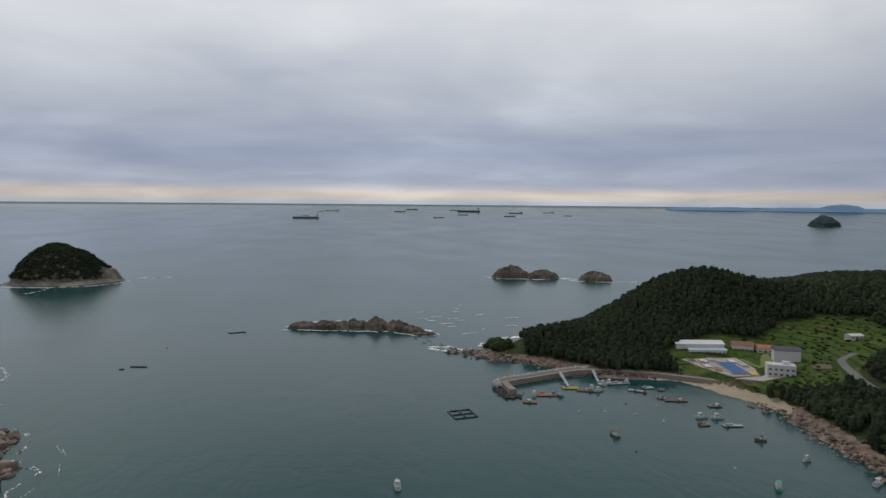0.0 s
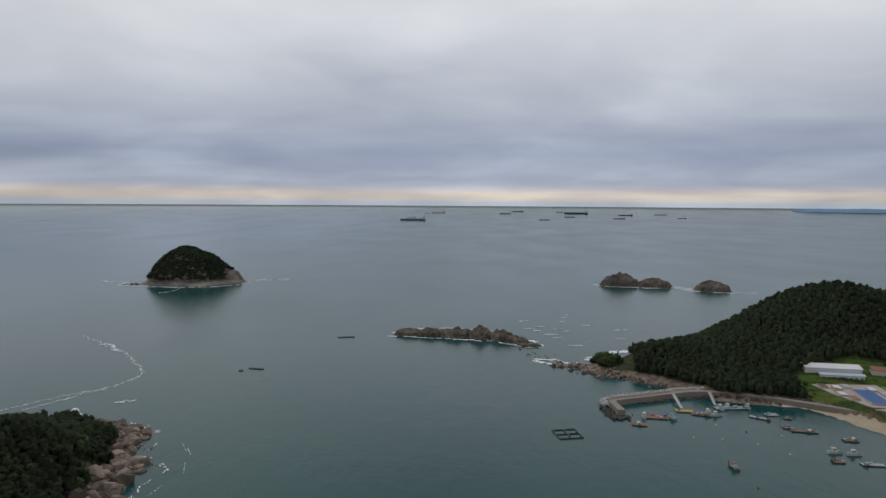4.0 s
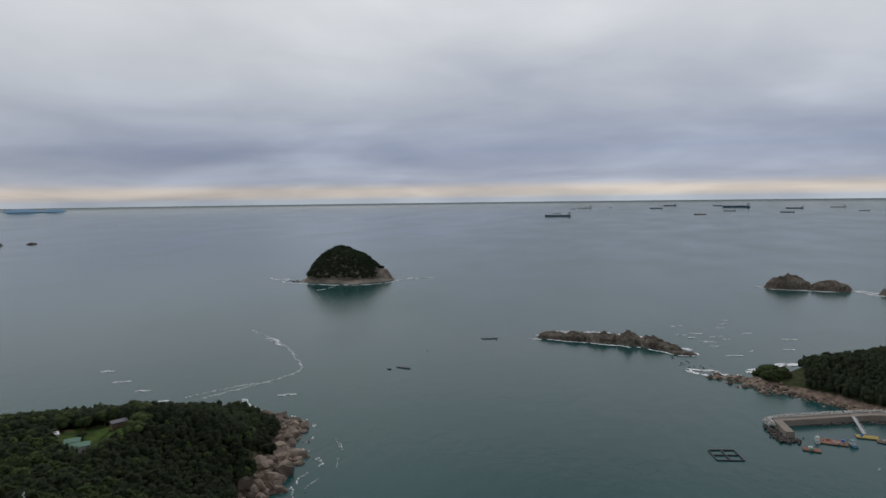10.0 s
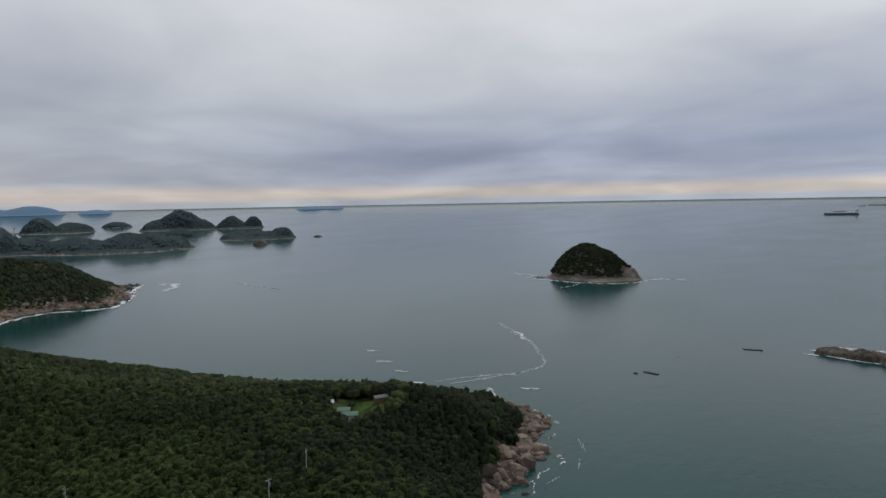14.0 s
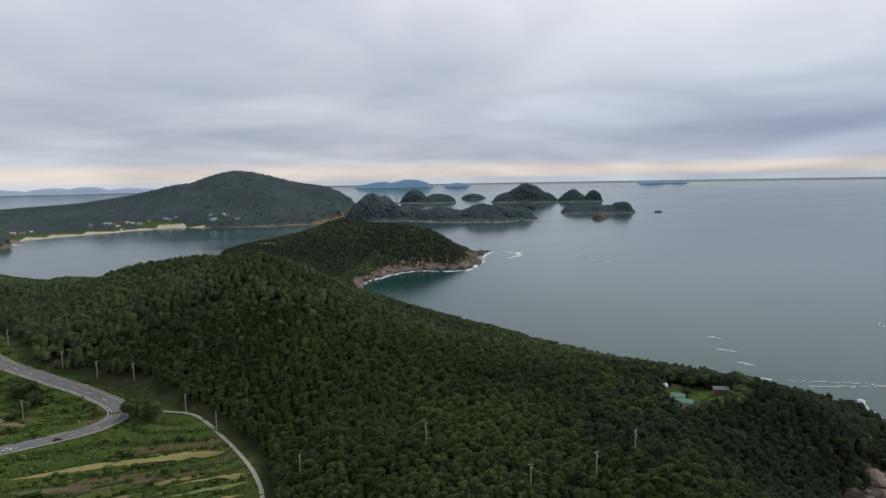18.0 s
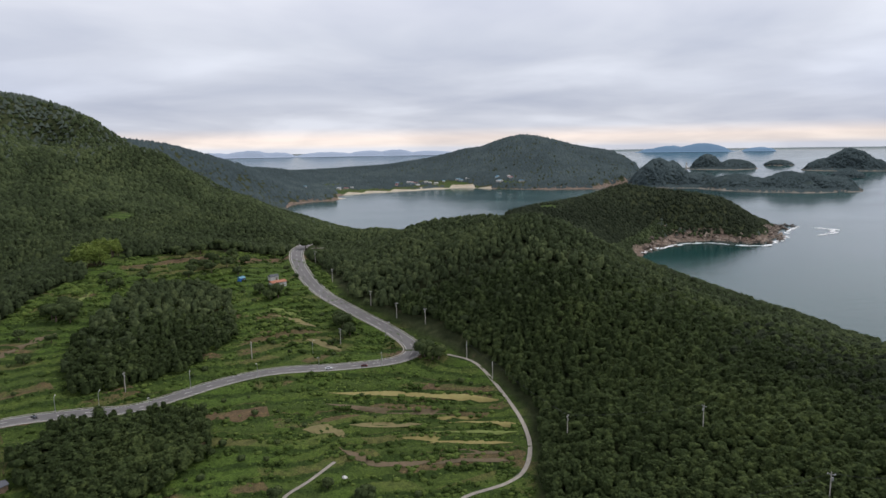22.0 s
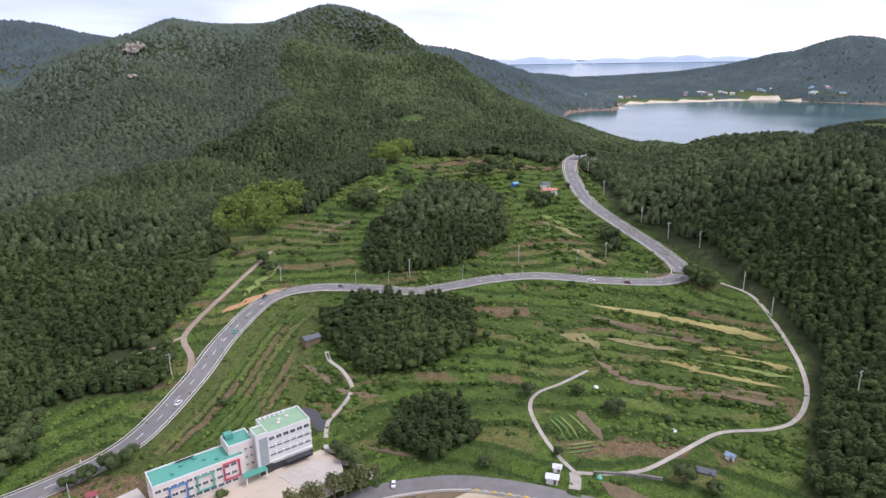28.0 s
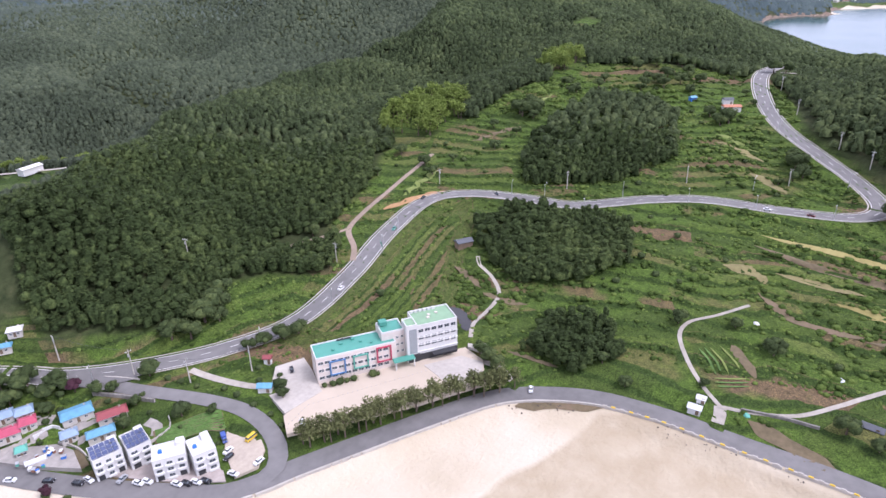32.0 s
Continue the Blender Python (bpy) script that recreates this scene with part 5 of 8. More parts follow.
for z in (4.6, 7.7, 10.8):
    box("ledge", (39.2, -0.14, z - 1.15), (13.8, 0.3, 0.3), WHITE, sch)
for row in range(3):
    for k in range(11):
        window(sch, 1.3 + k * 2.05, 0, 1.9 + row * 3.1, 1.65, 1.3)
    for k in range(2):
        window(sch, 26.3 + k * 1.6, 2.1, 2.2 + row * 3.1 + 2.0, 0.9, 1.0)
for row in range(1, 4):
    for k in range(6):
        window(sch, 33.6 + k * 2.2, 0, 2.6 + row * 3.1 + 0.6, 1.75, 1.5)
    for k in range(3):
        window(sch, 46.0, 2.0 + k * 2.8, 2.6 + row * 3.1 + 0.6, 1.2, 1.2, "+x")
for row in range(3):
    window(sch, 0, 4.2, 1.9 + row * 3.1, 1.0, 1.6, "-x")
for x, w, zc, h, m_, lab in ((6.4, 4.6, 5.1, 5.6, colour("blue_surround", (0.06, 0.17, 0.36), 0.55), "blue"), (13.7, 4.4, 5.4, 5.2, TEAL, "green"), (21.2, 4.4, 6.2, 6.0, colour("red_surround", (0.40, 0.05, 0.09), 0.55), "red")):
    bm = bmesh.new()
    t = 0.4
    add_box(bm, (x, -0.22, zc + h / 2), (w + t, 0.45, t)); add_box(bm, (x, -0.22, zc - h / 2), (w + t, 0.45, t))
    add_box(bm, (x - w / 2, -0.22, zc), (t, 0.45, h - t)); add_box(bm, (x + w / 2, -0.22, zc), (t, 0.45, h - t))
    part("window_surround", bm, m_, sch, lab + " square window surround")
for x, y, s in ((6, 3, 0.8), (9, 5.5, 0.9), (15, 4.5, 0.8), (18, 2.5, 0.7), (13, 6.8, 1.0)):
    box("roof_vent", (x, y, 10.4), (s, s, 0.8), GREENROOF, sch)
box("roof_rail", (10.5, 7.3, 10.8), (5.0, 0.3, 0.5), DARK, sch)
for k in range(6):
    box("air_unit", (33.5 + k * 1.5, 8.8, 15.0), (1.0, 0.6, 1.0), WHITE, sch)
for x, y in ((37.5, 4), (41, 6), (38.3, 5.5)):
    box("roof_vent", (x, y, 14.7), (0.9, 0.9, 0.4), CREAM, sch)


def local(x, y):
    a = radians(SCHOOL[2])
    return SCHOOL[0] + x * math.cos(a) - y * math.sin(a), SCHOOL[1] + x * math.sin(a) + y * math.cos(a)


def slab(name, poly, z, material, label, category="pavement", drop=0.6, kind="structure", follow=0.0):
    """A flat paved sheet with an edge, level at z, or following the ground."""
    bm = bmesh.new()
    top = [bm.verts.new((x, y, (ground_at(x, y) + follow) if follow else z)) for x, y in poly]
    low = [bm.verts.new((v.co.x, v.co.y, v.co.z - drop)) for v in top]
    f = bm.faces.new(top)
    n = len(poly)
    for i in range(n):
        bm.faces.new((top[i], low[i], low[(i + 1) % n], top[(i + 1) % n]))
    bmesh.ops.recalc_face_normals(bm, faces=bm.faces)
    me = bpy.data.meshes.new(name); bm.to_mesh(me); bm.free()
    me.materials.append(material)
    return tagged(new(name, me), label, category, kind=kind)


slab("yard", YARD_MAIN, 7.30, YARD, "pale sandy school yard", "yard", 1.2)
slab("yard", YARD_SIDE, 7.36, colour("pale_concrete", (0.42, 0.385, 0.34), 0.9, vary=0.14), "pale concrete car park beside the school", "yard", 1.2)
slab("yard", [local(33, -3.4), local(46, -3.2), (-136, -103), (-128, -98), (-120, -104)], 7.40, colour("pale_concrete", (0.42, 0.385, 0.34)), "pale concrete court", "yard", 0.5)
slab("pavement", [(-139, -112), (-146, -117), (-150, -121), (-153, -117), (-146, -110), (-140, -104)], 8.1, M["concrete"], "pale concrete apron at the end of a lane", "pavement", 1.5)


# ---- village houses ----
def block_house(x, y, rz, w, d, storeys, roof="flat", z=None, label="white three-storey guest house with a flat roof", rows=3, solar=False, step=0.0):
    h = storeys * 3.0 + 0.3
    ob = thing("house", x, y, (4.2 if z is None else z), rz, label, "house", "white guest houses by the shore road")
    box("wall", (0, d / 2, h / 2), (w, d, h), WHITE, ob)
    parapet_roof(ob, -w / 2, w / 2, 0, d, h, colour("pale_roof", (0.60, 0.60, 0.60), 0.7), 0.6)
    box("stair_hut", (w / 2 - 1.6, d - 1.7, h + 0.9), (2.8, 2.8, 1.8), WHITE, ob)
    for st in range(storeys):
        for k in range(rows):
            xx = -w / 2 + (k + 0.5) * w / rows
            if st == 0 and k % 2 == 0:
                box("doorway", (xx, -0.02, 1.15), (w / rows * 0.6, 0.12, 2.2), DARK, ob, "dark ground-floor opening")
                continue
            window(ob, xx, 0, 1.6 + st * 3.0, w / rows * 0.55, 1.5)
            box("balcony", (xx, -0.42, 0.55 + st * 3.0), (w / rows * 0.8, 0.8, 0.7), WHITE, ob)
        for k in range(2):
            window(ob, w / 2, 2.0 + k * (d - 4.0), 1.6 + st * 3.0, 1.2, 1.2, "+x")
    if solar:
        for i in range(5):
            for j in range(3):
                bm = bmesh.new()
                add_box(bm, (0, 0, 0), (w / 6.2, d / 4.9, 0.06))
                p = part("solar_panel", bm, SOLAR, ob, "dark blue solar panel")
                p.matrix_basis = pose(-w / 2 + 1.0 + i * w / 5.6 * 1.03, 1.6 + j * d / 4.4 * 1.03, h + 1.0 + j * 0.45, 14, 0, 0)
        for i in range(2):
            box("panel_frame", ((i - 0.5) * w * 0.7, d / 2, h + 0.55), (0.12, d * 0.7, 0.9), METAL, ob)
    else:
        box("water_tank", (-w / 4, d / 2, h + 0.6), (1.3, 1.3, 1.1), BLUE, ob, "blue water tank", taper=0.85)
    ob.scale = (0.74, 0.74, 0.68)
    return ob


block_house(-38.2, -149.2, 170, 9.7, 8.8, 3, solar=True, label="white three-storey guest house with solar panels on its roof")
block_house(-45.3, -146.6, 172, 8.0, 10.2, 3, solar=True, rows=2, label="white guest house with tilted solar panels")
block_house(-48.0, -136.3, 153, 11.0, 8.6, 3, label="white stepped guest house facing the beach")
block_house(-55.0, -131.0, 166, 8.0, 9.8, 3, rows=2, label="narrow white guest house beside the car park")
slab("pavement", FORECOURT, 4.25, colour("paved_forecourt", (0.37, 0.32, 0.29), 0.9, vary=0.25, scale=0.6), "pale concrete forecourt of the guest houses", "pavement", 0.5)
slab("pavement", GRAVEL, 4.85, colour("gravel_lot", (0.42, 0.36, 0.29), 0.95, vary=0.15), "dusty gravel car park", "car park", 0.8)


def small_house(x, y, rz, w, d, roof, label, h=2.7, rise=1.1, along="x", z=None):
    ob = thing("house", x, y, z, rz, label, "house", "low village houses")
    box("wall", (0, 0, h / 2 - 0.3), (w, d, h + 0.6), colour("old_plaster", (0.52, 0.49, 0.44), 0.85, vary=0.15), ob)
    bm = bmesh.new()
    add_prism(bm, (0, 0, h), (w + 0.9, d + 0.9), rise, 0, along, 0.8)
    part("roof", bm, roof, ob)
    for k in (-1, 1):
        window(ob, k * w / 4, -d / 2, 1.5, 1.1, 1.0)
    box("door", (0, -d / 2 - 0.02, 1.0), (0.95, 0.1, 2.0), WOOD, ob)
    box("gutter", (0, -d / 2 - 0.45, h - 0.12), (w + 0.8, 0.12, 0.12), METAL, ob)
    box("chimney", (w * 0.3, d * 0.2, h + rise * 0.8), (0.4, 0.4, 0.9), M["concrete"], ob)
    ob.scale = (0.8, 0.8, 0.8)
    return ob


for (x, y, rz, w, d, rf, lab) in [
        (-40.8, -176.5, 168, 10, 6.5, BLUEROOF, "low house with a bright blue metal roof"), (-47.3, -168.3, 164, 9.5, 4.8, REDROOF, "low house with a dull red metal roof"), (-42, -163.6, 164, 8.5, 4, BLUEROOF, "shed with a long blue metal roof"),
        (-25, -184, 166, 7.6, 5.6, PINKROOF, "low house with a crimson metal roof"), (-30.3, -183.6, 166, 5, 5.2, PINKROOF, "small house with a crimson roof"), (-26.5, -192, 166, 6.5, 5.4, GREYBLUE, "old house with a grey-blue roof"),
        (-31.2, -188.8, 166, 5.4, 5.2, GREYBLUE, "low house with a grey-blue roof"), (-19.5, -184, 166, 6, 5, PINKROOF, "low house with a red roof"), (-36.2, -170.8, 165, 5, 4.6, GREYBLUE, "small shed with a pale blue roof"),
        (-36, -217.5, 155, 7, 3.4, BLUEROOF, "farm shed with a blue roof under the wood"), (-41, -218, 155, 5, 4, WHITE, "white farm shed beside the road"), (-13, -192, 166, 8, 6, REDROOF, "low house with a red roof"), (-25.5, -175.7, 166, 3.2, 3.4, TEAL, "small lean-to with a turquoise roof")]:
    small_house(x, y, rz, w, d, rf, lab, z=None)
slab("yard", HOUSE_YARD, 5.3, colour("worn_yard", (0.30, 0.275, 0.25), 0.9, vary=0.3, scale=0.5), "cluttered concrete yard among the houses", "yard", 1.4)
box_rng = random.Random(4)
for k in range(14):
    cx, cy = box_rng.uniform(-33, -23), box_rng.uniform(-173, -164)
    cr = thing("crate", cx, cy, 5.3, box_rng.uniform(0, 180), box_rng.choice(["blue plastic crate in a yard", "stack of pale boxes in a yard", "rusty metal tub in a yard"]), "crate", "clutter in the village yard")
    sw = box_rng.uniform(0.6, 1.3)
    box("tub", (0, 0, 0.4), (sw, sw * 0.7, 0.8), box_rng.choice([BLUE, WHITE, RUST, TEAL]), cr, taper=1.08)
    box("lid", (0, 0, 0.84), (sw * 1.1, sw * 0.78, 0.08), box_rng.choice([WHITE, METAL, BLUE]), cr)
vg = thing("greenhouse", -26.8, -169.2, 5.3, 168, "low white vinyl tunnel in a yard", "greenhouse")
bm = bmesh.new()
for i in range(9):
    a0, a1 = i * math.pi / 9, (i + 1) * math.pi / 9
    q = [bm.verts.new((sx * 2.6, math.cos(a) * 0.8, math.sin(a) * 0.9)) for a, sx in ((a0, -1), (a0, 1), (a1, 1), (a1, -1))]
    bm.faces.new(q)
part("cover", bm, VINYL, vg)
for sx in (-2.6, 0, 2.6):
    box("hoop", (sx, 0, 0.44), (0.08, 1.5, 0.86), METAL, vg)


# sheds in the fields
def hut(x, y, rz, w, d, h, roof, wall, label, rise=0.9, z=None):
    ob = thing("shed", x, y, z, rz, label, "shed")
    box("wall", (0, 0, h / 2 - 0.3), (w, d, h + 0.6), wall, ob)
    bm = bmesh.new(); add_prism(bm, (0, 0, h), (w + 0.7, d + 0.7), rise)
    part("roof", bm, roof, ob)
    box("door", (w / 4, -d / 2 - 0.02, 0.95), (0.9, 0.08, 1.9), WOOD, ob)
    return ob


hut(-186, -152, 155, 6.5, 4, 2.6, colour("slate_roof", (0.09, 0.095, 0.11), 0.6), WOOD, "dark-roofed farm shed at the wood's edge")
hut(-372, -112, 130, 9, 5, 3, colour("terracotta_roof", (0.40, 0.17, 0.10), 0.7), WHITE, "small white roadside house with a terracotta roof")
hut(-380, -117, 130, 5, 4, 3, colour("slate_roof", (0.09, 0.095, 0.11)), WHITE, "small white roadside shed")
hut(-372, -134, 150, 3.6, 2.4, 1.8, BLUEROOF, BLUE, "bright blue field shed")
hut(-158.2, -43.5, 100, 3.4, 2.2, 2.0, VINYL, WHITE, "white kiosk beside the shore road")
hut(-161.3, -43.0, 100, 2.2, 1.8, 1.6, WHITE, WHITE, "white hut at the lane's mouth")
hut(-82.5, -144.5, 130, 4, 2.2, 1.9, BLUEROOF, WHITE, "small shelter with a blue roof beside the school")
hut(-91.5, -156, 130, 2.2, 1.8, 2.2, REDROOF, WHITE, "tiny white shed with a red roof")
hut(-178, -3, 90, 5, 2.4, 1.3, colour("slate_roof", (0.09, 0.095, 0.11)), WOOD, "low dark vegetable shed")
hut(-186, 3, 70, 2.2, 1.6, 1.5, GREYBLUE, WHITE, "small grey-roofed field hut")
hut(-545, -196, 120, 7, 5, 3, WHITE, WHITE, "white house among the trees on the slope")
hut(-470, -215, 120, 6, 4, 3, WHITE, WHITE, "small white house among the trees")
hut(-191, 186, 40, 8, 5, 3.2, colour("moss_green_roof", (0.07, 0.17, 0.115), 0.6, vary=0.15), WHITE, "house with a green roof in a clifftop clearing")
hut(-197.5, 190, 40, 5, 4.5, 3.0, M["moss_green_roof"], WHITE, "low wing with a green roof in a clifftop clearing")
hut(-196, 212, 60, 6, 3.5, 2.6, colour("slate_roof", (0.09, 0.095, 0.11)), WOOD, "dark cabin at the edge of a clifftop lawn")
hut(-212, 193, 60, 6, 3, 2.4, VINYL, WHITE, "pale shed in a clifftop clearing")
hut(-105, -395, 20, 12, 5, 3.0, WHITE, WHITE, "long white barn in the side valley")
hut(-86, -410, 20, 9, 4, 2.6, VINYL, WHITE, "white greenhouse in the side valley")
for x, y, c in ((-164, -31, TEAL), (-205, -42, WHITE), (-193, -14, VINYL), ):
    tarp = thing("tarpaulin", x, y, None, 40, "sheet over a heap in the fields", "tarpaulin")
    bm = bmesh.new()
    bmesh.ops.create_icosphere(bm, subdivisions=2, radius=1.0)
    for v in bm.verts:
        v.co = Vector((v.co.x * 1.3, v.co.y * 0.9, max(-0.1, v.co.z * 0.55 + 0.1 * math.sin(v.co.x * 9))))
    part("cover", bm, c, tarp)
    bm = bmesh.new(); add_tube(bm, (-1.6, 0, 0.2), (1.6, 0, 0.25), 0.07)
    part("rope", bm, WOOD, tarp)


# ---- lanes, field strips, road lines ----
colour("lane_concrete", (0.34, 0.31, 0.265), 0.9, vary=0.25, scale=0.5)
colour("stony_track", (0.27, 0.21, 0.16), 0.95, vary=0.25)
for pts, (_, w, m_, lab) in zip(_lane_pts, LANES):
    tagged(ribbon("lane", pts, w, M["lane_concrete" if m_ == "concrete" else "stony_track"], 0.04, step=2.0), lab, "lane", kind="structure")

STRIPS = [
    ([(-258, -58), (-259, -33), (-257, -11), (-254, 4), (-251, 14)], 5.5, YELLOWCROP), ([(-241, -14), (-241, 1), (-239, 12), (-236, 21)], 3.4, YELLOWCROP), ([(-235, -16), (-234.5, -1), (-233, 10), (-232, 20)], 3.2, LIMECROP),
    ([(-228.5, -24), (-228.5, -6), (-227, 7), (-226, 18)], 3.6, YELLOWCROP), ([(-250, -58), (-247, -38), (-246, -16), (-246, -6)], 3.2, SOIL), ([(-237, -46), (-237, -32), (-238, -17)], 4.2, colour("dry_stubble", (0.19, 0.165, 0.07), 0.95, vary=0.25)),
    ([(-222, -47), (-214.5, -35), (-214, -23), (-216, -12)], 3.8, SOIL), ([(-214, -12), (-216, -4), (-216, 7), (-215, 17)], 3.0, SOIL), ([(-221, -10), (-222, 2), (-221, 16)], 2.4, SOIL),
    ([(-231, -63), (-233, -54), (-229, -46)], 5.0, colour("dry_stubble", (0.19, 0.165, 0.07))), ([(-166, -127), (-168, -118), (-171, -110)], 3.2, SOIL), 
     ([(-173, -146), (-171, -135), (-168, -129)], 3.6, SOIL),
    ([(-146, -101), (-148, -92), (-150, -84)], 2.0, SOIL), ([(-185, -198), (-195, -196), (-207, -193), (-216, -188)], 4.0, colour("orange_bank", (0.36, 0.21, 0.10), 0.95, vary=0.2)), ([(-192, -45), (-186, -40), (-181, -34)], 4.0, SOIL),
    ([(-262, -208), (-275, -203), (-290, -196)], 4.0, SOIL), ([(-297, -60), (-304, -70), (-309, -80)], 5.0, colour("dry_stubble", (0.19, 0.165, 0.07))),
    ([(-145, -117), (-150, -123), (-152, -131)], 5.0, BLACKNET), ([(-157, -6), (-160, -18), (-162, -30)], 6.0, SOIL), ([(-330, -84), (-336, -96), (-340, -108)], 4.0, LIMECROP), ([(-322, -78), (-328, -90), (-331, -104)], 4.0, colour("dry_stubble", (0.19, 0.165, 0.07))),
    ([(-200, -200), (-214, -202), (-228, -203)], 4.0, LIMECROP), ([(-300, -205), (-318, -205), (-335, -205)], 4.0, LIMECROP)]
tagged(ribbon("gravel_patch", [(-128, -85, 0), (-135, -80, 0), (-141, -72, 0), (-144.5, -64, 0)], 6.5, SOIL, 0.10, True, 1.5, taper=True), "brown gravelly patch at the head of the beach", "gravel", kind="structure")
for pts, w, m_ in STRIPS:
    ob = ribbon("field_strip", [(x, y, 0) for x, y in pts], w, m_, 0.16, True, 1.5, taper=True)
    tagged(ob, "narrow cultivated strip on a terrace", "field strip", "terrace strips")


# weeds and low shrubs: rank growth on the banks, along the strips and over the fallow ground
strip_lines = [(spline([(x, y, 0) for x, y in pts], 1.5), w) for pts, w, _ in STRIPS]
x, y = scatter(-450, -20, -250, 60, 1.45)
k = inside(VALLEY, x, y) & (to_line(VALLEY, x, y, True) > 0.5)
x, y = x[k], y[k]
lf = landform(x, y)
lv = terrace_level(x, y, lf)
in_till = np.zeros(len(x), bool)
for p in TILLED:
    in_till |= inside(p, x, y)
thick = vnoise(x, y, 45, 71)
k = ((lv - np.floor(lv) > 0.68) & (rng.random(len(x)) < 0.55)) | ((thick > -0.05) & ~in_till & (rng.random(len(x)) < 0.5)) | (rng.random(len(x)) < 0.04)
k &= (coast_in(x, y) > 60) & (lf > 5.0)
for line, w in _road_lines:
    k &= to_line(line[::3], x, y) > w / 2 + 1.4
for line, w in strip_lines:
    d = to_line(line[::2], x, y)
    k = (k & (d > w * 0.42)) | ((d > w * 0.40) & (d < w * 0.40 + 1.2) & (rng.random(len(x)) < 0.7) & (lf > 5.0))
for pad, _ in PADS[:5]:
    k &= ~inside(pad, x, y) & (to_line(pad, x, y, True) > 1)
k &= ~(np.abs((x + 114) * 0.5 + (y + 125) * 0.87) < 9) | (np.hypot(x + 114, y + 130) > 34)
x, y, thick = x[k], y[k], thick[k]
r = (0.3 + 0.55 * rng.random(len(x)) ** 2) * np.where(vnoise(x, y, 30, 72) > 0.1, 1.8, 1.05) * np.where(x < -300, 1.4, 1.0)
rows_ = np.column_stack([x, y, height(x, y) + r * 0.05, r * 1.35, np.full(len(x), 0.75)])
big_ = r > 0.75
wood("shrubs", rows_[big_], TUFT, M["weed"], "rank green bushes over the fallow terraces")
wood("shrubs", rows_[~big_], MIDFAR, M["weed"], "low green weeds along the terrace banks")

_ml = spline(ROAD_MAIN, 3.0)
for sh in (-3.55, 3.55):
    tagged(ribbon("road_line", ROAD_MAIN, 0.22, LINE, 0.085, shift=sh), "worn white edge line on the road", "road line", kind="structure")
dash = []
for i in range(2, len(_ml) - 3, 3):
    dash.append(i)
bm = bmesh.new()
for i in dash:
    a, b = Vector(_ml[i]), Vector(_ml[i] + (_ml[i + 1] - _ml[i]) * 1.0)
    t = (b - a).normalized(); nn = Vector((-t.y, t.x, 0)) * 0.11
    bm.faces.new([bm.verts.new(p + Vector((0, 0, 0.085))) for p in (a - nn, b - nn, b + nn, a + nn)])
me = bpy.data.meshes.new("road_line"); bm.to_mesh(me); bm.free(); me.materials.append(LINE)
tagged(new("road_line", me), "dashed white centre line on the road", "road line", kind="structure")
for sh in (-4.7, 4.7):
    tagged(ribbon("kerb", ROAD_MAIN, 0.5, M["concrete"], 0.18, shift=sh), "low pale concrete kerb along the road", "kerb", kind="structure")

# the sea wall with its painted blocks
_sl = spline(ROAD_SHORE[7:], 2.4)
wall_line = []
for i in range(1, len(_sl) - 1):
    t = _sl[i + 1] - _sl[i - 1]; t /= np.hypot(t[0], t[1])
    wall_line.append((_sl[i][0] + t[1] * 4.1, _sl[i][1] - t[0] * 4.1, _sl[i][2], math.atan2(t[1], t[0])))
sw = thing("sea_wall", -100, -100, 4, 0, "concrete sea wall with yellow-painted blocks along the beach", "wall", kind="structure")
sw.matrix_basis = Matrix.Identity(4)
for i in range(0, len(wall_line) - 1):
    x, y, z, a = wall_line[i]
    shared("wall_block", ("swb", i % 2), lambda bm: add_box(bm, (0, 0, -0.9), (2.5, 0.5, 3.0)), (M["concrete"]), sw, (x, y, z), a)
    if i > len(wall_line) * 0.5:
        shared("kerb_block", ("swk", i % 2), lambda bm: add_box(bm, (0, 0, 0.75), (1.25, 0.4, 0.35), 0, 0.9), YELLOW if i % 2 else M["concrete"], sw, (x, y, z), a)


# ---- poles and lamps ----
def utility_pole(x, y, h=9.5, rz=0, lamp=False, z=None):
    ob = thing("utility_pole", x, y, z, rz, "grey concrete utility pole with a crossarm" if not lamp else "slim steel street lamp beside the road", "pole" if not lamp else "street lamp", "poles along the roads")
    bm = bmesh.new(); add_tube(bm, (0, 0, -0.5), (0, 0, h), 0.22 if not lamp else 0.13, 0.13 if not lamp else 0.08)
    part("post", bm, M["concrete"] if not lamp else METAL, ob)
    if lamp:
        bm = bmesh.new(); add_tube(bm, (0, 0, h - 0.1), (1.7, 0, h + 0.35), 0.07)
        part("arm", bm, METAL, ob)
        box("lamp_head", (2.0, 0, h + 0.36), (0.8, 0.3, 0.18), WHITE, ob, taper=0.7)
    else:
        box("crossarm", (0, 0, h - 0.7), (2.0, 0.14, 0.16), METAL, ob)
        for k in (-0.85, 0.85):
            bm = bmesh.new(); add_tube(bm, (k, 0, h - 0.62), (k, 0, h - 0.3), 0.09, 0.06, 6)
            part("insulator", bm, WHITE, ob)
        bm = bmesh.new(); add_tube(bm, (0.32, 0, h - 2.4), (0.32, 0, h - 1.5), 0.25)
        part("transformer", bm, METAL, ob, "grey pole transformer")
    return ob


POLES = [(-60, -181.5), (-70, -166), (-86, -157), (-47, -204), (-144, -183), (-218, -193), (-248, -141), (-285, -100), (-306, -62), (-329, -36), (-317, -20), (-378, -80), (-281, 1), (-160, 60), (-159, 96), (-152, 115), (-156, 133), (-219, 37), (-264, 12), (-205, 80), (-345, -52), (-420, -100), (-100, -215)]
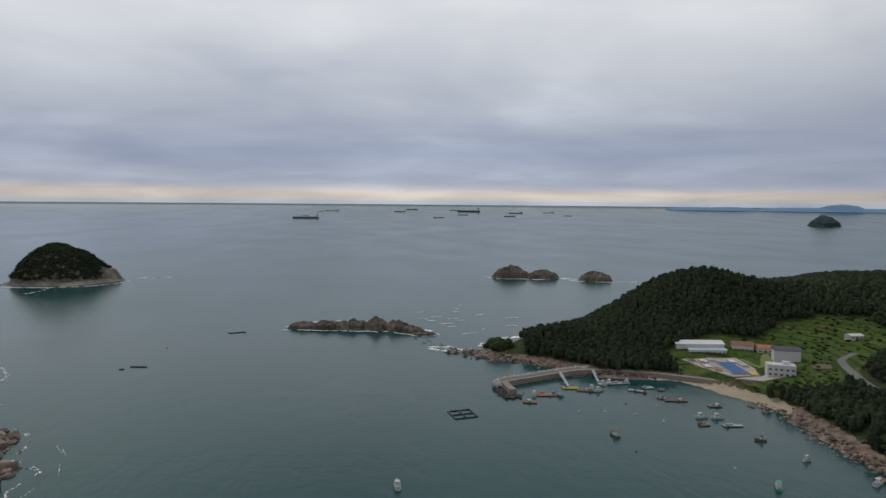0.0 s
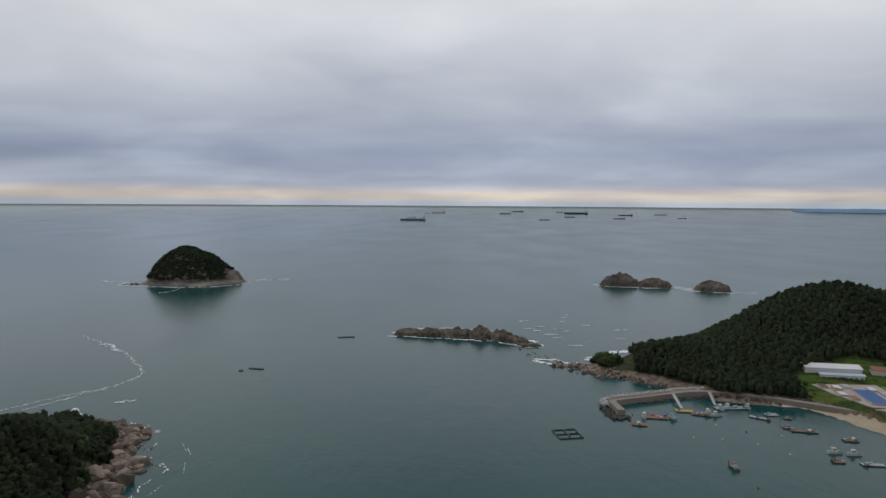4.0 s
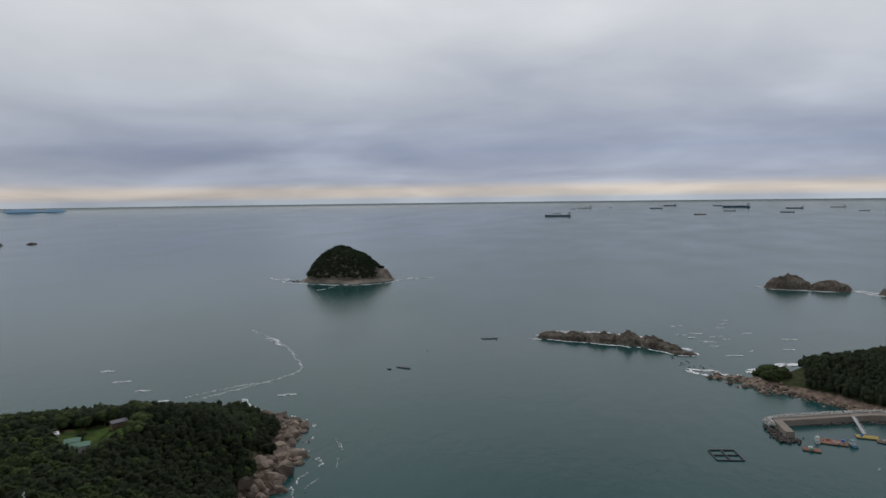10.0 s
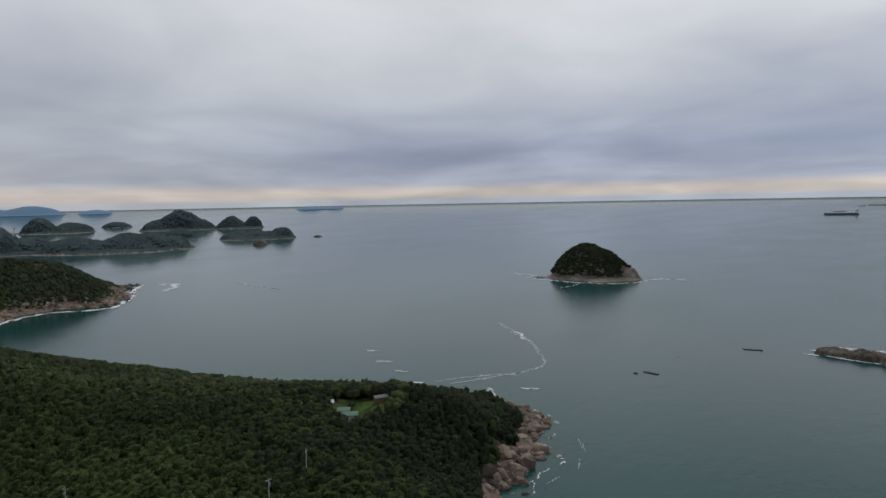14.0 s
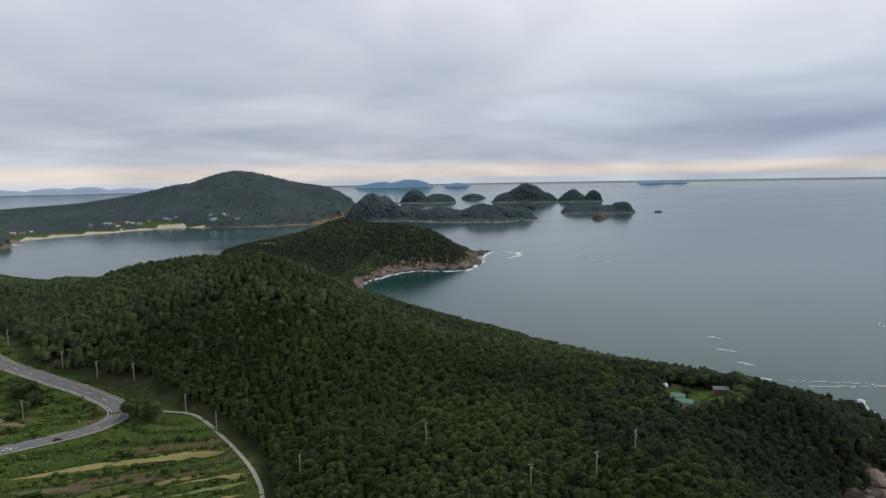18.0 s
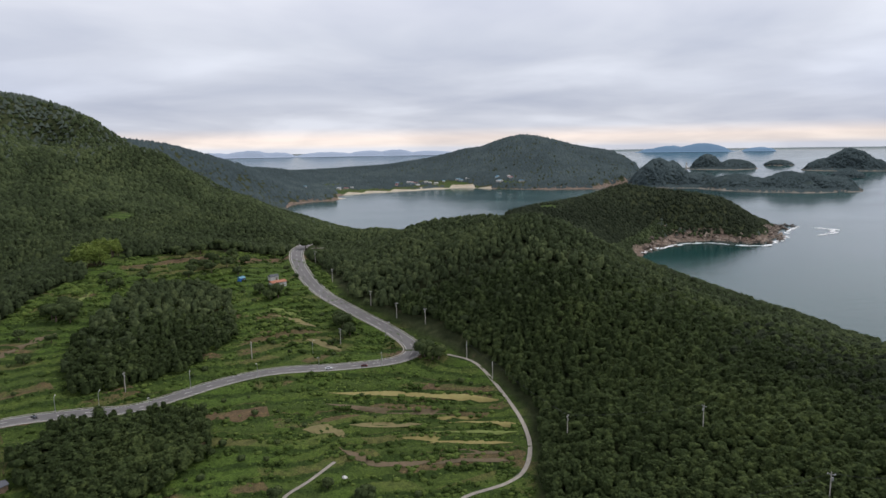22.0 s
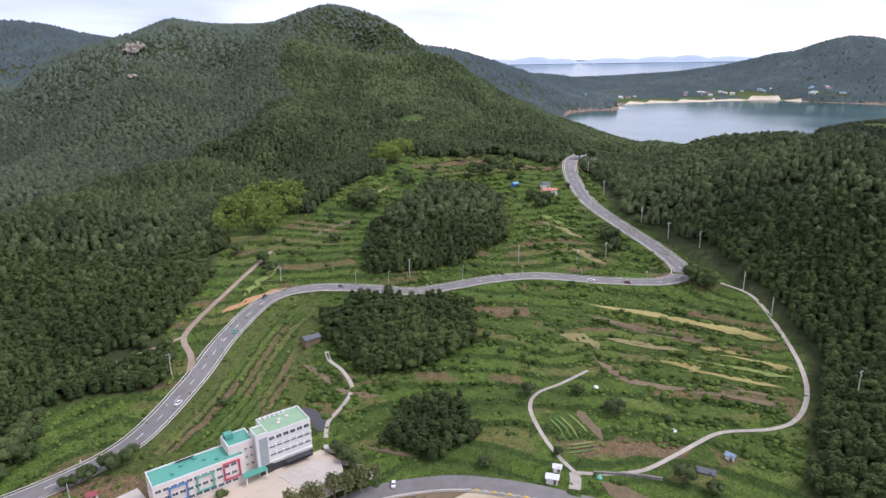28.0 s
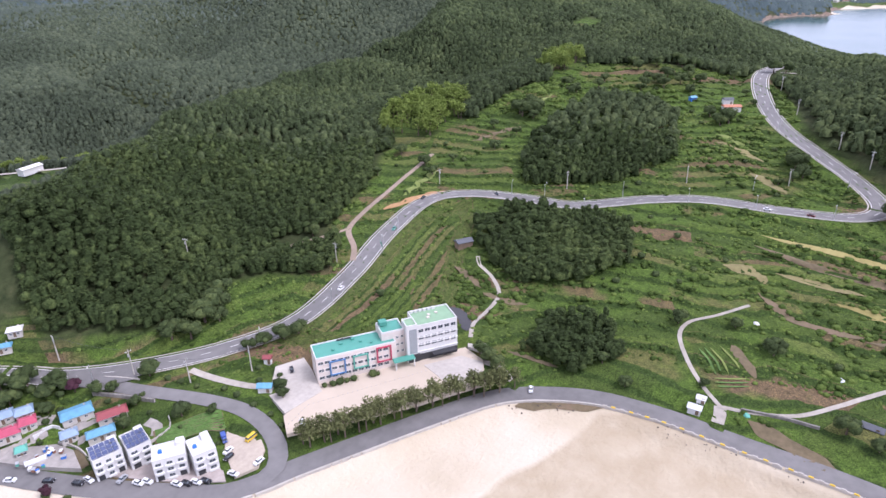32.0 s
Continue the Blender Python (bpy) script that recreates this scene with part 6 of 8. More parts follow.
for i, (x, y) in enumerate(POLES):
    utility_pole(x, y, 9.5 if x > -100 else 8.5 if y < 20 else 12.0, 30 * i)
for i, (x, y, rz) in enumerate([(-163, -176, 40), (-231, -160, 200), (-237, -146, 190), (-234, -124, 20), (-268, -92, 10), (-275, -66, 0), (-293, -73, 180), (-280, -38, 0), (-258, -118, 200), (-126, -165, 60), (-96, -166, 60), (-311, -40, 120), (-355, -82, 120), (-176, -180, 40), (-50, -187, 60)]):
    utility_pole(x, y, 6.5, rz, lamp=True)
# a green road sign
sg = thing("road_sign", -160, -173.5, None, 60, "green direction sign on a post beside the road", "road sign")
bm = bmesh.new(); add_tube(bm, (0, 0, -0.3), (0, 0, 4.6), 0.1)
part("post", bm, METAL, sg)
box("plate", (0, -0.12, 4.2), (2.6, 0.08, 1.5), colour("sign_green", (0.02, 0.25, 0.16), 0.4), sg)
box("bar", (0, -0.17, 4.45), (1.8, 0.02, 0.2), WHITE, sg)
box("bar", (0, -0.17, 4.0), (1.4, 0.02, 0.2), WHITE, sg)


# cables between the poles
def cable(a, b, sag=1.2):
    bm = bmesh.new()
    run = (Vector(b) - Vector(a)).normalized()
    side_ = Vector((-run.y, run.x, 0)).normalized() * 0.035
    rings = []
    for k in range(9):
        t = k / 8
        p = Vector(a).lerp(Vector(b), t) - Vector((0, 0, sag * 4 * t * (1 - t)))
        rings.append([bm.verts.new(p + o) for o in (side_, Vector((0, 0, 0.035)), -side_, Vector((0, 0, -0.035)))])
    for p, q in zip(rings, rings[1:]):
        for k in range(4):
            bm.faces.new((p[k], p[(k + 1) % 4], q[(k + 1) % 4], q[k]))
    me = bpy.data.meshes.new("cable"); bm.to_mesh(me); bm.free(); me.materials.append(DARK)
    return tagged(new("cable", me), "thin black overhead cable between poles", "cable", "overhead cables")


for i, j in ((0, 1), (1, 2), (3, 0), (13, 14), (14, 15), (15, 16), (17, 18), (17, 19), (18, 12)):
    (ax, ay), (bx, by) = POLES[i], POLES[j]
    hh = [9.3 if POLES[q][0] > -100 else 8.3 if POLES[q][1] < 20 else 11.8 for q in (i, j)]
    cable((ax, ay, ground_at(ax, ay) + hh[0]), (bx, by, ground_at(bx, by) + hh[1]))


# ---- vehicles ----
def car(x, y, rz, paint, label, z=None, kind="car"):
    ob = thing(kind, x, y, z, rz, label, kind, "cars on the roads and in the car parks")
    L, W, H = {"car": (4.4, 1.8, 0.75), "truck": (5.2, 1.9, 0.9), "minibus": (6.2, 2.1, 1.1)}[kind]
    bm = bmesh.new()
    add_box(bm, (0, 0, 0.35 + H / 2), (L, W, H), 0, 0.94)
    body = part("body", bm, paint, ob)
    bm = bmesh.new()
    if kind == "car":
        add_box(bm, (-0.2, 0, 0.35 + H + 0.28), (2.5, W * 0.86, 0.56), 0, 0.72)
    elif kind == "truck":
        add_box(bm, (1.7, 0, 0.35 + H + 0.35), (1.5, W * 0.92, 0.8), 0, 0.82)
    else:
        add_box(bm, (-0.1, 0, 0.35 + H + 0.5), (5.6, W * 0.94, 1.0), 0, 0.9)
    cabin = part("cabin", bm, GLASS, ob, "dark window band")
    top = {"car": ((-0.2, 0, 0.35 + H + 0.575), (1.7, W * 0.6, 0.05)), "truck": ((1.7, 0, 0.35 + H + 0.78), (1.15, W * 0.72, 0.06)), "minibus": ((-0.1, 0, 0.35 + H + 1.03), (5.0, W * 0.84, 0.07))}[kind]
    box("roof", top[0], top[1], paint, ob)
    if kind == "truck":
        box("load_bed", (-0.9, 0, 0.35 + H + 0.5), (3.2, W * 0.98, 1.0), colour("tarp_blue", (0.05, 0.09, 0.30), 0.7), ob, "dark blue covered load bed")
    for sx in (-0.31, 0.31):
        for sy in (-1, 1):
            bm = bmesh.new(); add_tube(bm, (L * sx, sy * (W / 2 - 0.2), 0.33), (L * sx, sy * (W / 2 + 0.02), 0.33), 0.33, n=12)
            part("wheel", bm, RUBBER, ob)
    ob.scale = (0.58, 0.58, 0.58) if kind == "minibus" else (0.7, 0.7, 0.7)
    for sy in (-1, 1):
        box("headlight", (L / 2 - 0.02, sy * W * 0.34, 0.35 + H * 0.6), (0.1, 0.35, 0.16), VINYL, ob)
        box("tail_light", (-L / 2 + 0.02, sy * W * 0.34, 0.35 + H * 0.6), (0.1, 0.3, 0.16), RED, ob)
    return ob


SILVER = colour("silver_paint", (0.42, 0.43, 0.45), 0.3, 0.3)
BLACKP = colour("black_paint", (0.02, 0.02, 0.025), 0.25)
WHITEP = colour("white_car_paint", (0.75, 0.75, 0.75), 0.3)
for (x, y, rz, pt, lab, z, k) in [
        (-133.5, -168.5, 10, WHITEP, "white car driving on the valley road", 12.8, "car"), (-276.5, -62, 100, WHITEP, "white car on the valley road", 26.05, "car"), (-226, -165, 60, BLACKP, "dark car on the valley road", 24.8, "car"),
        (-279.5, -46, 85, colour("dark_red_paint", (0.12, 0.02, 0.02), 0.3), "dark red car on the valley road", 26.3, "car"), (-176, -182.5, 30, TEAL, "dark green car on the valley road", 19.5, "car"), (-204, -191, 20, BLACKP, "dark car parked on the road's verge", 23.7, "car"),
        (-64, -138, 70, colour("tarp_blue", (0.05, 0.09, 0.30)), "small truck with a blue covered load", 4.95, "truck"), (-69, -132.5, 10, YELLOW, "yellow minibus in the car park", 4.95, "minibus"), (-62, -132.8, 15, WHITEP, "white car in the gravel car park", 4.95, "car"),
        (-60.8, -130.6, 15, BLACKP, "black car in the gravel car park", 4.95, "car"), (-65, -123, 10, WHITEP, "white car in the gravel car park", 4.95, "car"), (-58.3, -124.6, 110, WHITEP, "white car near the shore road", 4.7, "car"),
        (-20, -168, 130, WHITEP, "white car parked by the shore road", 4.1, "car"), (-26.5, -160, 130, BLACKP, "black car parked by the shore road", 4.1, "car"), (-31, -153, 120, BLACKP, "black car by the guest houses", 4.3, "car"), (-33.3, -152, 100, WHITEP, "white car by the guest houses", 4.3, "car"),
        (-39, -145.5, 20, SILVER, "silver car in front of a guest house", 4.3, "car"), (-41, -141, 110, WHITEP, "white car in front of a guest house", 4.3, "car"), (-42.8, -139.7, 110, WHITEP, "white car in front of a guest house", 4.3, "car"),
        (-47.3, -133, 110, WHITEP, "white car in front of a guest house", 4.3, "car"), (-49, -131.3, 110, BLACKP, "dark car in front of a guest house", 4.3, "car"), (-50.8, -129.8, 110, WHITEP, "white car in front of a guest house", 4.3, "car"), (-52.6, -128.2, 110, BLACKP, "black car in front of a guest house", 4.3, "car"),
        (-94, -147, 60, BLACKP, "black car parked beside the school", 7.45, "car"), (-137, -85.5, 30, WHITEP, "white van on the shore road", 4.1, "car"), (-80.5, -124, 70, WHITEP, "white car at the yard gate", 7.4, "car")]:
    car(x, y, rz, pt, lab, z, k)


# ---- single trees ----
def tuft_crown(seed, tufts, leaves, r, flat, height_, lean=0.0, big=0.45):
    """A crown of leafy tufts round their limbs; unit metres, from the trunk's foot."""
    g = np.random.default_rng(seed)
    V, F = [], []
    for _ in range(tufts):
        a, q = g.random() * TAU, math.sqrt(g.random())
        up = g.random()
        c = np.array([math.cos(a) * q * r * (1 - 0.45 * up), math.sin(a) * q * r * (1 - 0.45 * up), height_ + (up - 0.4) * r * 1.5 * flat])
        s = r * (0.28 + 0.22 * g.random())
        for _ in range(leaves):
            d = g.normal(size=3); d /= np.linalg.norm(d)
            p = c + d * s * (0.55 + 0.5 * g.random()) * (1, 1, 0.75)
            e = g.normal(size=(3, 3)); e /= np.linalg.norm(e, axis=1)[:, None]
            k = len(V)
            V += [tuple(p + e[i] * s * big) for i in range(3)]
            F.append((k, k + 1, k + 2))
    return V, F


_tree_kinds = {}
TREE_MATS = {"oak": ("shrub", 4.6, 4.4), "pine": ("pine", 6.8, 3.1), "bush": ("shrub", 1.6, 2.2), "bamboo": ("leaf_bright", 4.5, 2.6), "plum": ("plum", 4.0, 3.0)}
M["shrub"] = mat("foliage_shrub", (0.052, 0.074, 0.028), 0.85, scale=0.5, vary=0.35, second=(0.095, 0.122, 0.042), island=0.25, spec=0.1, bump=0.8, bump_scale=1.2)
M["pine"] = mat("pine_needles", (0.120, 0.135, 0.055), 0.85, scale=0.4, vary=0.35, second=(0.195, 0.200, 0.088), island=0.35, spec=0.1)
M["plum"] = mat("plum_leaves", (0.06, 0.025, 0.035), 0.8, scale=0.4, vary=0.3, island=0.3, spec=0.1)


def tree(kind, x, y, size=1.0, seed=0, z=None, label="", group="single trees"):
    mname, th, r = TREE_MATS[kind]
    key = (kind, seed % 4)
    if key not in _tree_kinds:
        bm = bmesh.new()
        g = random.Random(seed % 4 + 3)
        base_h = th if kind != "bush" else 0.8
        add_tube(bm, (0, 0, -0.4), (0.1, 0.05, base_h), r * 0.075 + 0.06, 0.06, 7)
        for k in range(5):
            a = k * TAU / 5 + g.random()
            z0 = base_h * (0.45 + 0.1 * k)
            add_tube(bm, (0, 0, z0), (math.cos(a) * r * 0.6, math.sin(a) * r * 0.6, z0 + r * 0.35), 0.08, 0.03, 5)
        me_t = bpy.data.meshes.new("trunk"); bm.to_mesh(me_t); bm.free(); me_t.materials.append(BARK)
        V, F = tuft_crown(seed % 4 + 50 * len(kind), {"bush": 2, "pine": 20}.get(kind, 22), {"pine": 34, "bush": 40}.get(kind, 24), r, 0.9 if kind != "pine" else 0.85, th * (0.85 if kind != "bush" else 0.5), 0.0, 0.36)
        if kind in ("oak", "bush", "plum"):
            # solid leafy lumps set round the limbs
            gg = np.random.default_rng(seed % 4 + 90)
            V, F, base = [], [], 0
            for q in range(1 if kind == "bush" else 11):
                cv, cf = NEAR[q % 5]
                sc = r * (1.0 if kind == "bush" else 0.42 + 0.16 * gg.random())
                a_, w_ = gg.random() * TAU, r * 0.62 * math.sqrt(gg.random()) * (kind != "bush")
                V.append(cv * sc + (math.cos(a_) * w_, math.sin(a_) * w_, th * (0.5 if kind == "bush" else 0.62 + 0.62 * gg.random() * (1 - 0.4 * w_ / r))))
                F.append(cf + base); base += len(cv)
            V, F = np.concatenate(V), np.concatenate(F)
        me_c = mesh_from("crown", V, F, [M[mname]], True)
        _tree_kinds[key] = (me_t, me_c)
    ob = thing("tree" if kind != "bush" else "shrub", x, y, z, (seed * 67) % 360, label or {"oak": "single dark green broadleaf tree in the open", "pine": "tall slender pine with an open crown", "bush": "round dark green shrub", "bamboo": "light green bamboo clump", "plum": "dark purple-leaved tree by the road"}[kind],
               "tree" if kind != "bush" else "shrub", group)
    ob.scale = (size, size, size)
    for nm, me in zip(("trunk", "crown"), _tree_kinds[key]):
        p = new(nm, me); p.parent = ob
    return ob


# pines between the yard and the shore road
for k in range(34):
    t = k / 33
    px_, py_ = np.interp(t, [0, 0.25, 0.55, 0.8, 1], [-76, -88, -105, -121, -133]), np.interp(t, [0, 0.25, 0.55, 0.8, 1], [-119.5, -113.5, -107.5, -99, -91])
    tree("pine", px_ + (k % 3 - 1) * 0.9, py_ + (k % 2) * 1.6, 0.76 + 0.22 * ((k * 7) % 5) / 4, k, 5.2, group="row of pines by the school yard")
for k, (x, y, s) in enumerate([(-137, -99, 0.7), (-138, -103, 0.7), (-139, -107, 0.65), (-133, -94, 0.8), (-131, -97, 0.7)]):
    tree("oak", x, y, s, k, group="trees at the end of the school yard")
for k, (x, y, s) in enumerate([(-60.5, -154, 0.72), (-63, -177.5, 0.8), (-47.5, -162.5, 0.6), (-67, -148, 0.4), (-102, -161.5, 0.85), (-96, -164, 0.7), (-107, -160, 0.8), (-91, -165.5, 0.6), (-36, -199, 0.9), (-42, -193, 0.8), (-30, -203, 0.9), (-93, -190, 1.0), (-85, -196, 0.8), (-86, -142, 0.55), (-84, -138, 0.5),
                               (-194, -33, 0.85), (-192, -63, 0.75), (-200, -47, 0.55), (-292, -19, 1.1), (-287, -15, 0.9), (-172, -8, 0.85), (-170, 0, 0.6), (-311, -62, 0.7), (-305, -66, 0.5), (-357, -118, 0.9), (-385, -104, 0.5), (-398, -113, 0.6), (-432, -105, 0.9), (-426, -98, 0.8),
                               (-228, -212, 0.8), (-240, -203, 0.6), (-262, -193, 0.7), (-300, -195, 0.8), (-316, -208, 0.9), (-340, -196, 0.7), (-372, -190, 0.8), (-352, -205, 0.9), (-390, -170, 0.8), (-405, -150, 0.8), (-370, -165, 0.7), (-384, -140, 0.8),
                               (-230, -230, 0.8), (-205, -222, 0.7), (-186, -218, 0.8), (-150, -205, 0.8), (-128, -203, 0.8), (-160, -74, 0.6), (-156, -64, 0.5), (-168, -45, 0.45), (-152, -88, 0.5), (-20, -200, 0.9), (-12, -205, 0.9), (-95, -189, 1.2), (-88, -186.5, 1.2), (-100, -194, 1.1), (-81, -184, 1.0), (-76, -187, 1.0), (-92, -184, 0.8)]):
    tree("oak", x, y, s, k)
for k, (x, y, s) in enumerate([(104, 460, 1.9), (111, 456, 1.6), (109, 465, 1.6), (106, 454, 1.4), (100, 465, 1.4)]):
    tree("oak", x, y, s, k, ground_at(x, y) - 2.6 * s, "dense round evergreen on the rocky point", "trees on the point")
for k, (x, y, s) in enumerate([(-281, -208, 0.7), (-300, -202, 1.3), (-306, -197, 1.3), (-303, -206, 1.2), (-310, -201, 1.1), (-223, -202, 0.7), (-280, -192, 0.6), (-345, -194, 0.9), (-359, -187, 0.9), (-388, -162, 1.0), (-398, -161, 1.1), (-392, -150, 1.0), (-403, -142, 0.9), (-355, -107, 1.3), (-351, -110, 1.0),
                               (-441, -139, 1.0), (-427, -130, 0.9), (-366, -229, 1.0), (-403, -183, 1.0), (-438, -171, 1.2), (-437, -159, 1.1), (-430, -165, 1.0), (-322, -64, 1.2), (-316, -59, 1.0), (-329, -67, 0.9), (-382, -156, 1.0), (-376, -166, 0.9), (-415, -155, 0.9), (-420, -178, 1.0), (-410, -190, 1.0),
                               (-290, -19, 1.2), (-285, -12, 1.0), (-443, -112, 1.2), (-448, -106, 1.1), (-437, -104, 1.0)]):
    tree("oak", x, y, s, k + 1, None, "dark leafy tree on an upper terrace", "trees on the upper terraces")
for k, (x, y, s) in enumerate([(-222, 206, 0.9), (-214, 212, 0.8), (-208, 217, 1.0), (-226, 214, 1.0), (-232, 205, 1.0), (-205, 221, 1.1), (-199, 224, 1.2), (-190, 220, 1.1), (-184, 212, 1.0), (-181, 204, 1.1), (-240, 208, 1.1), (-248, 203, 1.1), (-216, 199, 0.5), (-203, 200, 0.5), (-182, 192, 0.9)]):
    tree("oak", x, y, s, k, None, "leafy tree round a clifftop clearing", "trees round the clifftop clearing")
tree("plum", -44.5, -186.5, 0.8, 1)
tree("oak", -48, -181, 0.6, 2)
tree("plum", -24, -155, 0.6, 2)
for k in range(150):
    g = random.Random(k)
    x, y = g.uniform(-308, -238), g.uniform(-278, -230)
    if k % 5 == 0:
        x, y = g.uniform(-404, -372), g.uniform(-240, -222)
    if not (inside(CLEARINGS[1], np.array([x]), np.array([y]))[0] or k % 5 == 0):
        continue
    tree("bamboo", x, y, 1.25 + 0.6 * g.random(), k, group="light green bamboo grove")
for k in range(30):
    g = random.Random(500 + k)
    tree("bamboo", g.uniform(-160, -95), g.uniform(-468, -446), 1.0 + 0.5 * g.random(), k, group="yellow-green thicket in the side valley", label="yellow-green thicket at the edge of a side valley")
for k, (lx, ly) in enumerate([(1.5, -2.2), (4.0, -2.4), (6.2, -2.3), (8.3, -2.3), (10.5, -2.2), (16.5, -2.4), (18.0, -2.5)]):
    x, y = local(lx, ly)
    tree("bush", x, y, 0.5 + 0.12 * (k % 3), k, 7.4, "clipped round shrub in front of the school", "clipped shrubs by the school wall")
for k in range(170):
    g = random.Random(900 + k)
    x, y = (g.uniform(-430, -70), g.uniform(-225, 20)) if k < 70 else (g.uniform(-435, -200), g.uniform(-235, -20))
    if inside(VALLEY, np.array([x]), np.array([y]))[0] and all(to_line(l_[::3], np.array([x]), np.array([y]))[0] > w_ / 2 + 3 for l_, w_ in _road_lines) and ground_at(x, y) > 9.5 and math.hypot(x + 115, y + 125) > 36:
        tree("bush", x, y, 0.35 + 0.5 * g.random(), k, None, "dark green shrub on a terrace bank", "shrubs on the terraces")


# ---- village plots ----
def wall_run(pts, h, t, material, label):
    """A low wall along a line, block by block."""
    L = spline([(x, y, 0) for x, y in pts], 2.0)
    ob = thing("garden_wall", 0, 0, 0, 0, label, "wall", "low walls in the village")
    ob.matrix_basis = Matrix.Identity(4)
    for i in range(len(L) - 1):
        (x0, y0), (x1, y1) = L[i][:2], L[i + 1][:2]
        mx, my = (x0 + x1) / 2, (y0 + y1) / 2
        ln = math.hypot(x1 - x0, y1 - y0)
        bm = bmesh.new(); add_box(bm, (0, 0, h / 2 - 0.4), (ln * 1.01, t, h + 0.8))
        p = part("wall_block", bm, material, ob)
        p.matrix_basis = pose(mx, my, ground_at(mx, my), 0, 0, math.degrees(math.atan2(y1 - y0, x1 - x0)))
    return ob


STONEWALL = colour("field_stone", (0.20, 0.185, 0.165), 0.95, vary=0.45, scale=1.2, bump=0.6)
CROPGREEN = colour("leafy_crop", (0.085, 0.16, 0.035), 0.9, vary=0.3, scale=1.5, bump=0.6)
wall_run([(-53.5, -187.5), (-58, -181), (-60, -178)], 0.5, 0.4, M["concrete"], "pale concrete kerb wall at the road junction")
wall_run([(-47.5, -181.5), (-53, -173), (-58, -164.5)], 1.1, 0.6, STONEWALL, "old dry-stone retaining wall below the road")
wall_run([(-36.5, -157.5), (-36, -166), (-33.5, -172)], 0.9, 0.3, M["concrete"], "concrete garden wall beside the yard")
wall_run([(-50, -151.5), (-56, -152.5), (-58, -157)], 0.7, 0.3, M["concrete"], "low concrete garden wall")
wall_run([(-29.5, -178.5), (-34.5, -178), (-36.5, -172.5)], 0.9, 0.25, WHITE, "whitewashed yard wall")
wall_run([(-165, -33), (-168, -24), (-170, -14)], 0.9, 0.5, STONEWALL, "stone wall below the farm lane")
tagged(ribbon("field_strip", [(-51, -151.8, 0), (-60, -148.5, 0), (-68, -144.5, 0)], 7.0, SOIL, 0.12, True, 1.5), "dug vegetable plot behind the guest houses", "field strip", "terrace strips")
for k in range(9):
    o = (k - 4) * 0.75
    for j, (px_, py_) in enumerate([(-51.3, -151.6)]):
        pts = [(-51.5 + o * 0.36, -151.8 + o * 0.93, 0), (-60 + o * 0.36, -148.5 + o * 0.93, 0), (-68 + o * 0.36, -144.7 + o * 0.93, 0)]
        L = spline(pts, 1.2)
        bm = bmesh.new()
        ring = []
        gg = random.Random(k)
        for p in L:
            z = ground_at(p[0], p[1]) + 0.1
            hh, ww = 0.3 + 0.15 * gg.random(), 0.26 + 0.12 * gg.random()
            ring.append([bm.verts.new(q) for q in ((p[0] - 0.36 * ww, p[1] - 0.93 * ww, z), (p[0], p[1], z + hh), (p[0] + 0.36 * ww, p[1] + 0.93 * ww, z))])
        for a_, b_ in zip(ring, ring[1:]):
            for q in (0, 1):
                bm.faces.new((a_[q], b_[q], b_[q + 1], a_[q + 1]))
        me = bpy.data.meshes.new("vegetable_bed"); bm.to_mesh(me); bm.free(); me.materials.append(CROPGREEN)
        tagged(new("vegetable_bed", me), "leafy green vegetable bed in the village plot", "vegetable bed", "beds of the vegetable plot")
for k, (x, y, s) in enumerate([(-37, -160, 0.5), (-34, -181, 0.6), (-49, -175, 0.55), (-52, -170, 0.5), (-55, -162, 0.45), (-38.5, -183, 0.6), (-41, -188, 0.7), (-35, -190, 0.7), (-36, -196, 0.8), (-58, -150.5, 0.35), (-62, -138, 0.35), (-66, -143, 0.3), (-30, -176, 0.45), (-57, -170, 0.5),
                               (-76, -150, 0.6), (-77, -143, 0.55), (-78, -136, 0.5), (-77.5, -130, 0.5), (-68, -168, 0.6), (-70, -162, 0.5), (-66, -172, 0.6), (-75, -155, 0.5), (-24, -155, 0.6), (-27, -150, 0.6), (-84, -150, 0.6), (-88, -156, 0.6), (-90, -148, 0.5)]):
    tree("bush", x, y, s, k, None, "leafy green garden shrub", "garden shrubs")
for k, (x0, y0, x1, y1) in enumerate([(-186, -50, -178, -41), (-184.6, -51.2, -176.6, -42.2), (-183.2, -52.4, -175.2, -43.4), (-188.5, -47.5, -181, -39), (-170, -42, -176, -34), (-171.6, -43, -177.6, -35), (-173.2, -44, -179.2, -36)]):
    ob = ribbon("vegetable_bed", [(x0, y0, 0), ((x0 + x1) / 2, (y0 + y1) / 2 + 0.3, 0), (x1, y1, 0)], 0.8, CROPGREEN if k % 3 else LIMECROP, 0.32, True, 1.0, taper=True)
    tagged(ob, "leafy green vegetable bed beside the farm lane", "vegetable bed", "vegetable beds by the farm lane")
# junction paving where the village road leaves the main road
tagged(ribbon("road", [(-47, -191, 9.75), (-54, -185, 9.35), (-61, -182, 9.15)], 7.0, M["asphalt"], 0.04), "paved mouth of the village road", "road", kind="structure")

